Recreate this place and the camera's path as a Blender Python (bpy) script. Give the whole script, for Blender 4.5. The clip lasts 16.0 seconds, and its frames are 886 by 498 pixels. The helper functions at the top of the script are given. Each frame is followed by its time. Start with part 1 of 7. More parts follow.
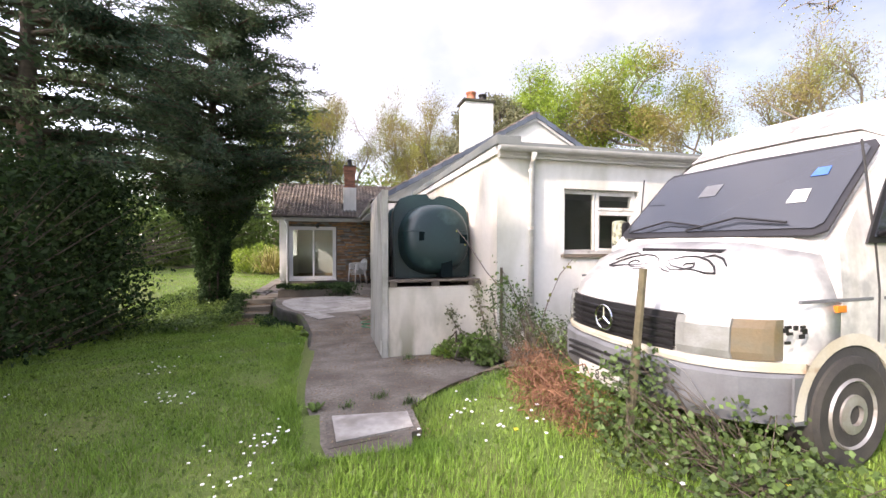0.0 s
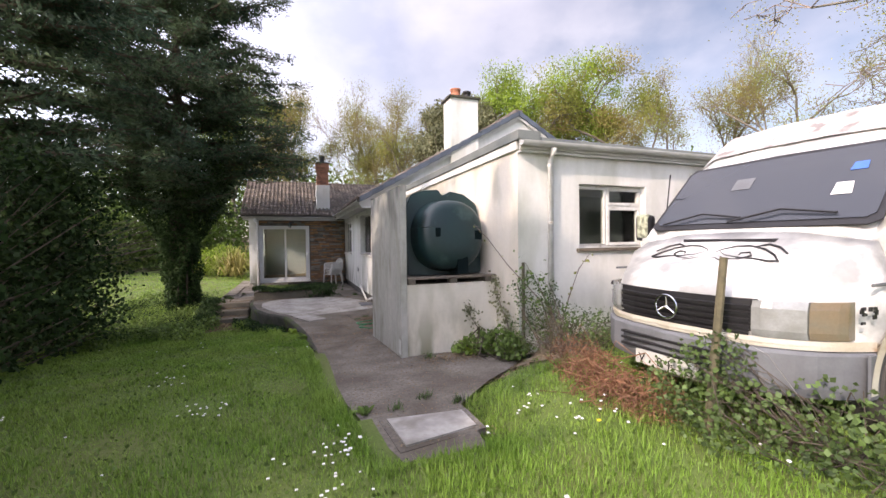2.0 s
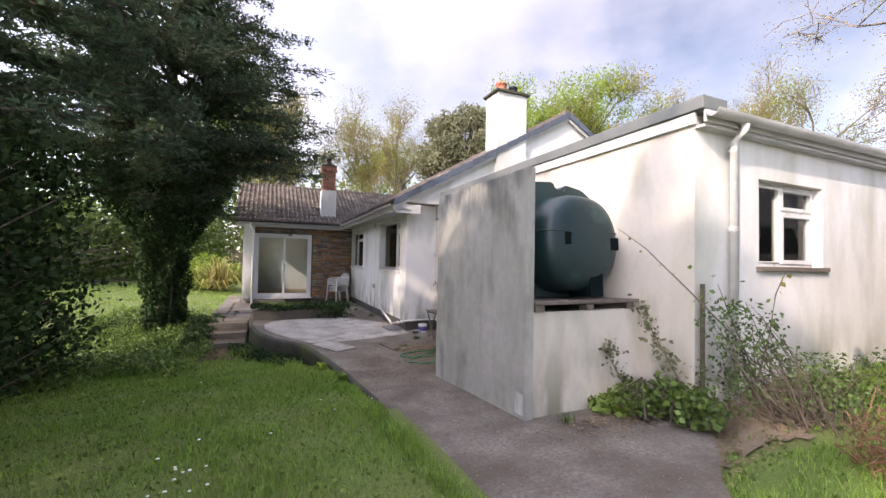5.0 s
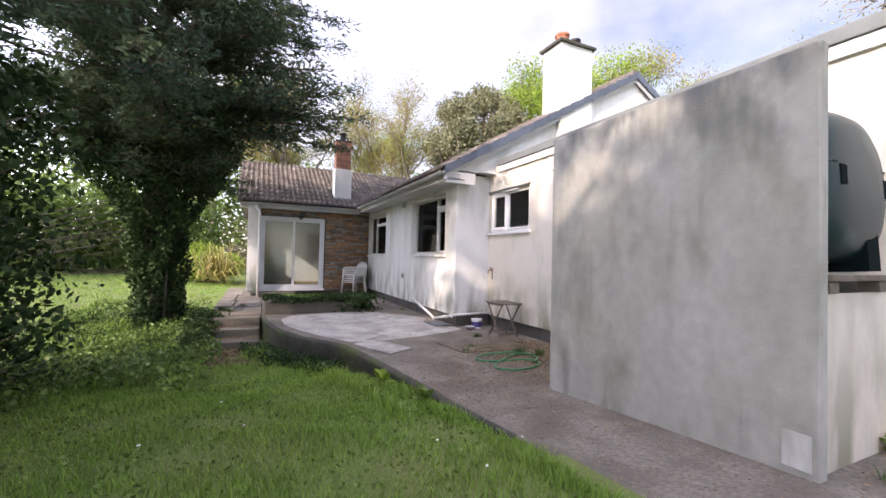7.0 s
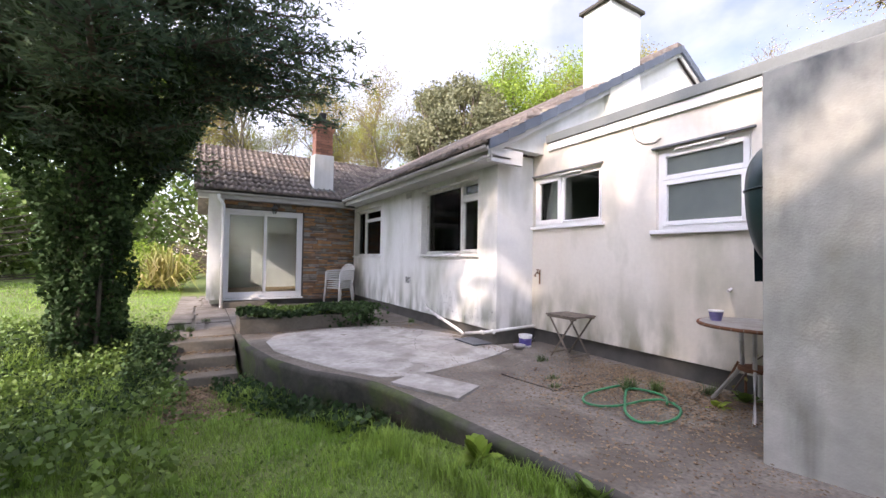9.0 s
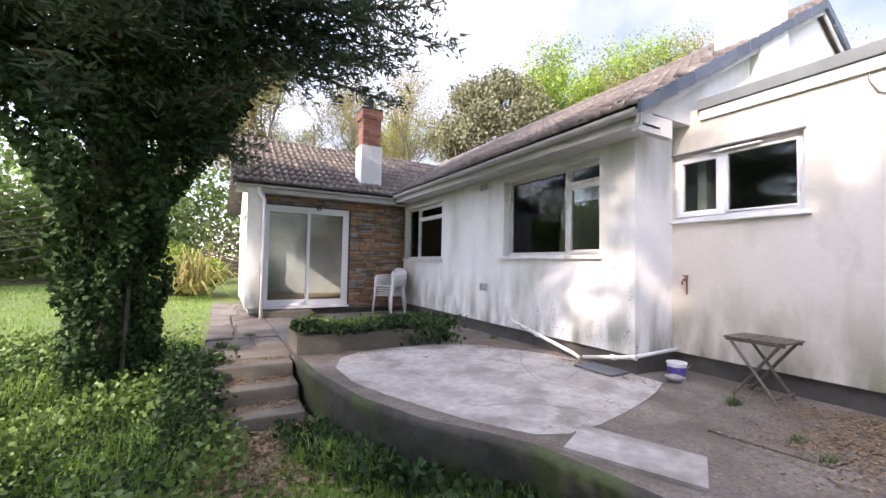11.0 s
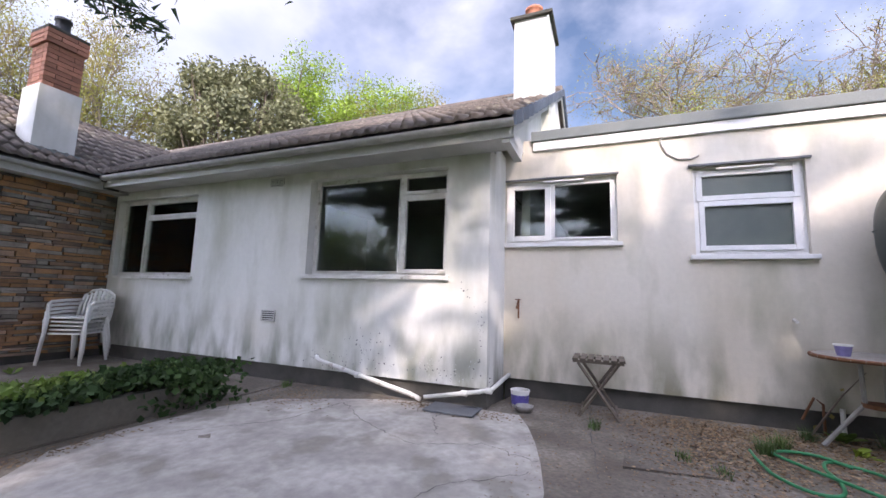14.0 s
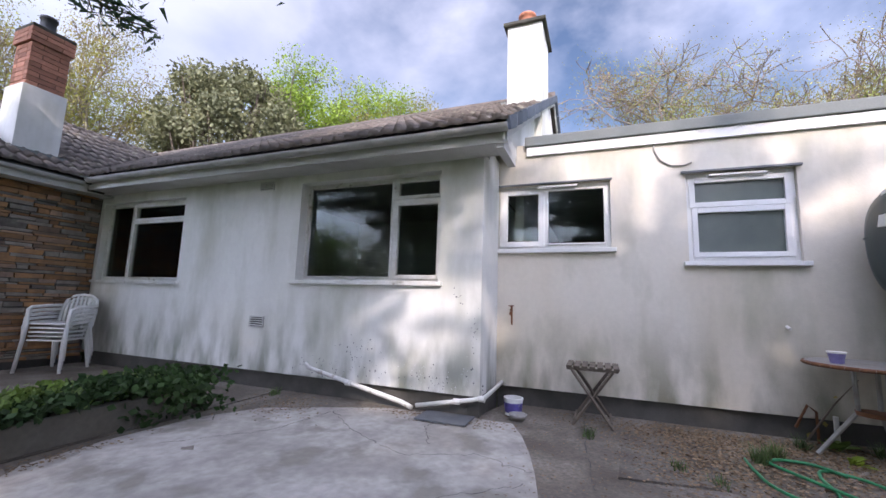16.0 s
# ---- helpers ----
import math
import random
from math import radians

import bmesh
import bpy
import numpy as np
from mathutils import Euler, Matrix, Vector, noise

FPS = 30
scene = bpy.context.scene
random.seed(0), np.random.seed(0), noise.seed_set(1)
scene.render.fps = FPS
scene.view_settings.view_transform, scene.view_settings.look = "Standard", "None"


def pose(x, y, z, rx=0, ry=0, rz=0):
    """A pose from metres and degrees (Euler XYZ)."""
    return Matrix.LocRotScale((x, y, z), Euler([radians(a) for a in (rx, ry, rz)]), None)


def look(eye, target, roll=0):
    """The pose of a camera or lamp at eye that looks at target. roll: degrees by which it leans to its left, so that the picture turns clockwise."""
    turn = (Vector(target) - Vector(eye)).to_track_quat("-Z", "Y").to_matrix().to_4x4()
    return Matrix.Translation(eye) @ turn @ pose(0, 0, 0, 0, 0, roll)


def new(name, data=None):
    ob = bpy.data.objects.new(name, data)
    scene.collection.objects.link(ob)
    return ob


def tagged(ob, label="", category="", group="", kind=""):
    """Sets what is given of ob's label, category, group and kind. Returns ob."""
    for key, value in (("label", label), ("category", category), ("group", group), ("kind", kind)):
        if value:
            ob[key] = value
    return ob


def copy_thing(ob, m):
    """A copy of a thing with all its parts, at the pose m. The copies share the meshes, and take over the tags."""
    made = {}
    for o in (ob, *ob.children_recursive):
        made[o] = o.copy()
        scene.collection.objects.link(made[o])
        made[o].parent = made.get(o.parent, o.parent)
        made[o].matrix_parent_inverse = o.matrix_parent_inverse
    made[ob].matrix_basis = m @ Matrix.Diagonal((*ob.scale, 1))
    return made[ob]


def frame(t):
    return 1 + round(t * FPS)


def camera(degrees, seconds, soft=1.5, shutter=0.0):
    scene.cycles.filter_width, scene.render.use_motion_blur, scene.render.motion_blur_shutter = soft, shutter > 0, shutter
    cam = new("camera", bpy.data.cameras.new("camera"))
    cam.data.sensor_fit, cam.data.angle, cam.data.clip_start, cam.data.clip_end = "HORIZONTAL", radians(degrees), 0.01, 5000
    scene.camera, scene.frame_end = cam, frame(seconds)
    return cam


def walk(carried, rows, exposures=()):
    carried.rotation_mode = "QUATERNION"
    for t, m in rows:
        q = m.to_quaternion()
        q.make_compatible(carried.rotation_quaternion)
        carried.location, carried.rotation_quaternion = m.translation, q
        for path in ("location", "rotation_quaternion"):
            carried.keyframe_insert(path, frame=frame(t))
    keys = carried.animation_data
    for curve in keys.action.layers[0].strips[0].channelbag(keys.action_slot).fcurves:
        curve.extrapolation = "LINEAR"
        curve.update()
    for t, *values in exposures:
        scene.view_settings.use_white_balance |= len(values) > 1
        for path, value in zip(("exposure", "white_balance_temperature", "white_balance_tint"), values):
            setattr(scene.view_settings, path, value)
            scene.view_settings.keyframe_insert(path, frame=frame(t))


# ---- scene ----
cam = camera(96.0, 16.0)
PATH = [
    (0, (0.83, -0.959, 1.509), (1.33, 0.977, 1.477), 0.1),
    (0.5, (0.631, -1.114, 1.486), (1.364, 0.739, 1.315), -1.1),
    (1, (0.392, -1.082, 1.48), (1.265, 0.715, 1.383), 0.1),
    (1.5, (0.177, -0.953, 1.493), (1.01, 0.864, 1.422), 0.3),
    (2, (0.074, -0.641, 1.475), (0.774, 1.231, 1.436), -0.7),
    (2.5, (-0.044, -0.351, 1.467), (0.587, 1.547, 1.438), -0.7),
    (3, (-0.168, 0.03, 1.446), (0.627, 1.866, 1.427), 0.0),
    (3.5, (-0.247, 0.343, 1.425), (0.564, 2.171, 1.435), 0.7),
    (4, (-0.382, 0.697, 1.41), (0.386, 2.542, 1.465), 1.6),
    (4.5, (-0.576, 1.087, 1.388), (0.215, 2.922, 1.451), 1.4),
    (5, (-0.742, 1.456, 1.359), (0.059, 3.287, 1.415), 1.1),
    (5.2, (-0.803, 1.632, 1.369), (0.001, 3.463, 1.417), 1.0),
    (7.3, (-1.346, 3.649, 1.03), (-0.483, 5.453, 1.068), 1.5),
    (7.5, (-1.41, 3.821, 1.053), (-0.52, 5.611, 1.083), 1.5),
    (8, (-1.359, 4.368, 1.019), (-0.417, 6.132, 1.043), 1.1),
    (8.5, (-1.416, 4.874, 1.037), (-0.417, 6.606, 1.076), 1.0),
    (9, (-1.595, 5.375, 1.021), (-0.563, 7.087, 1.069), 0.9),
    (9.5, (-1.666, 5.874, 0.975), (-0.648, 7.595, 1.009), 0.6),
    (10, (-1.749, 6.298, 0.964), (-0.752, 8.031, 1.013), 0.4),
    (12.3, (-2.053, 8.127, 0.912), (-1.096, 9.88, 1.008), 1.7),
    (12.5, (-2.034, 8.266, 0.878), (-1.061, 10.01, 0.984), 1.6),
    (13, (-2.042, 8.562, 0.898), (-0.957, 10.236, 1.032), 1.7),
    (13.5, (-2.026, 8.791, 0.882), (-0.626, 10.208, 1.065), 1.4),
    (14, (-1.882, 8.827, 0.881), (-0.047, 9.585, 1.118), 1.8),
    (14.5, (-1.827, 8.777, 0.887), (0.145, 9.001, 1.135), 2.3),
    (15, (-1.776, 8.774, 0.879), (0.21, 8.779, 1.118), 2.5),
    (15.5, (-1.777, 8.784, 0.895), (0.206, 8.887, 1.136), 2.2),
    (16, (-1.833, 8.854, 0.892), (0.013, 9.575, 1.155), 1.9),
]

EXPOSURES = [(0, 0.55, 7700, 25), (0.4, 0.28, 7700, 25), (0.8, 0.16, 7750, 25), (1.5, 0.16, 7750, 24), (2.5, 0.22, 7650, 24), (3.5, 0.28, 7600, 25), (5.0, 0.36, 7500, 26), (8.0, 0.78, 7400, 26), (9.0, 0.82, 7300, 26), (12.5, 0.92, 7100, 25), (13.3, 0.74, 7000, 24), (14.2, 0.38, 6850, 24), (15.3, 0.26, 6650, 23), (16.0, 0.26, 6650, 23)]
walk(cam, [(t, look(eye, target, roll)) for t, eye, target, roll in PATH], EXPOSURES)

# ---- world and sun ----
SUN_FROM = Vector((-1.0, -0.52, 0.70)).normalized()
world = bpy.data.worlds.new("sky")
scene.world = world
world.use_nodes = True
wn, wl = world.node_tree.nodes, world.node_tree.links
wn.clear()
w_out = wn.new("ShaderNodeOutputWorld")
w_bg = wn.new("ShaderNodeBackground")
sky = wn.new("ShaderNodeTexSky")
sky.sky_type, sky.sun_disc = "NISHITA", False
sky.sun_elevation = math.asin(SUN_FROM.z)
sky.sun_rotation = math.atan2(SUN_FROM.x, SUN_FROM.y)
sky.air_density, sky.dust_density, sky.ozone_density = 1.0, 0.5, 2.4
w_co = wn.new("ShaderNodeTexCoord")
w_map = wn.new("ShaderNodeMapping")
w_map.inputs["Scale"].default_value = (1.0, 1.0, 1.5)
cloud = wn.new("ShaderNodeTexNoise")
cloud.inputs["Scale"].default_value, cloud.inputs["Detail"].default_value = 2.2, 7.0
cloud.inputs["Roughness"].default_value, cloud.inputs["Distortion"].default_value = 0.52, 0.1
c_ramp = wn.new("ShaderNodeValToRGB")
c_ramp.color_ramp.elements[0].position, c_ramp.color_ramp.elements[1].position = 0.30, 0.50
shade = wn.new("ShaderNodeTexNoise")
shade.inputs["Scale"].default_value, shade.inputs["Detail"].default_value = 3.2, 6.0
s_ramp = wn.new("ShaderNodeValToRGB")
s_ramp.color_ramp.elements[0].color, s_ramp.color_ramp.elements[1].color = (2.4, 2.5, 2.9, 1), (4.2, 4.25, 4.5, 1)
s_ramp.color_ramp.elements[0].position, s_ramp.color_ramp.elements[1].position = 0.35, 0.6
c_mix = wn.new("ShaderNodeMixRGB")
w_clear = wn.new("ShaderNodeVectorMath")
w_clear.operation = "DOT_PRODUCT"
w_clear.inputs[1].default_value = (0.6, -0.8, 0.0)
w_east = wn.new("ShaderNodeMath")
w_east.operation = "MULTIPLY_ADD"
w_east.inputs[1].default_value = -0.27
glow = wn.new("ShaderNodeMixRGB")
glow.blend_type = "ADD"
glow.inputs["Fac"].default_value = 1.0
wl.new(s_ramp.outputs["Color"], glow.inputs["Color1"])
wl.new(sky.outputs["Color"], glow.inputs["Color2"])
# clouds brighten smoothly towards the sun
w_dot = wn.new("ShaderNodeVectorMath")
w_dot.operation = "DOT_PRODUCT"
w_dot.inputs[1].default_value = SUN_FROM
wl.new(w_co.outputs["Generated"], w_dot.inputs[0])
w_near = wn.new("ShaderNodeMapRange")
w_near.interpolation_type = "SMOOTHSTEP"
for k, v in (("From Min", -0.55), ("From Max", 1.0), ("To Min", 0.78), ("To Max", 3.7)):
    w_near.inputs[k].default_value = v
wl.new(w_dot.outputs["Value"], w_near.inputs["Value"])
w_gain = wn.new("ShaderNodeVectorMath")
w_gain.operation = "SCALE"
wl.new(glow.outputs["Color"], w_gain.inputs[0])
wl.new(w_near.outputs["Result"], w_gain.inputs["Scale"])
for a, b in ((w_co.outputs["Generated"], w_map.inputs["Vector"]), (w_map.outputs["Vector"], cloud.inputs["Vector"]), (w_map.outputs["Vector"], shade.inputs["Vector"]),
             (w_clear.outputs["Value"], w_east.inputs[0]), (cloud.outputs["Fac"], w_east.inputs[2]), (w_co.outputs["Generated"], w_clear.inputs[0]), (w_east.outputs[0], c_ramp.inputs["Fac"]), (shade.outputs["Fac"], s_ramp.inputs["Fac"]), (c_ramp.outputs["Color"], c_mix.inputs["Fac"]),
             (sky.outputs["Color"], c_mix.inputs["Color1"]), (w_gain.outputs["Vector"], c_mix.inputs["Color2"]),
             (c_mix.outputs["Color"], w_bg.inputs["Color"]), (w_bg.outputs["Background"], w_out.inputs["Surface"])):
    wl.new(a, b)
w_bg.inputs["Strength"].default_value = 0.15
sun = new("sun", bpy.data.lights.new("sun", "SUN"))
sun.data.energy, sun.data.angle, sun.data.color = 3.7, radians(0.9), (1.0, 0.95, 0.87)
sun.matrix_world = look(SUN_FROM * 60, (0, 0, 0))


# ---- materials ----
def material(name, base, rough=0.8, metal=0.0, second=None, scale=6.0, amount=0.5, grain=60.0, grain_amount=0.15, bump=0.2, bump_scale=80.0,
             stain=None, stain_scale=1.2, stain_pos=(0.5, 0.65), stretch=(1, 1, 1), island=0.0, objects=0.0, translucent=0.0, spec=0.4, coat=0.0, band=None, streak=None):
    """A surface with a base colour, a second colour in blotches, fine grain, stains and relief, in metres."""
    m = bpy.data.materials.new(name)
    m.use_nodes = True
    n, l = m.node_tree.nodes, m.node_tree.links
    b = n["Principled BSDF"]
    co = n.new("ShaderNodeNewGeometry")
    mp = n.new("ShaderNodeMapping")
    mp.inputs["Scale"].default_value = stretch
    l.new(co.outputs["Position"], mp.inputs["Vector"])

    def tex(s, detail=5.0, plain=False):
        t = n.new("ShaderNodeTexNoise")
        t.inputs["Scale"].default_value, t.inputs["Detail"].default_value = s, detail
        l.new(co.outputs["Position"] if plain else mp.outputs["Vector"], t.inputs["Vector"])
        return t

    def ramp(src, lo, hi):
        r = n.new("ShaderNodeMapRange")
        r.inputs["From Min"].default_value, r.inputs["From Max"].default_value = lo, hi
        l.new(src, r.inputs["Value"])
        return r.outputs["Result"]

    def mix(fac, c1, c2, kind="MIX"):
        x = n.new("ShaderNodeMixRGB")
        x.blend_type = kind
        for v, s in ((fac, "Fac"), (c1, "Color1"), (c2, "Color2")):
            if hasattr(v, "links"):
                l.new(v, x.inputs[s])
            else:
                x.inputs[s].default_value = v if s == "Fac" else (*v[:3], 1)
        return x.outputs["Color"]

    def times(v, k):
        t = n.new("ShaderNodeMath")
        t.operation = "MULTIPLY"
        l.new(v, t.inputs[0])
        t.inputs[1].default_value = k
        return t.outputs[0]

    second = second or [c * 0.7 for c in base]
    c = mix(times(ramp(tex(scale).outputs["Fac"], 0.38, 0.62), amount), base, second)
    if stain:
        c = mix(times(ramp(tex(stain_scale, 8.0).outputs["Fac"], *stain_pos), 0.85), c, stain)
    if streak:
        sm = n.new("ShaderNodeMapping")
        sm.inputs["Scale"].default_value = (streak[2], streak[2], streak[2] * 0.13)
        l.new(co.outputs["Position"], sm.inputs["Vector"])
        st = n.new("ShaderNodeTexNoise")
        st.inputs["Scale"].default_value, st.inputs["Detail"].default_value = 1.0, 6.0
        l.new(sm.outputs["Vector"], st.inputs["Vector"])
        sx = n.new("ShaderNodeMath")
        sx.operation = "MULTIPLY"
        l.new(times(ramp(st.outputs["Fac"], 0.50, 0.70), streak[1]), sx.inputs[0])
        l.new(ramp(tex(0.9, 4.0, True).outputs["Fac"], 0.40, 0.60), sx.inputs[1])
        c = mix(sx.outputs[0], c, streak[0])
    if band:
        zs = n.new("ShaderNodeSeparateXYZ")
        l.new(co.outputs["Position"], zs.inputs["Vector"])
        mul = n.new("ShaderNodeMath")
        mul.operation = "MULTIPLY"
        l.new(ramp(zs.outputs["Z"], band[0], band[1]), mul.inputs[0])
        l.new(ramp(tex(band[3], 7.0).outputs["Fac"], 0.42, 0.62), mul.inputs[1])
        c = mix(mul.outputs[0], c, band[2])
    g = tex(grain, 3.0, True)
    c = mix(times(ramp(g.outputs["Fac"], 0.3, 0.7), grain_amount), c, [v * 0.35 for v in base])
    for k, src in ((island, lambda: co.outputs["Random Per Island"]), (objects, lambda: n.new("ShaderNodeObjectInfo").outputs["Random"])):
        if k:
            hsv = n.new("ShaderNodeHueSaturation")
            r = n.new("ShaderNodeMapRange")
            l.new(src(), r.inputs["Value"])
            r.inputs["To Min"].default_value, r.inputs["To Max"].default_value = 1 - k, 1 + k
            l.new(r.outputs["Result"], hsv.inputs["Value"])
            l.new(c, hsv.inputs["Color"])
            c = hsv.outputs["Color"]
    l.new(c, b.inputs["Base Color"])
    b.inputs["Roughness"].default_value, b.inputs["Metallic"].default_value = rough, metal
    b.inputs["Specular IOR Level"].default_value = spec
    b.inputs["Coat Weight"].default_value = coat
    if bump:
        bp = n.new("ShaderNodeBump")
        bp.inputs["Strength"].default_value, bp.inputs["Distance"].default_value = bump, 0.01
        l.new(tex(bump_scale, 4.0, True).outputs["Fac"], bp.inputs["Height"])
        l.new(bp.outputs["Normal"], b.inputs["Normal"])
    if translucent:
        tr = n.new("ShaderNodeBsdfTranslucent")
        ms = n.new("ShaderNodeMixShader")
        ms.inputs["Fac"].default_value = translucent
        l.new(c, tr.inputs["Color"])
        l.new(b.outputs["BSDF"], ms.inputs[1])
        l.new(tr.outputs["BSDF"], ms.inputs[2])
        l.new(ms.outputs["Shader"], n["Material Output"].inputs["Surface"])
    return m


def glass_material(name, tint=(0.75, 0.8, 0.78), see=0.6):
    m = bpy.data.materials.new(name)
    m.use_nodes = True
    n, l = m.node_tree.nodes, m.node_tree.links
    n.remove(n["Principled BSDF"])
    tr, gl, ms, lw = n.new("ShaderNodeBsdfTransparent"), n.new("ShaderNodeBsdfGlossy"), n.new("ShaderNodeMixShader"), n.new("ShaderNodeFresnel")
    tr.inputs["Color"].default_value = (*[c * see for c in tint], 1)
    gl.inputs["Roughness"].default_value = 0.02
    lw.inputs["IOR"].default_value = 1.42
    l.new(lw.outputs["Fac"], ms.inputs["Fac"])
    l.new(tr.outputs["BSDF"], ms.inputs[1])
    l.new(gl.outputs["BSDF"], ms.inputs[2])
    l.new(ms.outputs["Shader"], n["Material Output"].inputs["Surface"])
    return m


RENDER = material("white_render", (0.74, 0.74, 0.71), 0.85, second=(0.60, 0.60, 0.56), scale=1.6, amount=0.5, grain=18, grain_amount=0.08, bump=0.16, bump_scale=60,
                  stain=(0.42, 0.43, 0.35), stain_scale=1.9, stain_pos=(0.50, 0.73), stretch=(1, 1, 0.35), band=(0.85, -0.05, (0.22, 0.235, 0.18), 3.4), streak=((0.48, 0.49, 0.42), 0.45, 3.5))
CREAM = material("cream_render", (0.71, 0.67, 0.59), 0.85, second=(0.66, 0.59, 0.48), scale=1.4, amount=0.6, grain=20, grain_amount=0.08, bump=0.16, bump_scale=60,
                 stain=(0.41, 0.40, 0.30), stain_scale=2.1, stain_pos=(0.51, 0.72), stretch=(1, 1, 0.4), band=(0.85, -0.05, (0.26, 0.25, 0.17), 3.2), streak=((0.46, 0.43, 0.31), 0.5, 3.5))
SCREEN = material("weathered_render", (0.48, 0.47, 0.42), 0.9, second=(0.35, 0.35, 0.30), scale=1.6, amount=0.7, grain=11, grain_amount=0.22, bump=0.25, bump_scale=70,
                  stain=(0.26, 0.255, 0.20), stain_scale=1.7, stain_pos=(0.52, 0.68), stretch=(1.3, 1.3, 0.7), band=(1.55, 2.25, (0.13, 0.14, 0.145), 3.4), streak=((0.17, 0.175, 0.145), 0.95, 5.0))
PLINTH = material("damp_plinth", (0.10, 0.095, 0.085), 0.9, second=(0.05, 0.05, 0.045), scale=5)
PAVE = material("old_concrete", (0.235, 0.212, 0.178), 0.95, second=(0.13, 0.11, 0.088), scale=2.3, amount=0.9, grain=38, grain_amount=0.75, bump=1.0, bump_scale=26, objects=0.12,
                stain=(0.10, 0.08, 0.058), stain_scale=1.5, stain_pos=(0.48, 0.62))
PALE = material("pale_cement", (0.47, 0.45, 0.41), 0.95, second=(0.32, 0.30, 0.27), scale=2.6, amount=0.9, grain=14, grain_amount=0.4, bump=0.5, bump_scale=30,
                stain=(0.24, 0.225, 0.19), stain_scale=3.0, stain_pos=(0.53, 0.64))
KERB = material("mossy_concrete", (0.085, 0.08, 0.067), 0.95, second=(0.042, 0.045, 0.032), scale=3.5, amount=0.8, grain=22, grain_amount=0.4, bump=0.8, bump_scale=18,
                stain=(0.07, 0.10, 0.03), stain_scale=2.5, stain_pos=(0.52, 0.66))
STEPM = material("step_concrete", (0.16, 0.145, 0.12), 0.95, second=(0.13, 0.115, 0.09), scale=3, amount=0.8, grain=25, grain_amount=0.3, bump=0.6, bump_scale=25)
SLATE = material("split_stone", (0.36, 0.23, 0.15), 0.85, second=(0.20, 0.155, 0.13), scale=5, amount=0.8, grain=30, grain_amount=0.3, bump=0.8, bump_scale=22, objects=0.45)
SLATE_B = material("ochre_stone", (0.40, 0.215, 0.10), 0.85, second=(0.22, 0.14, 0.09), scale=6, amount=0.7, grain=30, grain_amount=0.3, bump=0.8, bump_scale=22, objects=0.3)
SLATE_C = material("grey_stone", (0.27, 0.255, 0.22), 0.85, second=(0.16, 0.125, 0.11), scale=6, amount=0.7, grain=30, grain_amount=0.3, bump=0.8, bump_scale=22, objects=0.4)
MORTAR = material("mortar", (0.10, 0.09, 0.075), 0.95, bump=0.6)
TILE = material("concrete_roof_tile", (0.175, 0.145, 0.125), 0.9, second=(0.095, 0.085, 0.075), scale=4, amount=0.8, grain=40, grain_amount=0.35, bump=0.5, bump_scale=60,
                stain=(0.30, 0.28, 0.22), stain_scale=5, stain_pos=(0.6, 0.7), objects=0.22)
VERGE = material("blue_grey_verge_tile", (0.10, 0.125, 0.16), 0.7, scale=5, objects=0.15)
FELT = material("grey_roof_edge", (0.16, 0.18, 0.175), 0.7, second=(0.23, 0.245, 0.23), scale=3)
UPVC = material("white_plastic", (0.80, 0.80, 0.79), 0.35, second=(0.70, 0.70, 0.67), scale=4, amount=0.3, grain=30, grain_amount=0.04, bump=0.03)
PAINT = material("old_white_gloss_paint", (0.72, 0.72, 0.69), 0.5, second=(0.52, 0.51, 0.46), scale=7, amount=0.5, grain=30, grain_amount=0.12, bump=0.3,
                 stain=(0.30, 0.27, 0.21), stain_scale=9, stain_pos=(0.62, 0.72))
GUTTER = material("grey_gutter_plastic", (0.50, 0.50, 0.48), 0.5, second=(0.34, 0.34, 0.31), scale=5, amount=0.6)
SOFFIT = material("dull_white_soffit", (0.58, 0.58, 0.56), 0.7, second=(0.42, 0.42, 0.39), scale=3, amount=0.5)
BRICKM = material("orange_red_brick", (0.44, 0.20, 0.13), 0.9, second=(0.30, 0.15, 0.10), scale=9, grain=40, grain_amount=0.25, bump=0.5, objects=0.25)
TERRA = material("terracotta", (0.48, 0.19, 0.11), 0.8, scale=6)
BLACKM = material("black_plastic", (0.02, 0.02, 0.022), 0.5, scale=6)
# tank green darkened to near-black, so the colour carries the recesses' shade
RECESS = material("deep_shade_green_plastic", (0.003, 0.009, 0.01), 0.9, scale=6, spec=0.1, bump=0)
RUBBER = material("tyre_rubber", (0.035, 0.034, 0.032), 0.85, second=(0.07, 0.065, 0.055), scale=8)
TANKG = material("dark_green_plastic", (0.006, 0.026, 0.028), 0.38, second=(0.009, 0.036, 0.037), scale=2.5, amount=0.6, grain=25, grain_amount=0.12, bump=0.08,
                 stain=(0.06, 0.11, 0.10), stain_scale=3, stain_pos=(0.62, 0.8), spec=0.5)
VANW = material("dirty_white_van_paint", (0.70, 0.70, 0.67), 0.4, second=(0.50, 0.50, 0.47), scale=2.2, amount=0.9, grain=26, grain_amount=0.3, bump=0.05,
                stain=(0.27, 0.275, 0.27), stain_scale=3.4, stain_pos=(0.47, 0.62), coat=0.1, streak=((0.36, 0.35, 0.31), 0.8, 6.0))
VANROOF = material("lichen_covered_roof_paint", (0.62, 0.60, 0.57), 0.7, second=(0.36, 0.33, 0.31), scale=6, amount=0.9, grain=30, grain_amount=0.3, bump=0.3,
                   stain=(0.16, 0.13, 0.12), stain_scale=5, stain_pos=(0.56, 0.66))
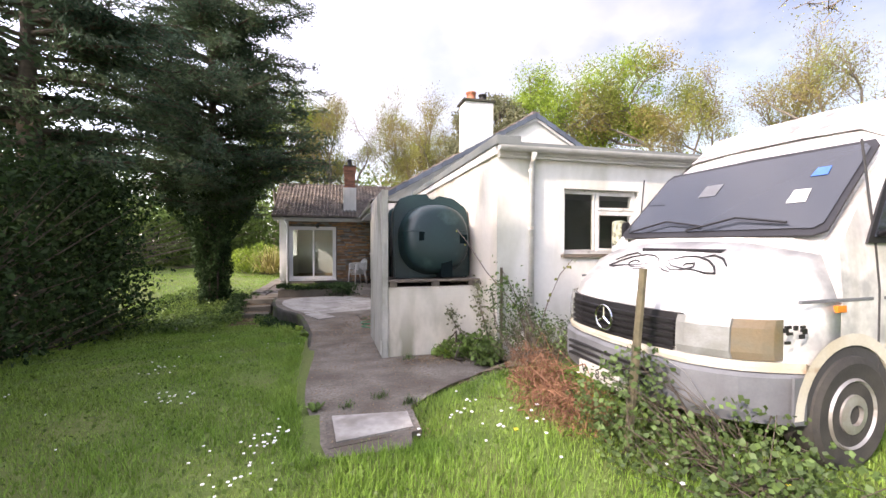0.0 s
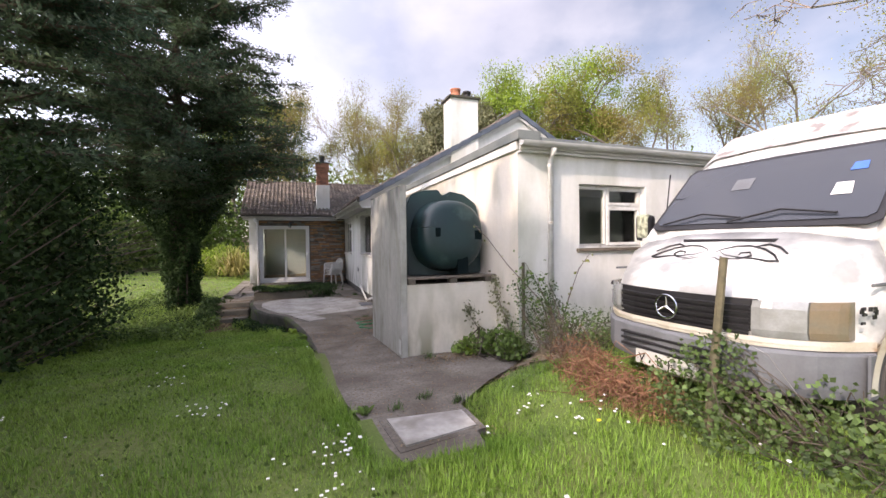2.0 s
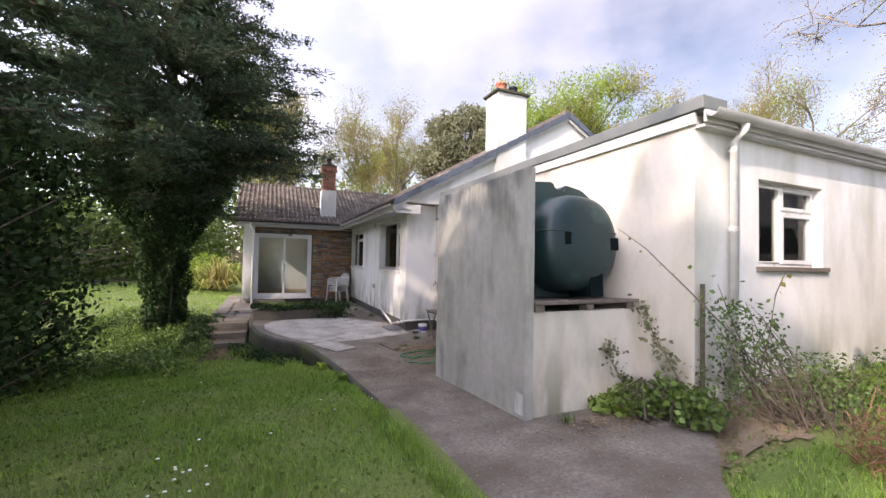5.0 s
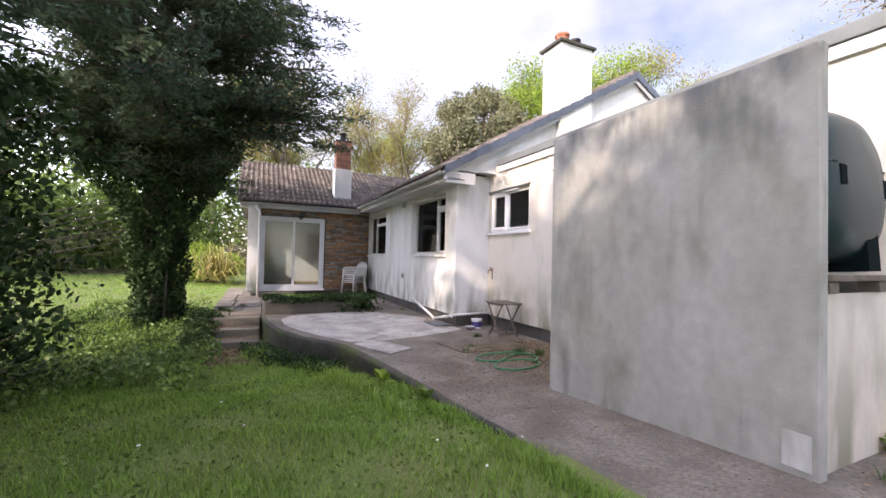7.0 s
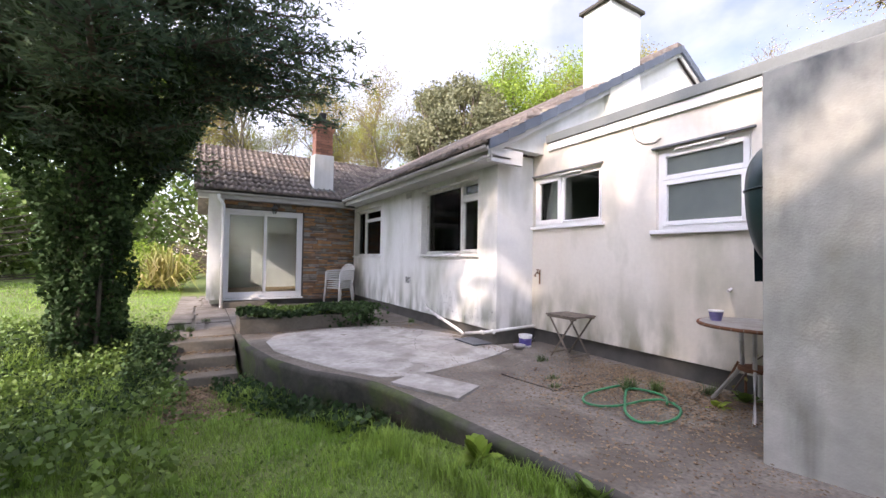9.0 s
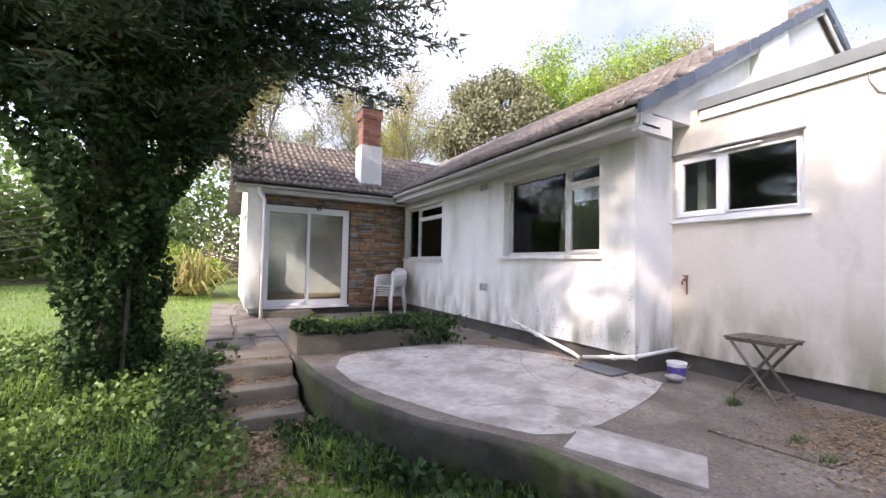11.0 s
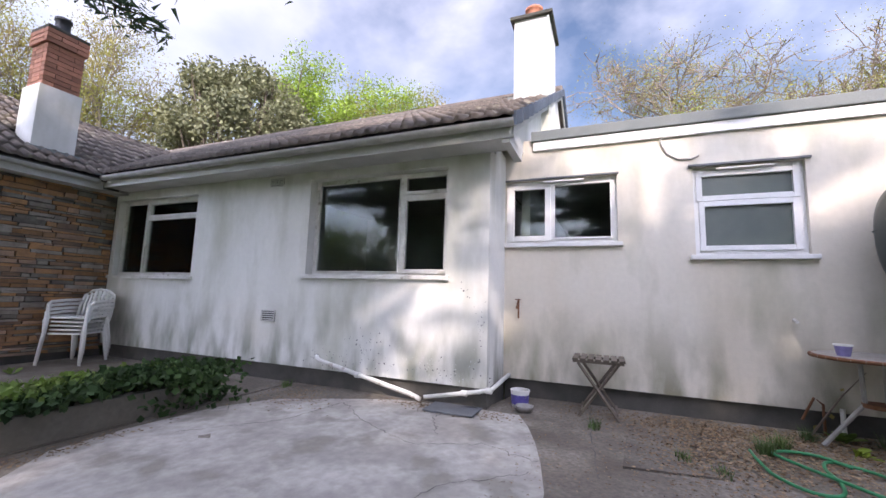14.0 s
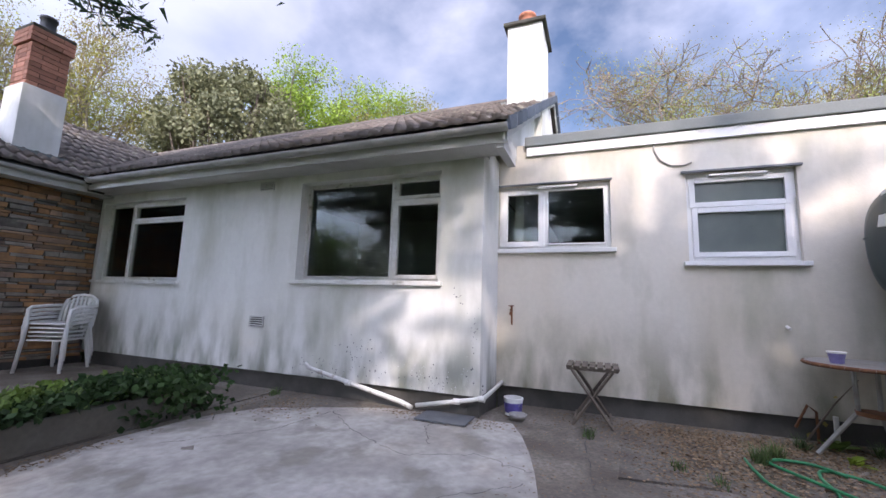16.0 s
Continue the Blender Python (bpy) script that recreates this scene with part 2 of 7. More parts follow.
VANLOW = material("yellowed_van_paint", (0.56, 0.54, 0.46), 0.5, second=(0.42, 0.36, 0.25), scale=3, amount=0.7, stain=(0.30, 0.18, 0.10), stain_scale=4, stain_pos=(0.64, 0.72))
BUMPER = material("faded_grey_bumper", (0.15, 0.16, 0.17), 0.7, second=(0.10, 0.105, 0.11), scale=5, amount=0.6)
CHROME = material("chrome", (0.75, 0.76, 0.78), 0.15, 1.0, scale=5, amount=0.1, grain_amount=0.05, bump=0)
STEEL = material("dull_steel", (0.42, 0.42, 0.41), 0.45, 0.6, second=(0.25, 0.2, 0.15), scale=9)
RUST = material("rusty_iron", (0.22, 0.10, 0.05), 0.85, 0.2, second=(0.12, 0.06, 0.04), scale=12, bump=0.5)
AMBER = material("amber_plastic", (0.75, 0.22, 0.03), 0.3, scale=8, amount=0.3)
LAMP = material("cloudy_headlamp_plastic", (0.26, 0.275, 0.27), 0.15, second=(0.13, 0.13, 0.11), scale=7, amount=0.5, coat=0.4)
# near-black for door joints, and for shade painted into wheel arches and vents
DARKGAP = material("dark_gap_and_shade", (0.05, 0.05, 0.05), 0.9)
ROOMW = material("room_plaster", (0.72, 0.72, 0.70), 0.9)
ROOMG = material("room_greenish_plaster", (0.55, 0.60, 0.57), 0.9)
WOODF = material("wood_floor", (0.32, 0.22, 0.13), 0.6, scale=5, stretch=(1, 8, 1))
OLDWOOD = material("silvered_wood", (0.20, 0.165, 0.13), 0.9, second=(0.10, 0.085, 0.07), scale=9, amount=0.8, grain=60, grain_amount=0.4, stretch=(1, 1, 0.3))
BARK = material("bark", (0.13, 0.105, 0.08), 0.95, second=(0.07, 0.058, 0.045), scale=10, amount=0.8, bump=0.9, bump_scale=14)
TWIG = material("pale_bark", (0.20, 0.175, 0.145), 0.95, second=(0.11, 0.095, 0.08), scale=6, amount=0.8, bump=0.5, bump_scale=20)
TWIG_B = material("pinkish_brown_twigs", (0.24, 0.19, 0.16), 0.95, second=(0.14, 0.11, 0.09), scale=4, amount=0.8, bump=0)
FENCE = material("weathered_post_wood", (0.15, 0.13, 0.08), 0.95, second=(0.08, 0.075, 0.05), scale=12, amount=0.8)
LEAF_DARK = material("cypress_foliage", (0.10, 0.15, 0.08), 0.75, second=(0.055, 0.10, 0.07), scale=0.8, amount=0.9, bump=0, island=0.4, translucent=0.4, spec=0.25)
LEAF_IVY = material("ivy_leaf", (0.048, 0.09, 0.030), 0.7, second=(0.018, 0.042, 0.015), scale=2, amount=0.8, bump=0, island=0.5, translucent=0.2, spec=0.2)
LEAF_LIME = material("fresh_lime_leaf", (0.26, 0.37, 0.045), 0.6, second=(0.15, 0.24, 0.03), scale=1.2, amount=0.8, bump=0, island=0.4, translucent=0.3)
LEAF_OLIVE = material("olive_green_leaf", (0.19, 0.195, 0.10), 0.6, second=(0.12, 0.13, 0.07), scale=1, amount=0.8, bump=0, island=0.3, translucent=0.2)
LEAF_BUD = material("yellow_green_bud", (0.26, 0.30, 0.07), 0.6, second=(0.28, 0.22, 0.08), scale=0.5, amount=0.9, bump=0, island=0.3, translucent=0.3)
LEAF_MID = material("mid_green_leaf", (0.15, 0.24, 0.05), 0.55, second=(0.10, 0.17, 0.04), scale=1.5, amount=0.8, bump=0, island=0.4, translucent=0.25)
LEAF_BRAMBLE = material("bramble_leaf", (0.10, 0.165, 0.045), 0.6, second=(0.055, 0.095, 0.03), scale=5, amount=0.9, bump=0, island=0.45, translucent=0.2)
LEAF_PINE = material("pine_needle_green", (0.055, 0.095, 0.045), 0.7, second=(0.035, 0.065, 0.04), scale=1.2, amount=0.8, bump=0, island=0.3, translucent=0.1)
BRACKEN = material("dead_rust_bracken", (0.25, 0.125, 0.07), 0.9, second=(0.14, 0.07, 0.045), scale=6, bump=0, island=0.4)
GRASS = material("grass_blade", (0.17, 0.31, 0.045), 0.6, second=(0.25, 0.36, 0.075), scale=0.9, amount=0.7, bump=0, island=0.35, translucent=0.3, grain_amount=0)
LAWN = material("turf", (0.11, 0.17, 0.035), 0.9, second=(0.14, 0.16, 0.05), scale=1.3, amount=0.8, grain=35, grain_amount=0.4, bump=0.9, bump_scale=40)
LITTER = material("dead_leaf", (0.19, 0.125, 0.07), 0.85, second=(0.28, 0.22, 0.145), scale=30, bump=0, island=0.5)
PETAL = material("white_petal", (0.82, 0.82, 0.80), 0.6, bump=0, amount=0.1)
YELLOW = material("yellow_petal", (0.75, 0.60, 0.03), 0.6, bump=0, amount=0.1)
PLASTW = material("white_garden_plastic", (0.78, 0.78, 0.76), 0.45, second=(0.62, 0.62, 0.58), scale=6, amount=0.4, grain_amount=0.05, bump=0.05)
HOSE = material("green_hose", (0.02, 0.22, 0.09), 0.4, scale=8, amount=0.4)
PURPLE = material("blue_purple_print", (0.12, 0.10, 0.35), 0.4, scale=20)
BLUEPL = material("lilac_pot_plastic", (0.22, 0.20, 0.42), 0.4, scale=20)
PAPER = material("white_label_paper", (0.72, 0.72, 0.68), 0.6, scale=20, amount=0.3)
STICKER_B = material("blue_sticker", (0.05, 0.16, 0.5), 0.4, scale=20)
RUSTLEAF = material("pale_moss", (0.48, 0.50, 0.36), 0.9, second=(0.12, 0.13, 0.09), scale=25, amount=0.9, bump=0.8, bump_scale=60)
PLATE = material("number_plate_white", (0.55, 0.55, 0.50), 0.5, scale=15)
GLASS = glass_material("window_glass", see=1.0)
FROST = material("frosted_glass", (0.12, 0.145, 0.135), 0.25, second=(0.09, 0.11, 0.105), scale=3, amount=0.6, grain_amount=0.05, bump=0.1, bump_scale=120, spec=0.5)
VANGLASS = glass_material("tinted_windscreen", (0.55, 0.60, 0.66), 0.4)


# ---- building helpers ----
BASE = {}


def thing(name, base, label="", category="", group="", kind=""):
    ob = new(name)
    ob.empty_display_size = 0.1
    ob.location = base
    BASE[ob] = Vector(base)
    return tagged(ob, label, category, group, kind)


def part(name, bm, mat, parent=None, label="", kind="", smooth=False, base=None, category=""):
    """One mesh object from a bmesh in world coordinates (or local ones, where the parent stands at the origin)."""
    off = BASE.get(parent, Vector(base or (0, 0, 0)))
    me = bpy.data.meshes.new(name)
    bm.transform(Matrix.Translation(-off))
    bm.normal_update()
    bm.to_mesh(me)
    bm.free()
    me.materials.append(mat)
    if smooth:
        me.shade_smooth()
    ob = new(name, me)
    if parent is not None:
        ob.parent = parent
    else:
        ob.location = off
    BASE[ob] = off
    return tagged(ob, label, category, "", kind)


def box(bm, x0, y0, z0, x1, y1, z1, bevel=0.0, m=None):
    vs = [bm.verts.new((x, y, z)) for x in (x0, x1) for y in (y0, y1) for z in (z0, z1)]
    fs = [bm.faces.new([vs[i] for i in q]) for q in ((0, 1, 3, 2), (4, 6, 7, 5), (0, 4, 5, 1), (2, 3, 7, 6), (0, 2, 6, 4), (1, 5, 7, 3))]
    if bevel:
        es = list({e for f in fs for e in f.edges})
        r = bmesh.ops.bevel(bm, geom=es, offset=bevel, segments=2, affect="EDGES", profile=0.6)
        vs = list({v for f in r["faces"] for v in f.verts} | {v for v in vs if v.is_valid})
    if m is not None:
        bmesh.ops.transform(bm, matrix=m, verts=[v for v in vs if v.is_valid])
    return bm


def boxes(*bs, bevel=0.0):
    bm = bmesh.new()
    for b in bs:
        box(bm, *b, bevel=bevel)
    return bm


def tube(bm, pts, r, sides=8, caps=True):
    """A round bar along points; r is one radius or one a point."""
    pts = [Vector(p) for p in pts]
    rs = r if isinstance(r, (list, tuple)) else [r] * len(pts)
    rings = []
    ref = Vector((0.13, 0.21, 0.97))
    for i, p in enumerate(pts):
        d = (pts[min(i + 1, len(pts) - 1)] - pts[max(i - 1, 0)]).normalized()
        a = d.cross(ref if abs(d.dot(ref)) < 0.9 else Vector((1, 0, 0))).normalized()
        b = d.cross(a)
        rings.append([bm.verts.new(p + (a * math.cos(k * math.tau / sides) + b * math.sin(k * math.tau / sides)) * rs[i]) for k in range(sides)])
    for u, v in zip(rings, rings[1:]):
        for k in range(sides):
            bm.faces.new((u[k], u[(k + 1) % sides], v[(k + 1) % sides], v[k]))
    if caps:
        bm.faces.new(rings[0][::-1])
        bm.faces.new(rings[-1])
    return bm


def prism(bm, outline, a, b, axis="y"):
    """An outline in the plane across the axis, drawn out from a to b along it."""
    def at(p, v):
        return {"x": (v, p[0], p[1]), "y": (p[0], v, p[1]), "z": (p[0], p[1], v)}[axis]
    lo = [bm.verts.new(at(p, a)) for p in outline]
    hi = [bm.verts.new(at(p, b)) for p in outline]
    n = len(outline)
    bm.faces.new(lo)
    bm.faces.new(hi[::-1])
    for i in range(n):
        bm.faces.new((lo[i], hi[i], hi[(i + 1) % n], lo[(i + 1) % n]))
    bmesh.ops.recalc_face_normals(bm, faces=bm.faces)
    return bm


def lathe(bm, profile, centre, sides=24, axis="z"):
    rings = []
    c = Vector(centre)
    for r, h in profile:
        ring = []
        for k in range(sides):
            a = k * math.tau / sides
            u, v = r * math.cos(a), r * math.sin(a)
            p = {"z": (u, v, h), "y": (u, h, v), "x": (h, u, v)}[axis]
            ring.append(bm.verts.new(c + Vector(p)))
        rings.append(ring)
    for u, v in zip(rings, rings[1:]):
        for k in range(sides):
            bm.faces.new((u[k], u[(k + 1) % sides], v[(k + 1) % sides], v[k]))
    bm.faces.new(rings[0][::-1])
    bm.faces.new(rings[-1])
    bmesh.ops.recalc_face_normals(bm, faces=bm.faces)
    return bm


def wall(name, axis, face, u0, u1, z0, z1, thick, holes, mat):
    """A wall with openings. axis: the one that the wall's face looks along; thick: signed, from the face inwards."""
    us = sorted({u0, u1, *[h[0] for h in holes], *[h[1] for h in holes]})
    zs = sorted({z0, z1, *[h[2] for h in holes], *[h[3] for h in holes]})
    bm = bmesh.new()
    at = (lambda u, w, z: (w, u, z)) if axis == "x" else (lambda u, w, z: (u, w, z))
    solid = lambda u, z: u0 < u < u1 and z0 < z < z1 and not any(h[0] < u < h[1] and h[2] < z < h[3] for h in holes)
    quad = lambda ps: bm.faces.new([bm.verts.new(p) for p in ps])
    back = face + thick
    for a, b in zip(us, us[1:]):
        for c, d in zip(zs, zs[1:]):
            if not solid((a + b) / 2, (c + d) / 2):
                continue
            for w in (face, back):
                quad([at(a, w, c), at(b, w, c), at(b, w, d), at(a, w, d)])
            for uu, e in ((a, -1), (b, 1)):
                if not solid(uu + e * 1e-4, (c + d) / 2):
                    quad([at(uu, face, c), at(uu, back, c), at(uu, back, d), at(uu, face, d)])
            for zz, e in ((c, -1), (d, 1)):
                if not solid((a + b) / 2, zz + e * 1e-4):
                    quad([at(a, face, zz), at(b, face, zz), at(b, back, zz), at(a, back, zz)])
    bmesh.ops.remove_doubles(bm, verts=bm.verts, dist=1e-5)
    bmesh.ops.recalc_face_normals(bm, faces=bm.faces)
    return part(name, bm, mat, kind="structure")


def bars(x0, z0, x1, z1, w, y0, y1):
    """Four bars of width w round a rectangle, butted."""
    return [(x0, y0, z0, x0 + w, y1, z1), (x1 - w, y0, z0, x1, y1, z1), (x0 + w, y0, z0, x1 - w, y1, z0 + w), (x0 + w, y0, z1 - w, x1 - w, y1, z1)]


def window(name, place, turn, width, height, frame_w, mullions, transoms, sashes, mat, label, sill=0.05, deep=0.09, sill_mat=None, pane=None):
    """A window in its own axes: x along it, the outside towards -y; mullions and transoms as boxes (x0, z0, x1, z1); each sash (x0, z0, x1, z1, width of its bars)."""
    w = thing(name, (0, 0, 0), label, "", "", "structure")
    part("window_frame", boxes(*bars(0, 0, width, height, frame_w, deep, deep + 0.07), bevel=0.004), mat, w)
    for x0, z0, x1, z1 in mullions:
        part("mullion", boxes((x0, deep + 0.002, z0, x1, deep + 0.068, z1), bevel=0.003), mat, w)
    for x0, z0, x1, z1 in transoms:
        part("transom", boxes((x0, deep + 0.001, z0, x1, deep + 0.069, z1), bevel=0.003), mat, w)
    for x0, z0, x1, z1, b in sashes:
        if b:
            part("sash", boxes(*bars(x0, z0, x1, z1, b, deep - 0.014, deep + 0.05), bevel=0.004), mat, w)
        g = part("pane", boxes((x0 + b, deep + 0.022, z0 + b, x1 - b, deep + 0.028, z1 - b)), pane or GLASS, w)
        g.visible_shadow = False
    part("window_sill", boxes((-sill, -0.05, -0.045, width + sill, deep - 0.002, 0.0), bevel=0.006), sill_mat or mat, w)
    w.matrix_basis = Matrix.Translation(place) @ pose(0, 0, 0, 0, 0, turn)
    return w


def lerp(x, xs, ys):
    return float(np.interp(x, xs, ys))


# ---- ground ----
EDGE_Y = [1.9, 2.3, 3.0, 4.5, 6.15, 6.8, 7.7, 8.6, 9.1, 9.45, 9.8, 10.5, 11.5, 12.5]
EDGE_X = [0.74, 0.64, 0.5, 0.42, 0.33, 0.31, 0.18, 0.02, -0.1, -0.3, -0.56, -0.84, -1.03, -1.08]


def edge_x(y):
    return lerp(y, EDGE_Y, EDGE_X)


def right_x(y):
    return lerp(y, [1.9, 2.65, 3.1, 3.47, 3.84, 3.85, 9.94, 9.95], [1.34, 1.46, 1.95, 2.5, 2.84, 2.84, 2.84, 2.13])


def paved_z(y):
    return lerp(y, [2, 3, 4.4, 6.5, 7.2], [0.01, 0.005, -0.045, -0.205, -0.22])


def ground_z(x, y):
    west = lerp(y, [1.5, 3, 4.5, 6.2, 7.7, 9.1, 10.8, 11.6, 12.6, 14.2, 20, 40], [0.03, 0.03, -0.02, -0.17, -0.37, -0.56, -0.66, -0.64, -0.5, -0.34, -0.24, -0.24])
    e = min(1, max(0, (x - lerp(y, [-2, 2.6, 3.5, 4], [0.9, 1.5, 2.5, 2.9])) / 0.9))
    z = west * (1 - e) + (0.17 if y < 5 else max(-0.3, 0.17 - (y - 5) * 0.2)) * e
    if 1.9 < y < 17 and edge_x(y) + 0.02 < x < right_x(y) + 0.25 or y > 12.4 and -2.15 < x < 2.5 and y < 17:
        z = min(z, paved_z(y) - 0.06)
    if x > 2.6 and 4.0 < y < 24:
        z = -0.4
    if x < -3.2:
        z += min(0.35, (-3.2 - x) * 0.06)
    if math.hypot(x, y - 5) < 40:
        z += 0.025 * noise.noise(Vector((x * 0.7, y * 0.7, 0)))
    return z


xs = [-900, -300, -120, -60, -30, -20, -14] + list(np.arange(-10, 9.01, 0.2)) + [11, 15, 20, 30, 60, 120, 300, 900]
ys = [-900, -300, -120, -60, -30, -15, -8] + list(np.arange(-4, 18.01, 0.2)) + [20, 24, 30, 45, 70, 120, 300, 900]
bm = bmesh.new()
grid = [[bm.verts.new((x, y, ground_z(x, y))) for y in ys] for x in xs]
for i in range(len(xs) - 1):
    for j in range(len(ys) - 1):
        bm.faces.new((grid[i][j], grid[i + 1][j], grid[i + 1][j + 1], grid[i][j + 1]))
part("ground", bm, LAWN, kind="structure", smooth=True)

# paved path and terrace
bm = bmesh.new()
rows = []
for y in [1.9 + 0.15 * i for i in range(71)]:
    x0, x1 = edge_x(y), right_x(y)
    rows.append([bm.verts.new((x0 + (x1 - x0) * k / 16, y, paved_z(y) + 0.008 * noise.noise(Vector((x0 + (x1 - x0) * k / 16, y, 3)) * 1.5))) for k in range(17)])
for a, b in zip(rows, rows[1:]):
    for k in range(16):
        bm.faces.new((a[k], a[k + 1], b[k + 1], b[k]))
part("terrace", bm, PAVE, kind="structure", smooth=True)
bm = bmesh.new()
for (x0, y0, x1, y1) in [(-1.1, 12.42, 2.1, 16.35)]:
    box(bm, x0, y0, -0.5, x1, y1, -0.215)
part("door_terrace", bm, PAVE, kind="structure")
part("path_bed", boxes((-2.08, 12.44, -0.5, -1.12, 19.0, -0.232)), STEPM, kind="structure")
path_slabs = thing("garden_path", (-1.6, 14, -0.2), "uneven pale grey stone slab path along the house", "path", kind="structure")
rnd = random.Random(4)
y = 12.42
while y < 19:
    d = rnd.uniform(0.55, 0.8)
    xm = -1.6 + rnd.uniform(-0.15, 0.15)
    for a, b in ((-2.1, xm - 0.015), (xm + 0.015, -1.115)):
        part("paving_slab", box(bmesh.new(), a + rnd.uniform(0, 0.05), y, -0.3, b, y + d - 0.03, -0.205 + rnd.uniform(-0.012, 0.01), bevel=0.008), PAVE, path_slabs)
    y += d

# the terrace's retaining edge
bm = bmesh.new()
prev = None
for i in range(80):
    y = 5.6 + (12.42 - 5.6) * i / 79
    x = edge_x(y)
    x2 = edge_x(y + 0.02)
    n = Vector((-0.02, x2 - x)).normalized()
    w = 0.05 * min(1, (y - 5.3) / 1.8) + 0.012 * noise.noise(Vector((0, y * 2, 5)))
    z = paved_z(y)
    ps = [(x - n.x * 0.02, y - n.y * 0.02, z + 0.012), (x + n.x * w, y + n.y * w, z + 0.006), (x + n.x * (w + 0.015), y + n.y * w, z - 0.03),
          (x + n.x * (w - 0.02), y + n.y * w, z - 0.12), (x + n.x * (w + 0.01), y + n.y * w, z - 0.6), (x - n.x * 0.05, y, z - 0.6)]
    ring = [bm.verts.new(p) for p in ps]
    if prev:
        for k in range(5):
            bm.faces.new((prev[k], prev[k + 1], ring[k + 1], ring[k]))
    prev = ring
part("terrace_edge", bm, KERB, kind="structure", smooth=True)

# pale cement laid on the terrace
def flat_patch(name, outline, z, thick, mat):
    bm = bmesh.new()
    prism(bm, outline, z, z + thick, "z")
    return part(name, bm, mat, kind="structure")


outline = [(0.02, 9.26), (0.25, 9.16), (0.6, 9.18), (1.0, 9.26), (1.39, 9.36), (1.75, 9.48), (2.06, 9.62), (2.07, 10.2), (2.0, 10.9), (1.7, 11.5), (1.4, 12.0), (0.9, 12.25), (0.2, 12.3), (-0.3, 12.25), (-0.62, 12.0),
           (-0.78, 11.6), (-0.76, 11.0), (-0.6, 10.5), (-0.4, 10.0), (-0.24, 9.65)]
flat_patch("cement_screed", outline, -0.225, 0.012, PALE)
flat_patch("terrace_slab", [(0.02, 9.0), (0.35, 8.3), (0.72, 8.5), (0.42, 9.2)], -0.225, 0.03, PALE)
flat_patch("terrace_slab", [(2.25, 8.0), (1.9, 8.7), (1.2, 8.75), (1.3, 8.1)], -0.225, 0.016, PAVE)

# steps up to the door's level
steps = thing("garden_steps", (-1.6, 11.3, -0.66), "three worn grey concrete garden steps with dead leaves", "steps", kind="structure")
for i in range(3):
    part("step", boxes((-2.08, 11.27 + 0.41 * i, -0.8, -1.15, 11.27 + 0.41 * (i + 1) + 0.04, -0.52 + 0.15 * i), bevel=0.018), STEPM, steps)
    # each riser takes the kerb's colour, darker than its tread
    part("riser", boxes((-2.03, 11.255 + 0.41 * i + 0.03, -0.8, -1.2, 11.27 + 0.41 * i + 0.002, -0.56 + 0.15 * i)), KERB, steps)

# planter bed
bed = thing("raised_planter", (0.0, 12.9, -0.21), "low grey rendered block planter overgrown with ivy", "planter")
part("planter_wall", boxes((-1.06, 12.45, -0.22, 0.95, 12.57, 0.0), (-1.06, 12.572, -0.22, -0.94, 13.25, 0.0), (0.83, 12.572, -0.22, 0.95, 13.25, 0.0), bevel=0.01), STEPM, bed)
part("soil", boxes((-0.94, 12.57, -0.22, 0.83, 13.3, -0.03)), KERB, bed, "dark damp soil")

# manhole cover
cover = thing("inspection_cover", (1.08, 2.3, 0.02), "worn pale grey concrete inspection cover set in the path", "drain cover")
bm = bmesh.new()
prism(bm, [(0.80, 2.09), (1.40, 2.20), (1.40, 2.50), (0.76, 2.56)], -0.02, 0.026, "z")
part("cover_slab", bm, PALE, cover, "flat pale slab")
bm = bmesh.new()
prism(bm, [(0.74, 2.03), (1.46, 2.15), (1.46, 2.56), (0.70, 2.62)], -0.05, 0.012, "z")
part("cover_frame", bm, PAVE, cover)

# ---- the house ----
WX, AX, DY, FY = 2.08, 2.79, 16.37, 3.85
wall("wall_west", "x", WX, 9.95, DY, -0.02, 2.47, 0.25, [(10.43, 12.32, 1.10, 2.32), (14.41, 16.28, 1.06, 2.28)], RENDER)
wall("wall_jog", "y", 9.954, WX + 0.252, AX - 0.002, -0.02, 2.6, 0.2, [], RENDER)
wall("wall_annex_west", "x", AX, FY, 10.1, -0.02, 2.79, 0.25, [(8.71, 9.95, 1.53, 2.285), (7.07, 7.99, 1.375, 2.29)], CREAM)
wall("wall_annex_south", "y", FY - 0.003, AX + 0.002, 9.2, 0.0, 2.72, 0.25, [(3.76, 4.96, 1.355, 2.24)], RENDER)
wall("wall_wing_south", "y", DY, -1.42, WX, -0.12, 2.45, 0.28, [(-1.18, 0.67, -0.03, 2.165)], MORTAR)
# this wall's opening is added to let daylight into the wing room
wall("wall_wing_west", "x", -1.43, DY - 0.25, 21.4, -0.12, 2.45, 0.25, [(17.6, 19.4, 0.9, 2.1)], RENDER)
part("wall_wing_pier", boxes((-1.50, DY - 0.34, -0.02, -1.24, DY - 0.02, 2.5)), RENDER, kind="structure")
part("plinth_corner", boxes((WX + 0.03, 9.957, -0.45, AX + 0.04, 9.988, -0.022)), PLINTH, kind="structure")
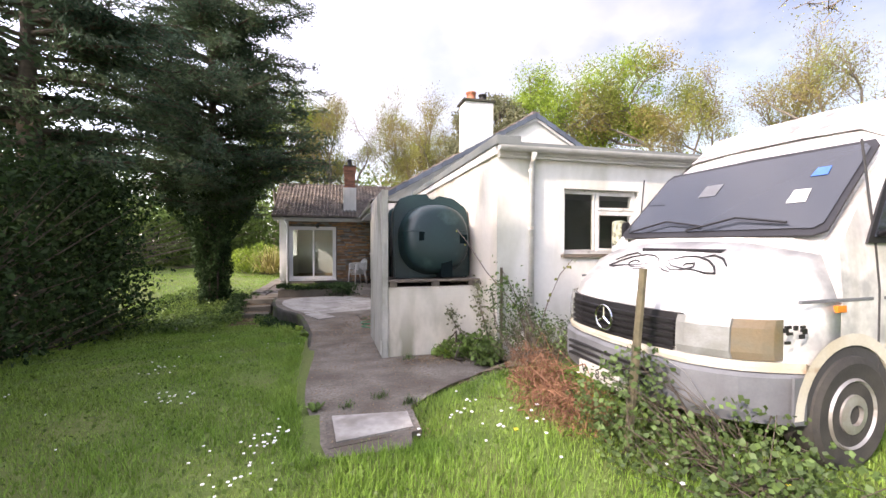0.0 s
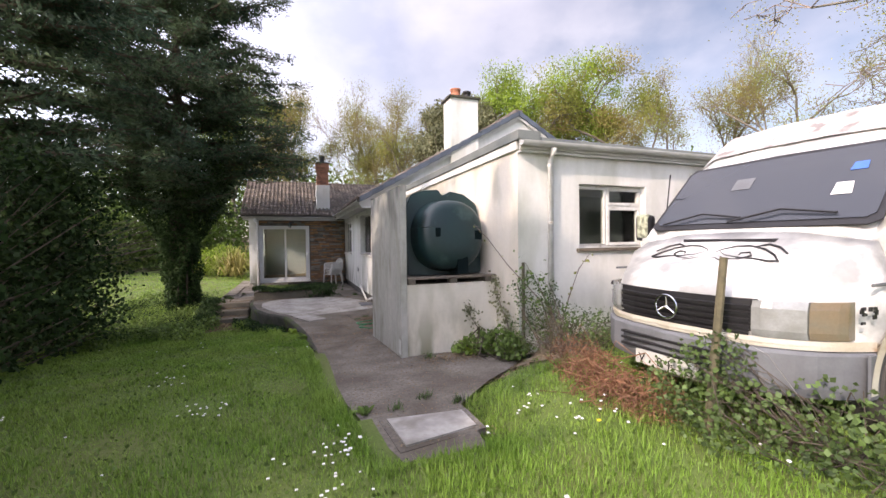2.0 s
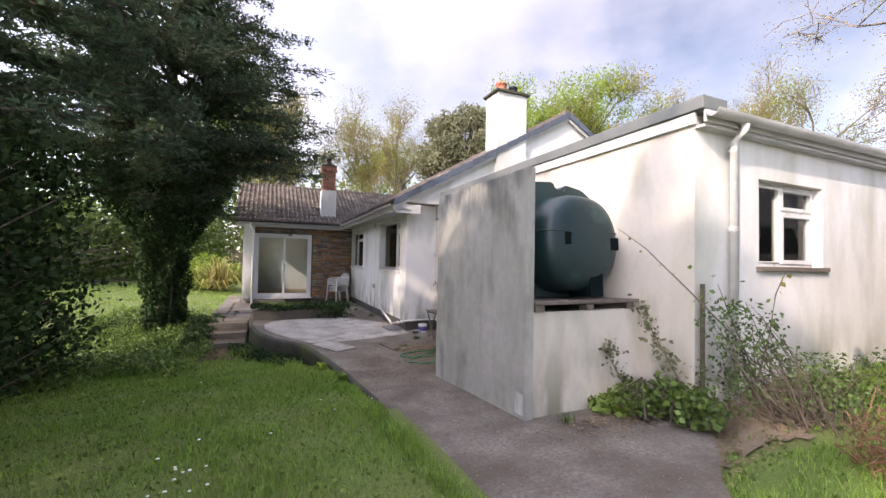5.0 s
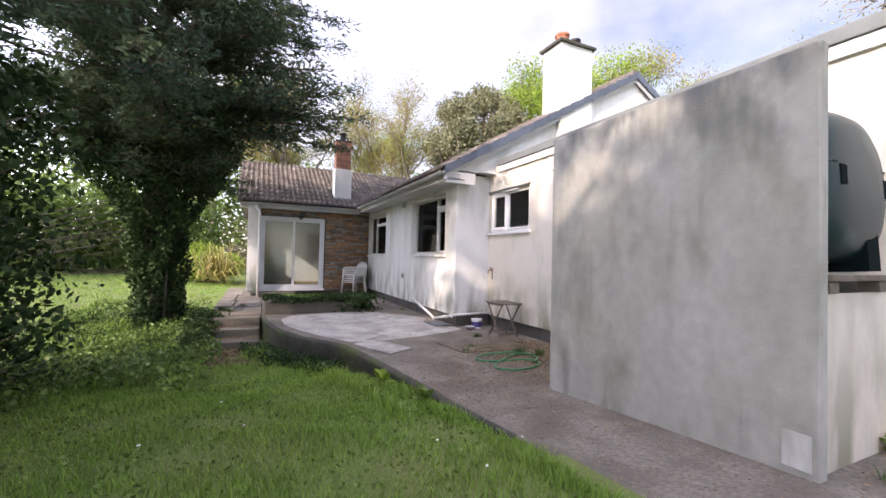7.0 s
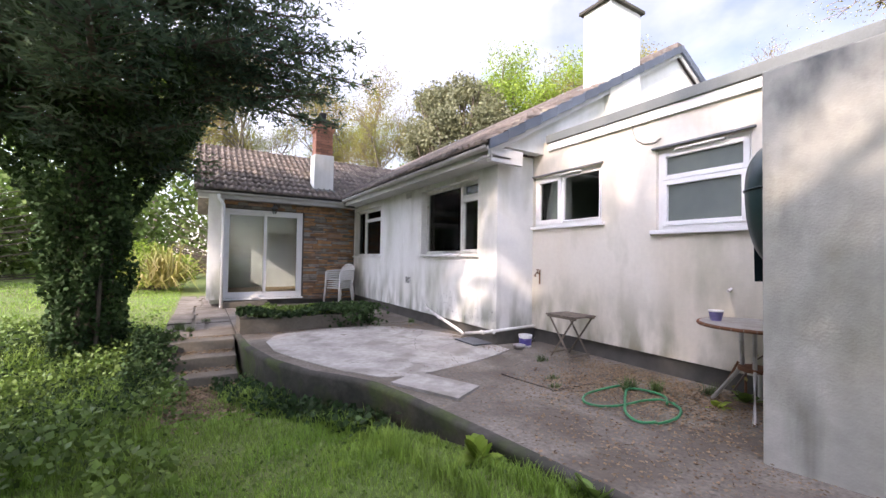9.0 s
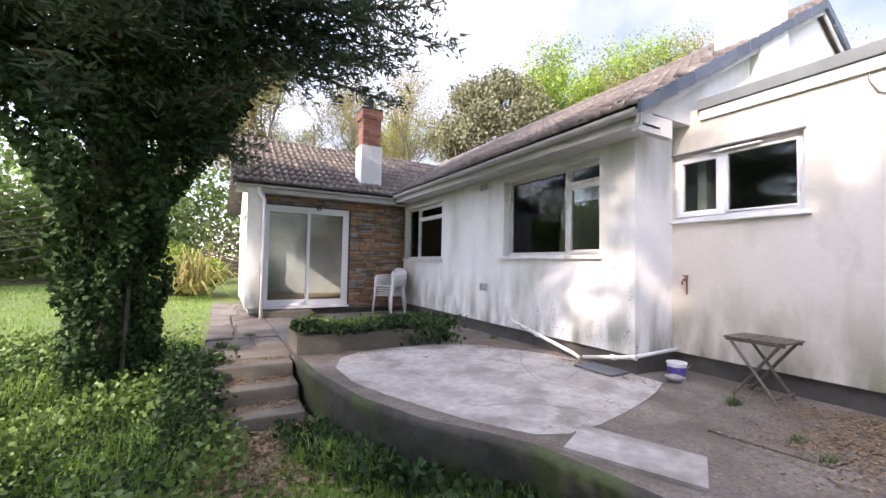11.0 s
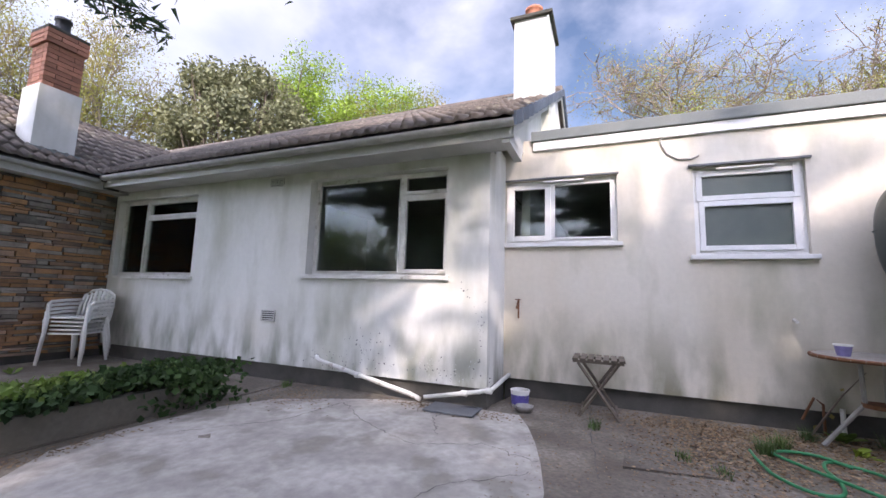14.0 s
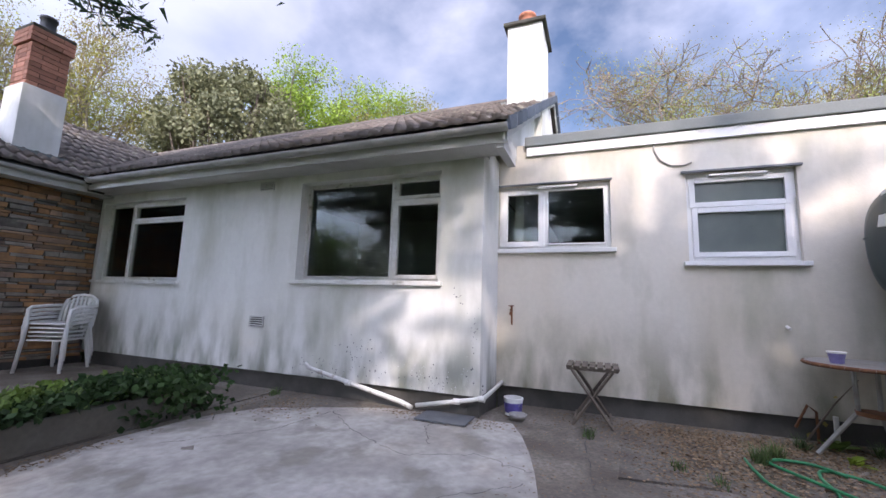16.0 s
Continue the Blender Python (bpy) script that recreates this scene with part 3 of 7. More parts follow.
for b in ((WX + 0.06, 10.102, -0.45, WX + 0.2, DY, -0.02), (AX + 0.05, FY + 0.05, -0.45, AX + 0.2, 9.95, -0.02), (WX + 0.06, 9.99, -0.45, AX + 0.1, 10.1, -0.02), (-1.38, DY + 0.06, -0.45, WX + 0.058, DY + 0.2, -0.12)):
    part("plinth", boxes(b), PLINTH, kind="structure")
# unseen east wall; its openings are added to brighten the rooms
wall("wall_east", "x", 11.0, FY, 24, -0.4, 2.6, 0.2, [(4.6, 6.2, 0.9, 2.2), (7.0, 8.1, 0.9, 2.2), (8.6, 9.5, 0.9, 2.2), (10.6, 12.9, 0.8, 2.3), (14.0, 16.0, 0.8, 2.3)], RENDER)
wall("wall_north", "y", 24, 2.3, 11, -0.4, 2.6, 0.2, [], RENDER)
wall("wall_wing_north", "y", 21.4, -1.4, 2.3, -0.4, 2.45, 0.2, [], RENDER)
# rooms behind the windows
part("floor", boxes((AX + 0.25, FY + 0.25, -0.05, 11, 9.7, 0.1), (WX + 0.25, 10.16, -0.05, 11, 24, 0.1), (-1.17, DY + 0.28, -0.1, WX + 0.25, 21.4, -0.02)), WOODF, kind="structure")
part("ceiling", boxes((AX + 0.25, FY + 0.25, 2.42, 11, 10.1, 2.5), (WX + 0.25, 10.16, 2.38, 11, 24, 2.46), (-1.17, DY + 0.28, 2.36, WX + 0.25, 21.4, 2.44)), ROOMW, kind="structure")
part("inner_wall", boxes((AX + 0.25, 9.7, 0.1, 11, 9.8, 2.42), (AX + 0.25, 6.6, 0.1, 11, 6.7, 2.42), (AX + 0.25, 8.3, 0.1, 11, 8.4, 2.42)), ROOMG, kind="structure")
part("inner_wall", boxes((4.9, 10.16, 0.1, 5.0, 13.3, 2.38), (4.9, 13.4, 0.1, 5.0, 24, 2.38), (-1.17, 19.9, -0.02, 2.33, 20.0, 2.36), (WX + 0.25, 13.3, 0.1, 11, 13.4, 2.38), (WX + 0.25, 16.65, 0.1, 2.45, 21.4, 2.38)), ROOMW, kind="structure")

# windows
W90 = -90
window("window_1", (WX, 12.32, 1.10), W90, 1.89, 1.22, 0.045, [(1.24, 0.045, 1.29, 1.175)], [(1.29, 0.92, 1.845, 0.97)],
       [(0.045, 0.045, 1.24, 1.175, 0.012), (1.27, 0.03, 1.865, 0.935, 0.05), (1.285, 0.96, 1.865, 1.195, 0.04)], PAINT, "large white painted wooden picture window with a side casement and top light", deep=0.13)
window("window_2", (WX, 16.28, 1.06), W90, 1.87, 1.22, 0.045, [(0.60, 0.045, 0.65, 1.175)], [(0.65, 0.90, 1.825, 0.94)],
       [(0.045, 0.045, 0.60, 1.175, 0.012), (0.65, 0.045, 1.825, 0.90, 0.012), (0.64, 0.93, 1.835, 1.18, 0.04)], PAINT, "white painted wooden window with a narrow side pane and top light")
window("window_3", (AX, 9.95, 1.53), W90, 1.24, 0.755, 0.05, [(0.5, 0.05, 0.55, 0.705)], [],
       [(0.03, 0.03, 0.525, 0.725, 0.065), (0.55, 0.05, 1.19, 0.705, 0.02)], UPVC, "white plastic two-pane kitchen window", deep=0.05)
window("window_4", (AX, 7.99, 1.375), W90, 0.92, 0.915, 0.05, [], [(0.05, 0.555, 0.87, 0.60)],
       [(0.03, 0.56, 0.89, 0.875, 0.055), (0.05, 0.05, 0.87, 0.555, 0.05)], UPVC, "white plastic window with frosted lower pane and top opener", deep=0.05, pane=FROST)
window("window_5", (3.76, FY, 1.355), 0, 1.2, 0.885, 0.045, [(0.52, 0.045, 0.57, 0.84)], [(0.57, 0.575, 1.155, 0.62)],
       [(0.045, 0.045, 0.52, 0.84, 0.012), (0.555, 0.03, 1.17, 0.585, 0.045), (0.555, 0.61, 1.17, 0.855, 0.04)], PAINT, "old white wooden window with peeling paint above a worn sill", sill_mat=OLDWOOD)
part("window_head", boxes((AX - 0.03, 8.69, 2.288, AX - 0.002, 9.95, 2.305), (AX - 0.035, 7.03, 2.292, AX - 0.002, 8.03, 2.312)), BUMPER, kind="structure")
part("trickle_vent", boxes((AX - 0.012, 9.05, 2.25, AX + 0.048, 9.5, 2.27), (AX - 0.012, 7.3, 2.25, AX + 0.048, 7.78, 2.268), bevel=0.003), UPVC, kind="structure")

# sliding door
door = thing("door_1", (-0.245, DY, 0), "white plastic two-panel sliding patio door, closed", "", "", "structure")
x0, x1, z0, z1 = -1.18, 0.67, -0.03, 2.165
part("door_frame", boxes(*[(a, DY + 0.02 + b, c, d, DY + 0.02 + e, f) for a, b, c, d, e, f in bars(x0, z0, x1, z1, 0.07, 0.0, 0.12)], bevel=0.004), UPVC, door)
for a, b, yy, lab in ((x0 + 0.07, -0.19, 0.075, "inner"), (-0.27, x1 - 0.07, 0.02, "outer")):
    p = part("door_panel", boxes(*[(q[0], DY + yy + q[1], q[2], q[3], DY + yy + q[4], q[5]) for q in bars(a, z0 + 0.07, b, z1 - 0.07, 0.07, 0.0, 0.045)], bevel=0.004), UPVC, door)
    g = part("pane", boxes((a + 0.07, DY + yy + 0.02, z0 + 0.14, b - 0.07, DY + yy + 0.026, z1 - 0.14)), GLASS, p)
    g.visible_shadow = False
bm = boxes((x0 + 0.085, DY + 0.02, 0.95, x0 + 0.115, DY + 0.045, 1.12), bevel=0.006)
tube(bm, [(x0 + 0.1, DY + 0.07, 0.97), (x0 + 0.1, DY + 0.0, 0.99), (x0 + 0.1, DY + 0.0, 1.08), (x0 + 0.1, DY + 0.07, 1.1)], 0.008)
part("door_handle", bm, UPVC, door)
part("door_sill", boxes((x0 - 0.03, DY - 0.05, -0.075, x1 + 0.03, DY + 0.14, -0.032), bevel=0.005), UPVC, door)
ds = thing("door_step", (-0.7, 16.1, -0.215), "grey concrete block step below the sliding door", "step", kind="structure")
part("step_block", boxes((-1.15, 15.98, -0.22, -0.18, 16.32, -0.09), bevel=0.012), STEPM, ds)
part("white_upstand", boxes((-1.26, DY - 0.045, -0.02, -1.182, DY + 0.02, 2.22)), UPVC, kind="structure")

# annex roof edge: fascia boards, coping and the front gutter
part("fascia_west", boxes((AX - 0.035, FY - 0.02, 2.64, AX - 0.003, 9.62, 2.745)), UPVC, kind="structure")
part("coping_west", boxes((AX - 0.06, FY - 0.12, 2.75, AX + 0.28, 9.64, 2.87), bevel=0.012), FELT, kind="structure")
part("fascia_south", boxes((AX - 0.03, FY - 0.13, 2.63, 9.2, FY - 0.10, 2.74), bevel=0.003), SOFFIT, kind="structure")
part("soffit_south", boxes((AX - 0.003, FY - 0.10, 2.60, 9.2, FY - 0.006, 2.625)), SOFFIT, kind="structure")
part("roof_annex", boxes((AX + 0.0, FY - 0.1, 2.73, 9.3, 9.64, 2.80)), FELT, kind="structure")


def gutter(name, a, b, r, mat, closed=True):
    """A half-round gutter between two points."""
    a, b = Vector(a), Vector(b)
    d = (b - a).normalized()
    side = Vector((0, 0, 1)).cross(d)
    bm = bmesh.new()
    prev = None
    for t in range(2):
        p = (a, b)[t]
        ring = [bm.verts.new(p + side * (r * math.cos(k)) + Vector((0, 0, r * math.sin(k)))) for k in [math.pi + math.pi * i / 10 for i in range(11)]]
        ring += [bm.verts.new(p + side * ((r - 0.006) * math.cos(k)) + Vector((0, 0, (r - 0.006) * math.sin(k)))) for k in [math.tau - math.pi * i / 10 for i in range(11)]]
        if prev:
            for k in range(22):
                bm.faces.new((prev[k], prev[(k + 1) % 22], ring[(k + 1) % 22], ring[k]))
            bm.faces.new(ring)
        else:
            bm.faces.new(ring[::-1])
        prev = ring
    bmesh.ops.recalc_face_normals(bm, faces=bm.faces)
    n = max(1, int((b - a).length / 1.9))
    for i in range(1, n + 1):
        c = a.lerp(b, i / (n + 0.5))
        ring = [c + side * ((r + 0.004) * math.cos(k)) + Vector((0, 0, (r + 0.004) * math.sin(k))) for k in [math.pi + math.pi * j / 10 for j in range(11)]]
        lo = [bm.verts.new(p - d * 0.03) for p in ring]
        hi = [bm.verts.new(p + d * 0.03) for p in ring]
        for k in range(10):
            bm.faces.new((lo[k], lo[k + 1], hi[k + 1], hi[k]))
    return part(name, bm, mat, kind="structure")


gutter("gutter_south", (AX - 0.05, FY - 0.19, 2.715), (9.2, FY - 0.19, 2.735), 0.06, GUTTER)
gutter("gutter_west", (1.64, 9.60, 2.545), (1.64, 15.95, 2.545), 0.06, GUTTER)
gutter("gutter_wing", (-1.75, 16.02, 2.50), (1.62, 16.02, 2.50), 0.055, GUTTER)
part("fascia_main", boxes((1.70, 9.62, 2.40, 1.725, 16.05, 2.56)), SOFFIT, kind="structure")
part("soffit_main", boxes((1.73, 9.66, 2.42, WX - 0.002, DY - 0.3, 2.445)), SOFFIT, kind="structure")
part("fascia_wing", boxes((-1.72, 16.06, 2.36, 1.70, 16.085, 2.50)), SOFFIT, kind="structure")
part("soffit_wing", boxes((-1.72, 16.087, 2.37, WX - 0.002, DY - 0.002, 2.39)), SOFFIT, kind="structure")


def pipe(name, pts, r, mat, label, clips=()):
    p = thing(name, pts[0], label, "drainpipe", kind="structure")
    bm = tube(bmesh.new(), pts, r, 12)
    part("pipe", bm, mat, p, smooth=True)
    for c in clips:
        part("pipe_clip", lathe(bmesh.new(), [(r + 0.008, -0.02), (r + 0.008, 0.02)], c, 12), mat, p)
    return p


pipe("downpipe_1", [(3.22, 3.66, 2.66), (3.22, 3.68, 2.60), (3.24, 3.77, 2.52), (3.24, 3.78, 0.12)], 0.036, PAINT, "cream-painted round downpipe on the south wall",
     [(3.24, 3.78, 2.45), (3.24, 3.78, 1.7), (3.24, 3.78, 0.7)])
pipe("downpipe_2", [(-1.30, 16.02, 2.44), (-1.30, 15.99, 2.36), (-1.20, 15.93, 2.2), (-1.20, 15.92, -0.2)], 0.034, UPVC, "white plastic downpipe beside the patio door",
     [(-1.20, 15.92, 2.1), (-1.20, 15.92, 1.0)])

# main roof
SL = math.radians(30)
RX, RZ, EX, EZ = 6.35, 5.22, 1.66, 2.57
WRY, WRZ, WEY, WEZ = 18.95, 4.20, 15.98, 2.52


def slab(name, ps, thick, mat, kind="structure"):
    bm = bmesh.new()
    a = [bm.verts.new(p) for p in ps]
    b = [bm.verts.new((p[0], p[1], p[2] - thick)) for p in ps]
    bm.faces.new(a)
    bm.faces.new(b[::-1])
    n = len(ps)
    for i in range(n):
        bm.faces.new((a[i], b[i], b[(i + 1) % n], a[(i + 1) % n]))
    bmesh.ops.recalc_face_normals(bm, faces=bm.faces)
    return part(name, bm, mat, kind=kind)


roof = slab("roof_main_west", [(EX, 9.66, EZ), (EX, 24.4, EZ), (RX, 24.4, RZ), (RX, 9.66, RZ)], 0.05, PLINTH)
slab("roof_main_east", [(RX, 9.66, RZ), (RX, 24.4, RZ), (11.2, 24.4, 2.5), (11.2, 9.66, 2.5)], 0.05, TILE)
roof_w = slab("roof_wing_south", [(-1.78, WEY, WEZ), (1.9, WEY, WEZ), (4.6, WRY, WRZ), (-1.78, WRY, WRZ)], 0.05, PLINTH)
slab("roof_wing_north", [(-1.78, WRY, WRZ), (4.6, WRY, WRZ), (4.6, 21.9, 2.5), (-1.78, 21.9, 2.5)], 0.05, TILE)
slab("ridge_wing", [(-1.8, WRY - 0.1, WRZ + 0.05), (4.9, WRY - 0.1, WRZ + 0.05), (4.9, WRY + 0.1, WRZ + 0.05), (-1.8, WRY + 0.1, WRZ + 0.05)], 0.08, TILE)
slab("ridge_main", [(RX - 0.12, 9.62, RZ + 0.09), (RX - 0.12, 24, RZ + 0.09), (RX + 0.12, 24, RZ + 0.09), (RX + 0.12, 9.62, RZ + 0.09)], 0.10, TILE)
bm = bmesh.new()
prism(bm, [(1.9, 2.62), (RX, RZ - 0.1), (10.9, 2.62)], 9.74, 9.9, "y")
part("gable_main", bm, RENDER, kind="structure")
bm = bmesh.new()
prism(bm, [(16.2, 2.46), (WRY, WRZ - 0.08), (21.6, 2.46)], -1.42, -1.2, "x")
part("gable_wing", bm, RENDER, kind="structure")
for s, xe, ze in ((0, EX, EZ), (1, 11.0, 2.6)):
    verge = thing("bargeboard", (xe, 9.62, ze), "white painted bargeboard under the roof's verge", "roof trim", kind="structure")
    bm = bmesh.new()
    prism(bm, [(xe, ze - 0.02), (RX, RZ - 0.02), (RX, RZ - 0.16), (xe, ze - 0.16)], 9.635, 9.66, "y")
    part("board", bm, SOFFIT, verge)
    for k in range(15):
        a, b = k / 15, (k + 0.97) / 15
        xa, za, xb, zb = xe + (RX - xe) * a, ze + (RZ - ze) * a, xe + (RX - xe) * b, ze + (RZ - ze) * b
        bm = bmesh.new()
        prism(bm, [(xa, za + 0.075), (xb, zb + 0.055), (xb, zb - 0.09), (xa, za - 0.07)], 9.585 - 0.004 * (k % 2), 9.631, "y")
        part("verge_tile", bm, VERGE, verge)
part("soffit_return", boxes((1.72, 9.66, 2.36, 2.3, 9.74, 2.56)), SOFFIT, kind="structure")


# chimneys
def chimney(name, x0, y0, x1, y1, z0, zb, z1, label, brick_from=None, pots=()):
    c = thing(name, ((x0 + x1) / 2, (y0 + y1) / 2, z0), label, "chimney", kind="structure")
    part("stack", boxes((x0, y0, z0, x1, y1, zb), bevel=0.01), RENDER, c)
    if brick_from:
        part("stack_core", boxes((x0 + 0.05, y0 + 0.05, zb, x1 - 0.05, y1 - 0.05, z1)), MORTAR, c)
        h = 0.065
        n = int((z1 - zb) / 0.075)
        for i in range(n):
            z = zb + 0.006 + i * 0.075
            inset = 0.035 if i < n - 3 else 0.0
            for fx in (0, 1):
                for yy in ((y0 + inset, y0 + inset + 0.1), (y1 - inset - 0.1, y1 - inset)):
                    m = (x0 + x1) / 2 + (0.11 if i % 2 else -0.09)
                    a, b = ((x0 + inset, m - 0.005), (m + 0.005, x1 - inset))[fx]
                    part("brick", boxes((a, yy[0], z, b, yy[1], z + h)), BRICKM, c)
            for a, b in ((x0 + inset, x0 + inset + 0.1), (x1 - inset - 0.1, x1 - inset)):
                part("brick", boxes((a - 0.001, y0 + inset + 0.11, z, b + 0.001, y1 - inset - 0.11, z + h)), BRICKM, c)
        part("cap", boxes((x0, y0, z1, x1, y1, z1 + 0.05), bevel=0.01), KERB, c)
        z1 += 0.05
    else:
        part("cap", boxes((x0 - 0.06, y0 - 0.06, z1 - 0.06, x1 + 0.06, y1 + 0.06, z1), bevel=0.012), KERB, c)
        part("flaunching", boxes((x0 + 0.05, y0 + 0.05, z1, x1 - 0.05, y1 - 0.05, z1 + 0.04), bevel=0.015), KERB, c)
    for px, py, r, hh, mat, lab in pots:
        part("chimney_pot", lathe(bmesh.new(), [(r, z1), (r * 1.05, z1 + 0.05), (r * 0.9, z1 + 0.07), (r * 0.85, z1 + hh * 0.8), (r, z1 + hh * 0.85), (r, z1 + hh), (r * 0.8, z1 + hh), (r * 0.75, z1 + hh * 0.5)], (px, py, 0), 16), mat, c, lab, smooth=True)
    return c


chimney("chimney_1", 4.19, 9.62, 5.02, 10.18, 2.8, 5.5, 5.5, "tall white rendered chimney with two pots", pots=[(4.45, 9.9, 0.15, 0.27, TERRA, "terracotta pot"), (4.8, 9.9, 0.12, 0.24, BLACKM, "dark cowled pot")])
part("chimney_flashing", boxes((4.1, 9.64, 3.93, 4.187, 10.25, 4.03), (4.12, 10.182, 3.98, 5.0, 10.26, 4.10)), FELT, kind="structure")
chimney("chimney_2", 0.98, 16.55, 1.51, 17.05, 2.6, 3.85, 4.75, "white rendered chimney with an orange brick top", True, pots=[(1.24, 16.8, 0.11, 0.28, BLACKM, "squat dark pot")])
part("chimney_flashing_wing", boxes((0.92, 16.40, 2.76, 1.57, 16.548, 2.86)), FELT, kind="structure")

# screen wall, tank plinth and tank
part("wall_screen", boxes((1.375, 4.42, -0.4, 1.46, 6.47, 2.22), bevel=0.01), SCREEN, kind="structure")
bm = bmesh.new()
prism(bm, [(4.45, -0.3), (6.38, -0.3), (6.38, 0.782), (4.45, 0.90)], 1.462, AX - 0.002, "x")
part("wall_tank_plinth", bm, CREAM, kind="structure")
pal = thing("tank_pallet", (2.1, 5.2, 0.90), "weathered pallet-like slab under the oil tank", "pallet")
part("deck", boxes((1.465, 4.40, 0.965, 2.76, 6.36, 1.0), bevel=0.006), OLDWOOD, pal)
for yy in (4.42, 5.3, 6.24):
    for xx in (1.48, 2.07, 2.60):
        part("block", boxes((xx, yy, 0.901, xx + 0.1, yy + 0.1, 0.963), bevel=0.004), OLDWOOD, pal)


def tank():
    t = thing("oil_tank", (2.12, 5.25, 1.0), "dark green plastic domed oil storage tank on a raised plinth", "oil tank")
    cx, cy, cz = 2.185, 5.62, 1.58
    prof = [(r * 0.965, h * 1.42) for r, h in [(0.0, -0.80), (0.2, -0.797), (0.36, -0.785), (0.44, -0.765), (0.49, -0.73), (0.515, -0.68), (0.53, -0.55), (0.555, -0.45), (0.555, 0.42), (0.53, 0.52), (0.515, 0.66), (0.49, 0.71), (0.44, 0.745), (0.36, 0.765), (0.2, 0.775), (0.0, 0.778)]]
    bm = bmesh.new()
    n = 40
    rings = []
    for r, h in prof:
        ring = []
        for k in range(n):
            a = k * math.tau / n
            c, s = math.cos(a), math.sin(a)
            e = 0.86
            ring.append(bm.verts.new((cx + max(r, 0.01) * math.copysign(abs(c) ** e, c), cy + h, cz + max(r, 0.01) * 1.0 * math.copysign(abs(s) ** e, s))))
        rings.append(ring)
    for u, v in zip(rings, rings[1:]):
        for k in range(n):
            bm.faces.new((u[k], u[(k + 1) % n], v[(k + 1) % n], v[k]))
    bm.faces.new(rings[0][::-1])
    bm.faces.new(rings[-1])
    bmesh.ops.recalc_face_normals(bm, faces=bm.faces)
    part("shell", bm, TANKG, t, smooth=True)
    for i, yy in enumerate((-0.55, 0.50)):
        pts = [(-0.58, -0.57), (-0.60, 0.0), (-0.585, 0.42), (-0.50, 0.61), (-0.32, 0.68), (-0.06, 0.70), (-0.03, 0.62), (0.06, 0.62), (0.10, 0.68), (0.34, 0.64), (0.54, 0.50), (0.585, 0.30), (0.595, -0.1), (0.58, -0.57)]
        bm = bmesh.new()
        prism(bm, [(cx + p[0], cz + p[1]) for p in pts], cy + yy - 0.17, cy + yy + 0.17, "y")
        bmesh.ops.bevel(bm, geom=bm.edges[:], offset=0.02, segments=2, affect="EDGES")
        part("saddle_rib", bm, TANKG, t, "dark green raised tank band")
    # recesses are near-black blocks just proud of the shell, their shade painted
    for px, pz in ((-0.22, 0.02), (0.37, -0.02)):
        part("recess", boxes((cx + px - 0.06, cy - (1.13 if px < 0 else 1.12), cz + pz - 0.06, cx + px + 0.06, cy - 0.95, cz + pz + 0.07), bevel=0.01), RECESS, t, "dark square block painted as a shaded recess")
    bm = bmesh.new()
    prism(bm, [(cx + 0.04, cz - 0.555), (cx + 0.04, cz - 0.33), (cx + 0.08, cz - 0.27), (cx + 0.16, cz - 0.27), (cx + 0.20, cz - 0.33), (cx + 0.20, cz - 0.555)], cy - 1.11, cy - 0.8, "y")
    part("outlet_recess", bm, RECESS, t, "dark arched block painted as a shaded outlet recess")
    bm = bmesh.new()
    prism(bm, [(cx - 0.10, cz - 0.555), (cx - 0.10, cz - 0.33), (cx - 0.15, cz - 0.27), (cx - 0.21, cz - 0.30), (cx - 0.24, cz - 0.555)], cy + 0.8, cy + 1.105, "y")
    part("outlet_recess", bm, RECESS, t, "dark arched block painted as a shaded outlet recess")
    part("recess", boxes((cx - 0.31, cy + 0.95, cz - 0.10, cx - 0.19, cy + 1.105, cz + 0.04), bevel=0.01), RECESS, t, "dark square block painted as a shaded recess")
    bm = bmesh.new()
    vs = [bm.verts.new(p) for p in ((cx + 0.12, cy + 1.100, cz + 0.15), (cx - 0.10, cy + 1.102, cz + 0.13), (cx - 0.12, cy + 1.050, cz + 0.42), (cx + 0.10, cy + 1.045, cz + 0.43))]
    bm.faces.new(vs)
    f = bmesh.ops.extrude_face_region(bm, geom=bm.faces[:])
    bmesh.ops.translate(bm, verts=[v for v in f["geom"] if isinstance(v, bmesh.types.BMVert)], vec=(0, 0.012, 0.006))
    part("label", bm, PAPER, t, "white paper tank label")
    seam = [(r, h) for r, h in prof if r > 0.3]
    loop = [(cx - r * 1.004, cy + h, cz + 0.10) for r, h in seam] + [(cx + r * 1.004, cy + h, cz + 0.10) for r, h in seam[::-1]]
    part("seam", tube(bmesh.new(), loop + loop[:1], 0.007, 6), TANKG, t, "moulded seam line round the tank", smooth=True)
    part("filler_cap", lathe(bmesh.new(), [(0.10, 0.0), (0.10, 0.05), (0.085, 0.07)], (cx, cy, cz + 0.54), 20), BLACKM, t, "black screw filler cap", smooth=False)
    part("gauge_cap", lathe(bmesh.new(), [(0.04, 0.0), (0.045, 0.04), (0.03, 0.055)], (cx - 0.02, cy + 0.80, cz + 0.49), 16), AMBER, t, "small yellow gauge cap")
    vb = tube(bmesh.new(), [(cx - 0.62, cy + 0.86, cz - 0.50), (cx - 0.40, cy + 0.86, cz - 0.50)], 0.03, 10)
    valve = part("outlet_pipe", vb, BLUEPL, t, "blue plastic outlet pipe", smooth=True)
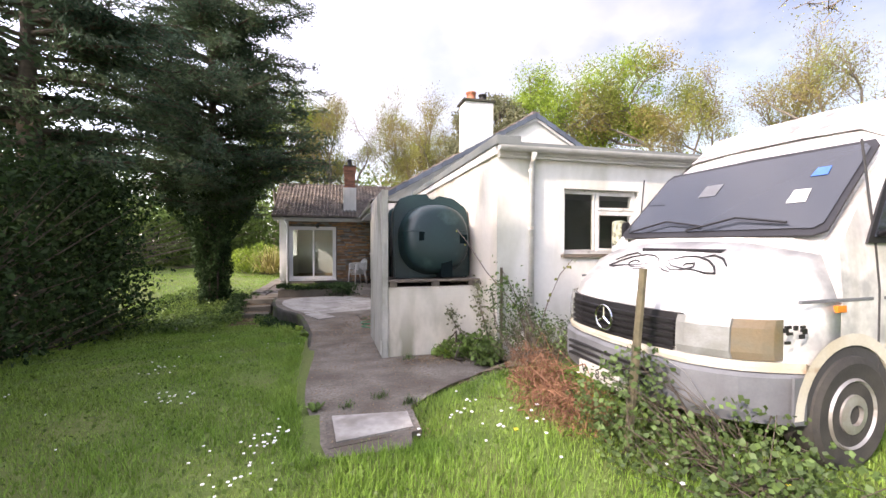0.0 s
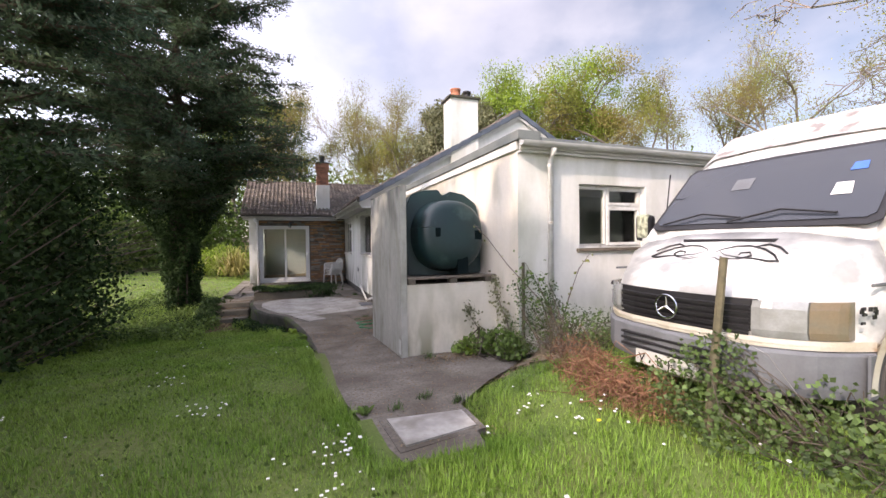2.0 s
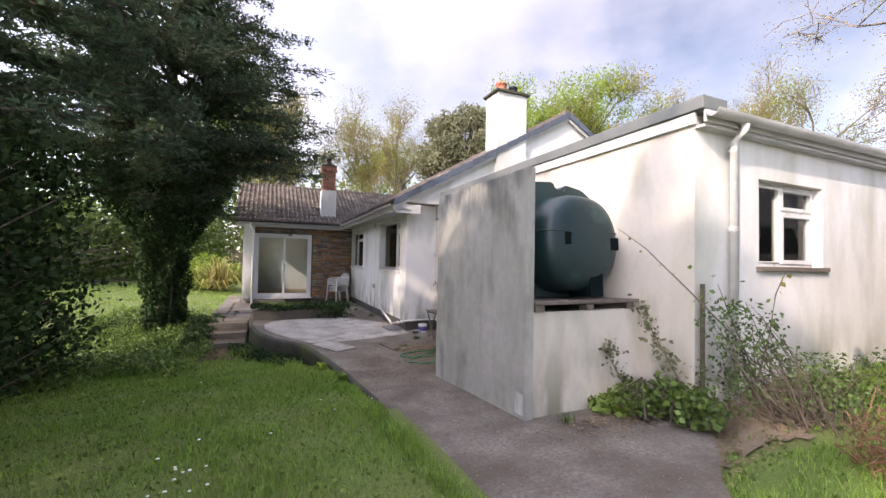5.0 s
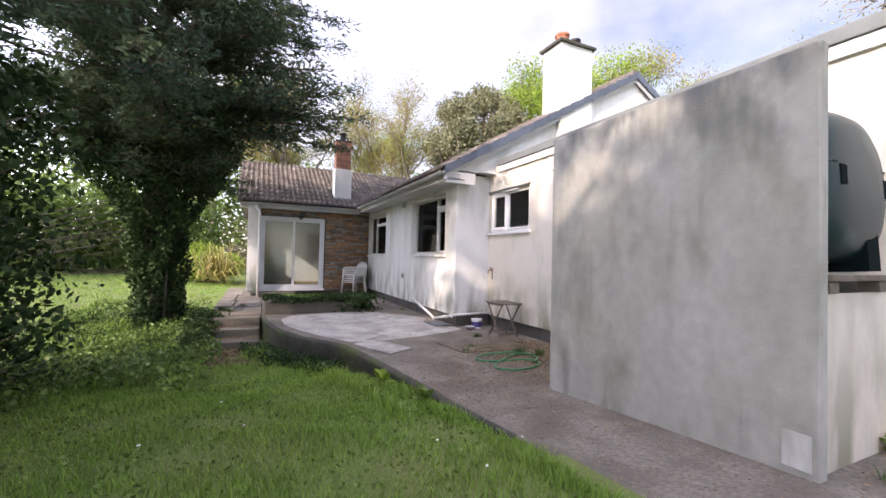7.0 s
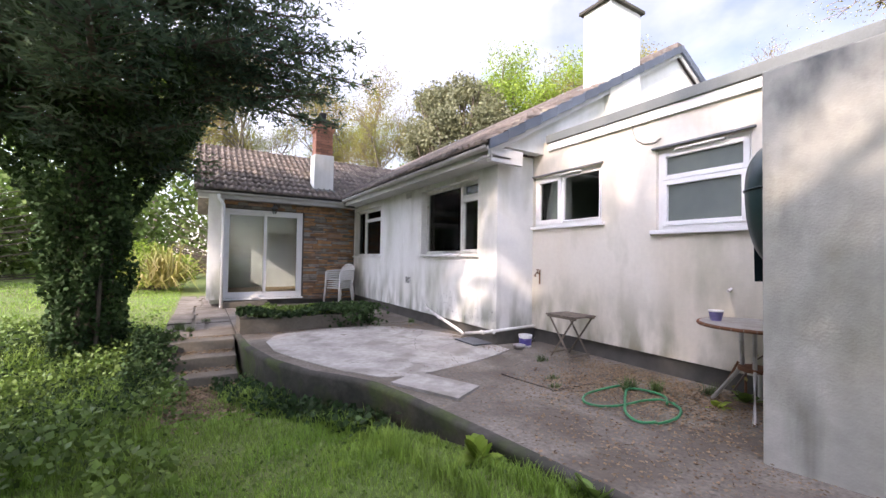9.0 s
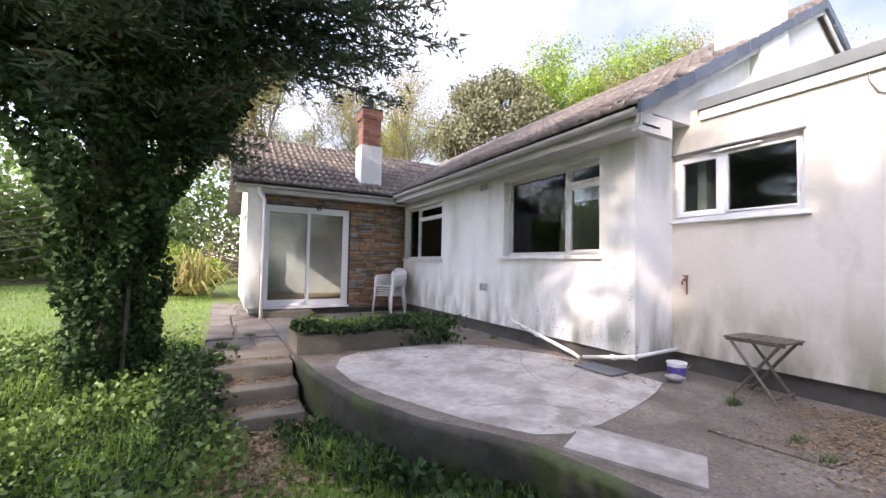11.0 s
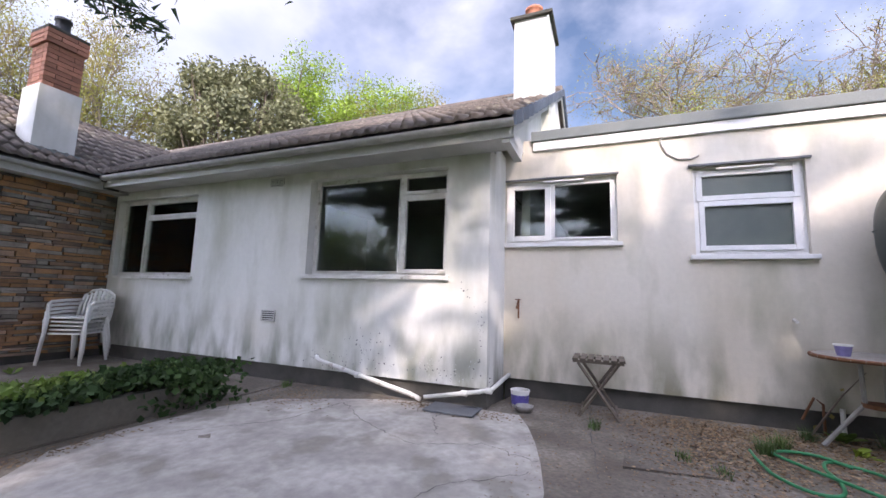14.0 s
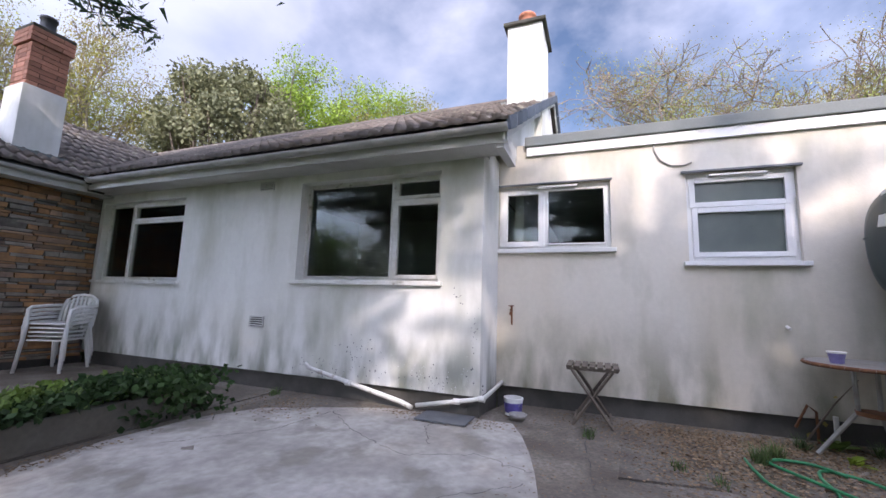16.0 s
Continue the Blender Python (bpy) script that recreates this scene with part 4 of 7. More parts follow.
    part("valve_wheel", lathe(bmesh.new(), [(0.022, 0.885), (0.028, 0.90), (0.022, 0.915)], (cx - 0.42, cy, cz - 0.49), 14, "y"), SLATE_B, valve, "brass valve wheel")
    return t


# the plinth falls a little to the north, and pallet and tank with it
FALL = Matrix.Translation((0, 4.45, 0.90)) @ Matrix.Rotation(radians(-3.5), 4, "X") @ Matrix.Translation((0, -4.45, -0.90))
for ob in (tank(), pal):
    ob.matrix_basis = FALL @ Matrix.Translation(BASE[ob])


# ---- van ----
def van():
    vx, vy, gz = 2.80, 1.62, 0.18
    v = thing("camper_van", (vx + 2.9, vy, gz), "dirty white high-roof panel van with lichen, parked in long grass", "van")
    X = lambda d: vx + d
    # section half-widths and heights along the body: distance from the nose, z of sill, belt, roof edge, crown
    st = [(0.02, 0.42, 0.62, 0.86, 0.93, 0.36), (0.07, 0.42, 0.66, 0.90, 0.97, 0.56), (0.18, 0.42, 0.74, 0.98, 1.03, 0.72), (0.40, 0.42, 0.82, 1.07, 1.13, 0.85), (0.58, 0.42, 0.90, 1.17, 1.23, 0.955),
          (0.79, 0.42, 0.95, 1.26, 1.33, 0.965)]
    bm = bmesh.new()

    def section(d, zs, half, belt, shoulder, crown, inset):
        ps = [(-half * 0.97, zs), (-half, zs + 0.1), (-half, belt), (-half + inset, shoulder), (-half * 0.45, crown), (0, crown + 0.012), (half * 0.45, crown), (half - inset, shoulder), (half, belt), (half, zs + 0.1), (half * 0.97, zs)]
        return [bm.verts.new((X(d), vy + a, gz + b)) for a, b in ps]
    rings = [section(d, zs, w, b, sh, cr, 0.05 + 0.05 * (d < 0.9)) for d, zs, b, sh, cr, w in st]
    for u, w in zip(rings, rings[1:]):
        for k in range(10):
            bm.faces.new((u[k], u[k + 1], w[k + 1], w[k]))
    bm.faces.new(rings[0])
    bm.faces.new(rings[-1][::-1])
    bmesh.ops.recalc_face_normals(bm, faces=bm.faces)
    part("bonnet", bm, VANW, v, smooth=True)
    # cabin and load body, with a raked windscreen plane from (0.98, 1.33) to (1.62, 2.0)
    half = 0.965

    def sec2(bm, d, zs, ps):
        return [bm.verts.new((X(d), vy + a, gz + b)) for a, b in ps]

    def outline(top, roof, zs=0.40):
        return [(-0.93, zs), (-half, zs + 0.08), (-half, 1.05), (-half + 0.02, 1.30), (-half + 0.075, top), (-half + 0.15, roof - 0.10), (-half + 0.30, roof - 0.02), (-0.3, roof), (0.3, roof),
                (half - 0.30, roof - 0.02), (half - 0.15, roof - 0.10), (half - 0.075, top), (half - 0.02, 1.30), (half, 1.05), (half, zs + 0.08), (0.93, zs)]
    bm = bmesh.new()
    ds = [(0.80, 1.31, 1.34, 0.30), (1.10, 1.62, 1.66, 0.40), (1.42, 1.93, 1.99, 0.40), (1.54, 2.0, 2.13, 0.40), (1.85, 2.02, 2.38, 0.40), (2.35, 2.02, 2.47, 0.40), (5.6, 2.02, 2.50, 0.40), (5.75, 1.98, 2.44, 0.42)]
    rg = [sec2(bm, d, z, outline(t, r, z)) for d, t, r, z in ds]
    for u, w in zip(rg, rg[1:]):
        for k in range(15):
            bm.faces.new((u[k], u[k + 1], w[k + 1], w[k]))
    bm.faces.new(rg[0])
    bm.faces.new(rg[-1][::-1])
    bmesh.ops.recalc_face_normals(bm, faces=bm.faces)
    body = part("body", bm, VANW, v)
    bm = bmesh.new()
    rg = [sec2(bm, d, 0, [(-half + 0.09, t + 0.004), (-half + 0.165, r - 0.095), (-half + 0.30, r - 0.01), (-0.3, r + 0.012), (0.3, r + 0.012), (half - 0.30, r - 0.01), (half - 0.165, r - 0.095), (half - 0.09, t + 0.004)])
          for d, t, r in ((1.53, 2.03, 2.14), (1.85, 2.05, 2.39), (2.35, 2.05, 2.485), (5.6, 2.05, 2.515), (5.77, 2.02, 2.45))]
    for u, w in zip(rg, rg[1:]):
        for k in range(7):
            bm.faces.new((u[k], u[k + 1], w[k + 1], w[k]))
    part("high_roof", bm, VANROOF, v, "moulded high roof crusted with brown lichen")
    # windscreen lies on the raked face
    nrm = Vector((-(1.99 - 1.34), 0, 0.62)).normalized()

    def on(d0, y0, off=0.012):
        t = (d0 - 1.0) / 0.62
        return Vector((X(d0 - 0.20), vy + y0, gz + 1.34 + 0.65 * t)) + nrm * off
    def plate(ps, thick, mat, name, label=""):
        bm = bmesh.new()
        a = [bm.verts.new(p) for p in ps]
        b = [bm.verts.new(Vector(p) - thick) for p in ps]
        bm.faces.new(a)
        bm.faces.new(b[::-1])
        for i in range(len(ps)):
            j = (i + 1) % len(ps)
            bm.faces.new((a[i], b[i], b[j], a[j]))
        bmesh.ops.recalc_face_normals(bm, faces=bm.faces)
        return part(name, bm, mat, v, label)
    plate([on(1.03, -0.80), on(1.06, -0.86), on(1.60, -0.83), on(1.645, -0.79), on(1.66, 0), on(1.645, 0.79), on(1.60, 0.83), on(1.06, 0.86), on(1.03, 0.80)], nrm * 0.014, BLACKM, "windscreen_seal")
    plate([on(1.07, -0.78, 0.02), on(1.10, -0.82, 0.02), on(1.58, -0.80, 0.02), on(1.615, -0.76, 0.02), on(1.625, 0, 0.02), on(1.615, 0.76, 0.02), on(1.58, 0.80, 0.02), on(1.10, 0.82, 0.02), on(1.07, 0.78, 0.02)], nrm * 0.006, SCREEN_GLASS, "windscreen")
    for a, b in ((0.10, -0.62), (0.72, 0.02)):
        bm = tube(bmesh.new(), [on(1.06, a, 0.045), on(1.14, (a + b) / 2, 0.05), on(1.10, b, 0.035)], 0.009, 6)
        part("wiper", bm, BLACKM, v)
    plate([on(1.24, -0.52, 0.026), on(1.24, -0.64, 0.026), on(1.33, -0.62, 0.026), on(1.33, -0.52, 0.026)], nrm * 0.003, PAPER, "sticker", "white parking sticker")
    plate([on(1.42, -0.56, 0.026), on(1.42, -0.66, 0.026), on(1.48, -0.65, 0.026), on(1.48, -0.57, 0.026)], nrm * 0.003, STICKER_B, "sticker", "blue round sticker")
    plate([on(1.36, 0.26, 0.026), on(1.36, 0.10, 0.026), on(1.46, 0.10, 0.026), on(1.46, 0.26, 0.026)], nrm * 0.003, BUMPER, "sticker", "grey rectangular sticker")
    # grille, lamps, bumper
    def front(y, z, off=0.0):
        return Vector((X(lerp(abs(y), [0, 0.36, 0.60, 0.775, 0.86, 0.93], [-0.01, 0.02, 0.09, 0.22, 0.34, 0.50]) - off), vy + y, gz + z))
    for i in range(5):
        bm = bmesh.new()
        prev = None
        for k in range(13):
            y = -0.52 + 1.04 * k / 12
            z = 0.66 + 0.045 * i
            c = front(y, z, 0.01)
            ring = [bm.verts.new(c + Vector(o)) for o in ((0.03, 0, -0.014), (-0.015, 0, -0.016), (-0.02, 0, 0.006), (0.03, 0, 0.012))]
            if prev:
                for q in range(4):
                    bm.faces.new((prev[q], prev[(q + 1) % 4], ring[(q + 1) % 4], ring[q]))
            prev = ring
        part("grille_slat", bm, BLACKM, v)
    bm = bmesh.new()
    prev = None
    for k in range(13):
        y = -0.54 + 1.08 * k / 12
        ring = [bm.verts.new(front(y, z, o)) for z, o in ((0.62, 0.004), (0.89, 0.004), (0.89, -0.03), (0.62, -0.03))]
        if prev:
            for q in range(4):
                bm.faces.new((prev[q], prev[(q + 1) % 4], ring[(q + 1) % 4], ring[q]))
        prev = ring
    part("grille", bm, BLACKM, v)
    bm = bmesh.new()
    c = front(0, 0.775, 0.055)
    lo, n = [], 28
    for k in range(n):
        a = k * math.tau / n
        for b in range(6):
            q = b * math.tau / 6
            r = 0.088 + 0.008 * math.cos(q)
            lo.append(bm.verts.new(c + Vector((0.008 * math.sin(q), r * math.cos(a), r * math.sin(a)))))
    for k in range(n):
        for b in range(6):
            bm.faces.new((lo[k * 6 + b], lo[k * 6 + (b + 1) % 6], lo[(k + 1) % n * 6 + (b + 1) % 6], lo[(k + 1) % n * 6 + b]))
    for a in (90, 210, 330):
        tube(bm, [c, c + Vector((0, math.cos(radians(a)), math.sin(radians(a)))) * 0.085], [0.013, 0.004], 6)
    part("badge", bm, CHROME, v, "chrome ring badge")
    for s in (-1, 1):
        for a, b, mat, lab in ((0.53, 0.765, LAMP, "headlamp"), (0.772, 0.885, AMBERLAMP, "front_indicator")):
            bm = bmesh.new()
            prev = None
            for k in range(6):
                y = s * (a + (b - a) * k / 5)
                zt = 0.885 + 0.02 * (abs(y) - 0.55)
                ring = [bm.verts.new(front(y, z, o)) for z, o in ((0.655, 0.012), (0.70, 0.028), (0.84, 0.022), (zt, 0.006), (zt, -0.05), (0.655, -0.05))]
                if prev:
                    for q in range(6):
                        bm.faces.new((prev[q], prev[(q + 1) % 6], ring[(q + 1) % 6], ring[q]))
                else:
                    bm.faces.new(ring)
                prev = ring
            bm.faces.new(prev)
            bmesh.ops.recalc_face_normals(bm, faces=bm.faces)
            part(lab, bm, mat, v)
    for z0, z1, off, mat, nm in ((0.30, 0.585, 0.06, BUMPER, "bumper"), (0.592, 0.64, 0.03, VANLOW, "bumper_trim")):
        bm = bmesh.new()
        prev = None
        for k in range(27):
            y = -0.955 + 1.91 * k / 26
            ring = [bm.verts.new(front(y, z, o) + Vector((0.05 * (abs(y) > 0.94), 0, 0))) for z, o in ((z0, off * 0.6), (z0 + 0.06, off), (z1 - 0.02, off), (z1, off * 0.6), (z1, -0.12), (z0, -0.12))]
            if prev:
                for q in range(6):
                    bm.faces.new((prev[q], prev[(q + 1) % 6], ring[(q + 1) % 6], ring[q]))
            else:
                bm.faces.new(ring)
            prev = ring
        bm.faces.new(prev)
        bmesh.ops.recalc_face_normals(bm, faces=bm.faces)
        part(nm, bm, mat, v)
    for s in (-1, 1):
        part("bumper_side", boxes((X(0.40), vy + s * 0.93 - 0.03, gz + 0.32, X(0.50), vy + s * 0.93 + 0.045 * s + 0.03 * (s < 0) * 0, gz + 0.585)), BUMPER, v)
    for i in range(3):
        part("bumper_slot", boxes((X(-0.078), vy - 0.42, gz + 0.50 - 0.05 * i, X(-0.05), vy + 0.42, gz + 0.52 - 0.05 * i), bevel=0.004), BLACKM, v)
    np_ = part("number_plate", boxes((X(-0.085), vy - 0.26, gz + 0.285, X(-0.065), vy + 0.26, gz + 0.395), bevel=0.003), PLATE, v, "dirty white number plate")
    for i, ch in enumerate("V8FA"):
        cu = bpy.data.curves.new("letter", "FONT")
        cu.body, cu.size, cu.extrude, cu.align_x = ch, 0.10, 0.001, "CENTER"
        ob = new("letter", cu)
        me = bpy.data.meshes.new_from_object(ob)
        bpy.data.objects.remove(ob)
        bm2 = bmesh.new()
        bm2.from_mesh(me)
        bmesh.ops.transform(bm2, verts=bm2.verts, matrix=Matrix.Translation((X(-0.0865), vy + (0.20, 0.04, -0.05, -0.20)[i], gz + 0.302)) @ pose(0, 0, 0, 90, 0, -90))
        part("plate_letter", bm2, BLACKM, np_)
    # bonnet details
    part("bonnet_vent", boxes((X(0.63), vy - 0.36, gz + 1.255, X(0.69), vy + 0.36, gz + 1.285), bevel=0.004), BLACKM, v, "black slotted bonnet vent")
    surf = lambda d, y: gz + lerp(d, [0.16, 0.40, 0.58, 0.79], [1.02, 1.12, 1.23, 1.33]) + 0.014 - 0.03 * max(0, abs(y) - 0.35)
    strokes = ([(0.02, 0.36), (0.06, 0.41), (0.14, 0.45), (0.24, 0.46), (0.36, 0.42), (0.45, 0.36), (0.50, 0.30), (0.44, 0.29), (0.34, 0.31), (0.22, 0.32), (0.12, 0.34), (0.06, 0.38)],
               [(0.08, 0.33), (0.16, 0.29), (0.25, 0.30), (0.31, 0.34), (0.28, 0.38), (0.22, 0.37), (0.22, 0.345)],
               [(0.28, 0.45), (0.36, 0.48), (0.44, 0.45), (0.52, 0.38)], [(0.0, 0.31), (0.07, 0.30), (0.12, 0.27), (0.18, 0.26)])
    for s in (-1, 1):
        bm = bmesh.new()
        for st_ in strokes:
            n_ = len(st_)
            tube(bm, [(X(d + 0.10), vy + s * y, surf(d + 0.10, s * y)) for y, d in st_], [0.003 + 0.006 * math.sin(math.pi * (k + 0.4) / n_) for k in range(n_)], 5)
        part("bonnet_scroll", bm, BLACKM, v, "dark painted scroll pattern")
    # sides: windows, doors, handles, mirror, trims
    for s in (-1, 1):
        side = lambda d, z, off=0.012: Vector((X(d), vy + s * (half + off - lerp(z, [1.05, 1.30, 2.02], [0, 0.02, 0.10])), gz + z))
        th = Vector((0, s * 0.012, 0))
        plate([side(1.04, 1.33), side(1.95, 1.33), side(1.95, 1.94), side(1.56, 1.96), side(1.38, 1.86)], th, BLACKM, "door_window_seal")
        plate([side(1.11, 1.37, 0.018), side(1.91, 1.37, 0.018), side(1.91, 1.90, 0.018), side(1.57, 1.92, 0.018), side(1.41, 1.82, 0.018)], th * 0.5, SCREEN_GLASS, "door_window")
        for a, b in ((2.30, 3.20), (3.6, 4.6)):
            plate([side(a, 1.38), side(b, 1.38), side(b, 1.90), side(a, 1.90)], th, BLACKM, "side_window_seal")
            plate([side(a + 0.05, 1.43, 0.018), side(b - 0.05, 1.43, 0.018), side(b - 0.05, 1.85, 0.018), side(a + 0.05, 1.85, 0.018)], th * 0.5, SCREEN_GLASS, "side_window")
        for d in (1.13, 2.05, 2.16, 3.42):
            bm = tube(bmesh.new(), [side(d, 0.50, 0.001), side(d, 1.05, 0.001), side(d, 1.30, 0.001), side(d, 1.98, 0.001)], 0.007, 5)
            part("door_gap", bm, DARKGAP, v)
        for z in (0.99, 0.70):
            for a, b in ((0.45, 1.08), (1.18, 2.02), (2.20, 3.38), (3.46, 5.6)):
                if z < 0.8 and a < 1:
                    continue
                part("body_crease", boxes((X(a), vy + s * (half - 0.004) - 0.008, gz + z, X(b), vy + s * (half - 0.004) + 0.008, gz + z + 0.02), bevel=0.004), BUMPER if z > 0.8 else VANLOW, v)
        part("side_panel_low", boxes((X(1.22), vy + s * (half - 0.02) - 0.024, gz + 0.40, X(5.6), vy + s * (half - 0.02) + 0.024, gz + 0.60), bevel=0.01), VANLOW, v, "yellowed rusting sill panel")
        em = part("side_emblem", boxes((X(2.62), vy + s * half - 0.004, gz + 1.05, X(2.90), vy + s * half + 0.004, gz + 1.27), bevel=0.003), BUMPER, v, "dark outlined emblem on the van's side")
        part("emblem_plate", boxes((X(2.64), vy + s * half - 0.007, gz + 1.07, X(2.88), vy + s * half + 0.007, gz + 1.25)), VANW, em)
        for zz in (1.10, 1.15, 1.20):
            part("emblem_bar", boxes((X(2.67), vy + s * half - 0.010, gz + zz, X(2.85), vy + s * half + 0.010, gz + zz + 0.022)), BLACKM, em)
        rr = random.Random(6)
        for k in range(9):
            a, b = 0.36 + rr.uniform(0, 0.13), 0.74 + rr.uniform(0, 0.14)
            part("decal_mark", boxes((X(a), vy + s * (0.94 + 0.02 * (a > 0.40)) - 0.006, gz + b, X(a + rr.uniform(0.02, 0.05)), vy + s * (0.945 + 0.02 * (a > 0.40)) + 0.008, gz + b + rr.uniform(0.01, 0.03))), BLACKM, v, "small black painted mark")
        for d in (1.86, 2.28):
            part("door_handle", boxes((X(d), vy + s * (half + 0.02) - 0.02, gz + 1.12, X(d + 0.18), vy + s * (half + 0.02) + 0.015, gz + 1.16), bevel=0.01), BLACKM, v, "black door handle")
        part("side_repeater", boxes((X(0.74), vy + s * half - 0.012, gz + 0.93, X(0.82), vy + s * half + 0.012, gz + 0.97), bevel=0.004), AMBER, v, "orange side repeater lamp")
        part("side_reflector", boxes((X(1.98), vy + s * half - 0.012, gz + 0.56, X(2.04), vy + s * half + 0.014, gz + 0.63), bevel=0.004), AMBER, v, "orange side reflector")
        arm = tube(bmesh.new(), [(X(1.17), vy + s * 0.94, gz + 1.38), (X(1.08), vy + s * 1.10, gz + 1.42)], 0.02, 6)
        mir = part("mirror", boxes((X(1.00), vy + min(s * 1.04, s * 1.24), gz + 1.27, X(1.13), vy + max(s * 1.04, s * 1.22), gz + 1.56), bevel=0.045), BLACKM, v, "black wing mirror spotted with moss")
        part("mirror_arm", arm, BLACKM, mir)
        part("moss", boxes((X(0.985), vy + min(s * 1.05, s * 1.19), gz + 1.30, X(1.08), vy + max(s * 1.05, s * 1.19), gz + 1.572), bevel=0.035), RUSTLEAF, mir, "pale moss on the mirror")
        part("roof_vent", boxes((X(2.46), vy + s * 0.83 - 0.03, gz + 2.20, X(2.80), vy + s * 0.83 + 0.03, gz + 2.33), bevel=0.01), BLACKM, v, "black roof-side vent")
    # wheels
    for d in (0.87, 4.4):
        for s in (-1, 1):
            yo = vy + s * 0.895
            w = part("wheel", lathe(bmesh.new(), [(0.22, -0.09), (0.30, -0.10), (0.335, -0.085), (0.345, -0.05), (0.345, 0.05), (0.335, 0.085), (0.30, 0.10), (0.22, 0.09)], (X(d), yo, gz + 0.335), 32, "y"), RUBBER, v, "worn black tyre", smooth=False)
            part("rim", lathe(bmesh.new(), [(0.215, -0.085), (0.20, -0.103), (0.185, -0.085), (0.12, -0.06), (0.115, -0.10), (0.06, -0.11), (0.06, 0.11), (0.115, 0.10), (0.12, 0.06), (0.185, 0.085), (0.20, 0.103), (0.215, 0.085)], (X(d), yo, gz + 0.335), 28, "y"), STEEL, w, "dull steel wheel rim")
            bm = bmesh.new()
            pr = None
            for k in range(17):
                a = math.pi * k / 16
                rr = [(0.40, 0.0), (0.45, 0.0), (0.47, 0.012), (0.40, 0.014)]
                ring = [bm.verts.new((X(d) + r * math.cos(a), vy + s * (half + o), gz + 0.345 + r * math.sin(a) * 0.98)) for r, o in rr]
                if pr:
                    for q in range(4):
                        bm.faces.new((pr[q], pr[(q + 1) % 4], ring[(q + 1) % 4], ring[q]))
                pr = ring
            part("wheel_arch", bm, VANLOW, v)
            # dark half-disc on the closed body side, painting the arch's shade
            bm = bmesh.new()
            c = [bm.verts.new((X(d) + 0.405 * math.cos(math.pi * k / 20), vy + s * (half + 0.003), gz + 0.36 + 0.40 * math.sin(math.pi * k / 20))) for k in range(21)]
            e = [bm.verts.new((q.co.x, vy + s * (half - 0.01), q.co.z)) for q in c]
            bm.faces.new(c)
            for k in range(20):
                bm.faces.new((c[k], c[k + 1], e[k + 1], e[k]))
            part("arch_shadow_gap", bm, DARKGAP, v, "dark sheet painted as the shade in the wheel arch")
    return v


def windscreen_glass():
    m = bpy.data.materials.new("dark_van_glass")
    m.use_nodes = True
    b = m.node_tree.nodes["Principled BSDF"]
    b.inputs["Base Color"].default_value = (0.03, 0.036, 0.045, 1)
    b.inputs["Roughness"].default_value = 0.04
    b.inputs["Specular IOR Level"].default_value = 0.7
    return m


SCREEN_GLASS = windscreen_glass()
AMBERLAMP = material("amber_tinted_lamp", (0.17, 0.15, 0.11), 0.2, second=(0.22, 0.14, 0.07), scale=6, coat=0.4)
# parked a little askew to the house
camper = van()
PIVOT = Vector((2.80, 1.62, 0))
camper.matrix_basis = Matrix.Translation(PIVOT) @ Matrix.Rotation(radians(2.5), 4, "Z") @ Matrix.Translation(-PIVOT) @ Matrix.Translation(BASE[camper])


# ---- plants ----
def raw_mesh(name, verts, faces, mat, parent=None, label="", kind="", base=(0, 0, 0), category=""):
    """A mesh from arrays: verts (n, 3), faces (m, 3 or 4) indices, in world coordinates."""
    verts = np.asarray(verts, dtype=np.float32)
    off = BASE.get(parent, Vector(base))
    verts = verts - np.array(off, dtype=np.float32)
    faces = np.asarray(faces, dtype=np.int32)
    k = faces.shape[1]
    me = bpy.data.meshes.new(name)
    me.vertices.add(len(verts))
    me.vertices.foreach_set("co", verts.ravel())
    me.loops.add(faces.size)
    me.loops.foreach_set("vertex_index", faces.ravel())
    me.polygons.add(len(faces))
    me.polygons.foreach_set("loop_start", np.arange(0, faces.size, k, dtype=np.int32))
    me.update(calc_edges=True)
    me.validate()
    me.materials.append(mat)
    ob = new(name, me)
    if parent is not None:
        ob.parent = parent
    else:
        ob.location = off
    BASE[ob] = off
    return tagged(ob, label, category, "", kind)


def slips(rng, centres, size, aspect, along, droop=0.15):
    """Slender one-triangle sprays of scale leaves, pointing outwards."""
    n = len(centres)
    d = along + rng.normal(size=(n, 3)) * 0.35
    d[:, 2] -= droop
    d = unit(d)
    w = unit(np.cross(d, rng.normal(size=(n, 3))))
    L = size * rng.uniform(0.6, 1.3, (n, 1))
    c = np.asarray(centres)
    V = np.stack([c - d * L * 0.4 - w * L / aspect * 0.5, c - d * L * 0.4 + w * L / aspect * 0.5, c + d * L * 0.6], 1).reshape(-1, 3)
    return V, np.arange(n * 3).reshape(-1, 3)


def unit(v):
    return v / np.maximum(np.linalg.norm(v, axis=1, keepdims=True), 1e-9)


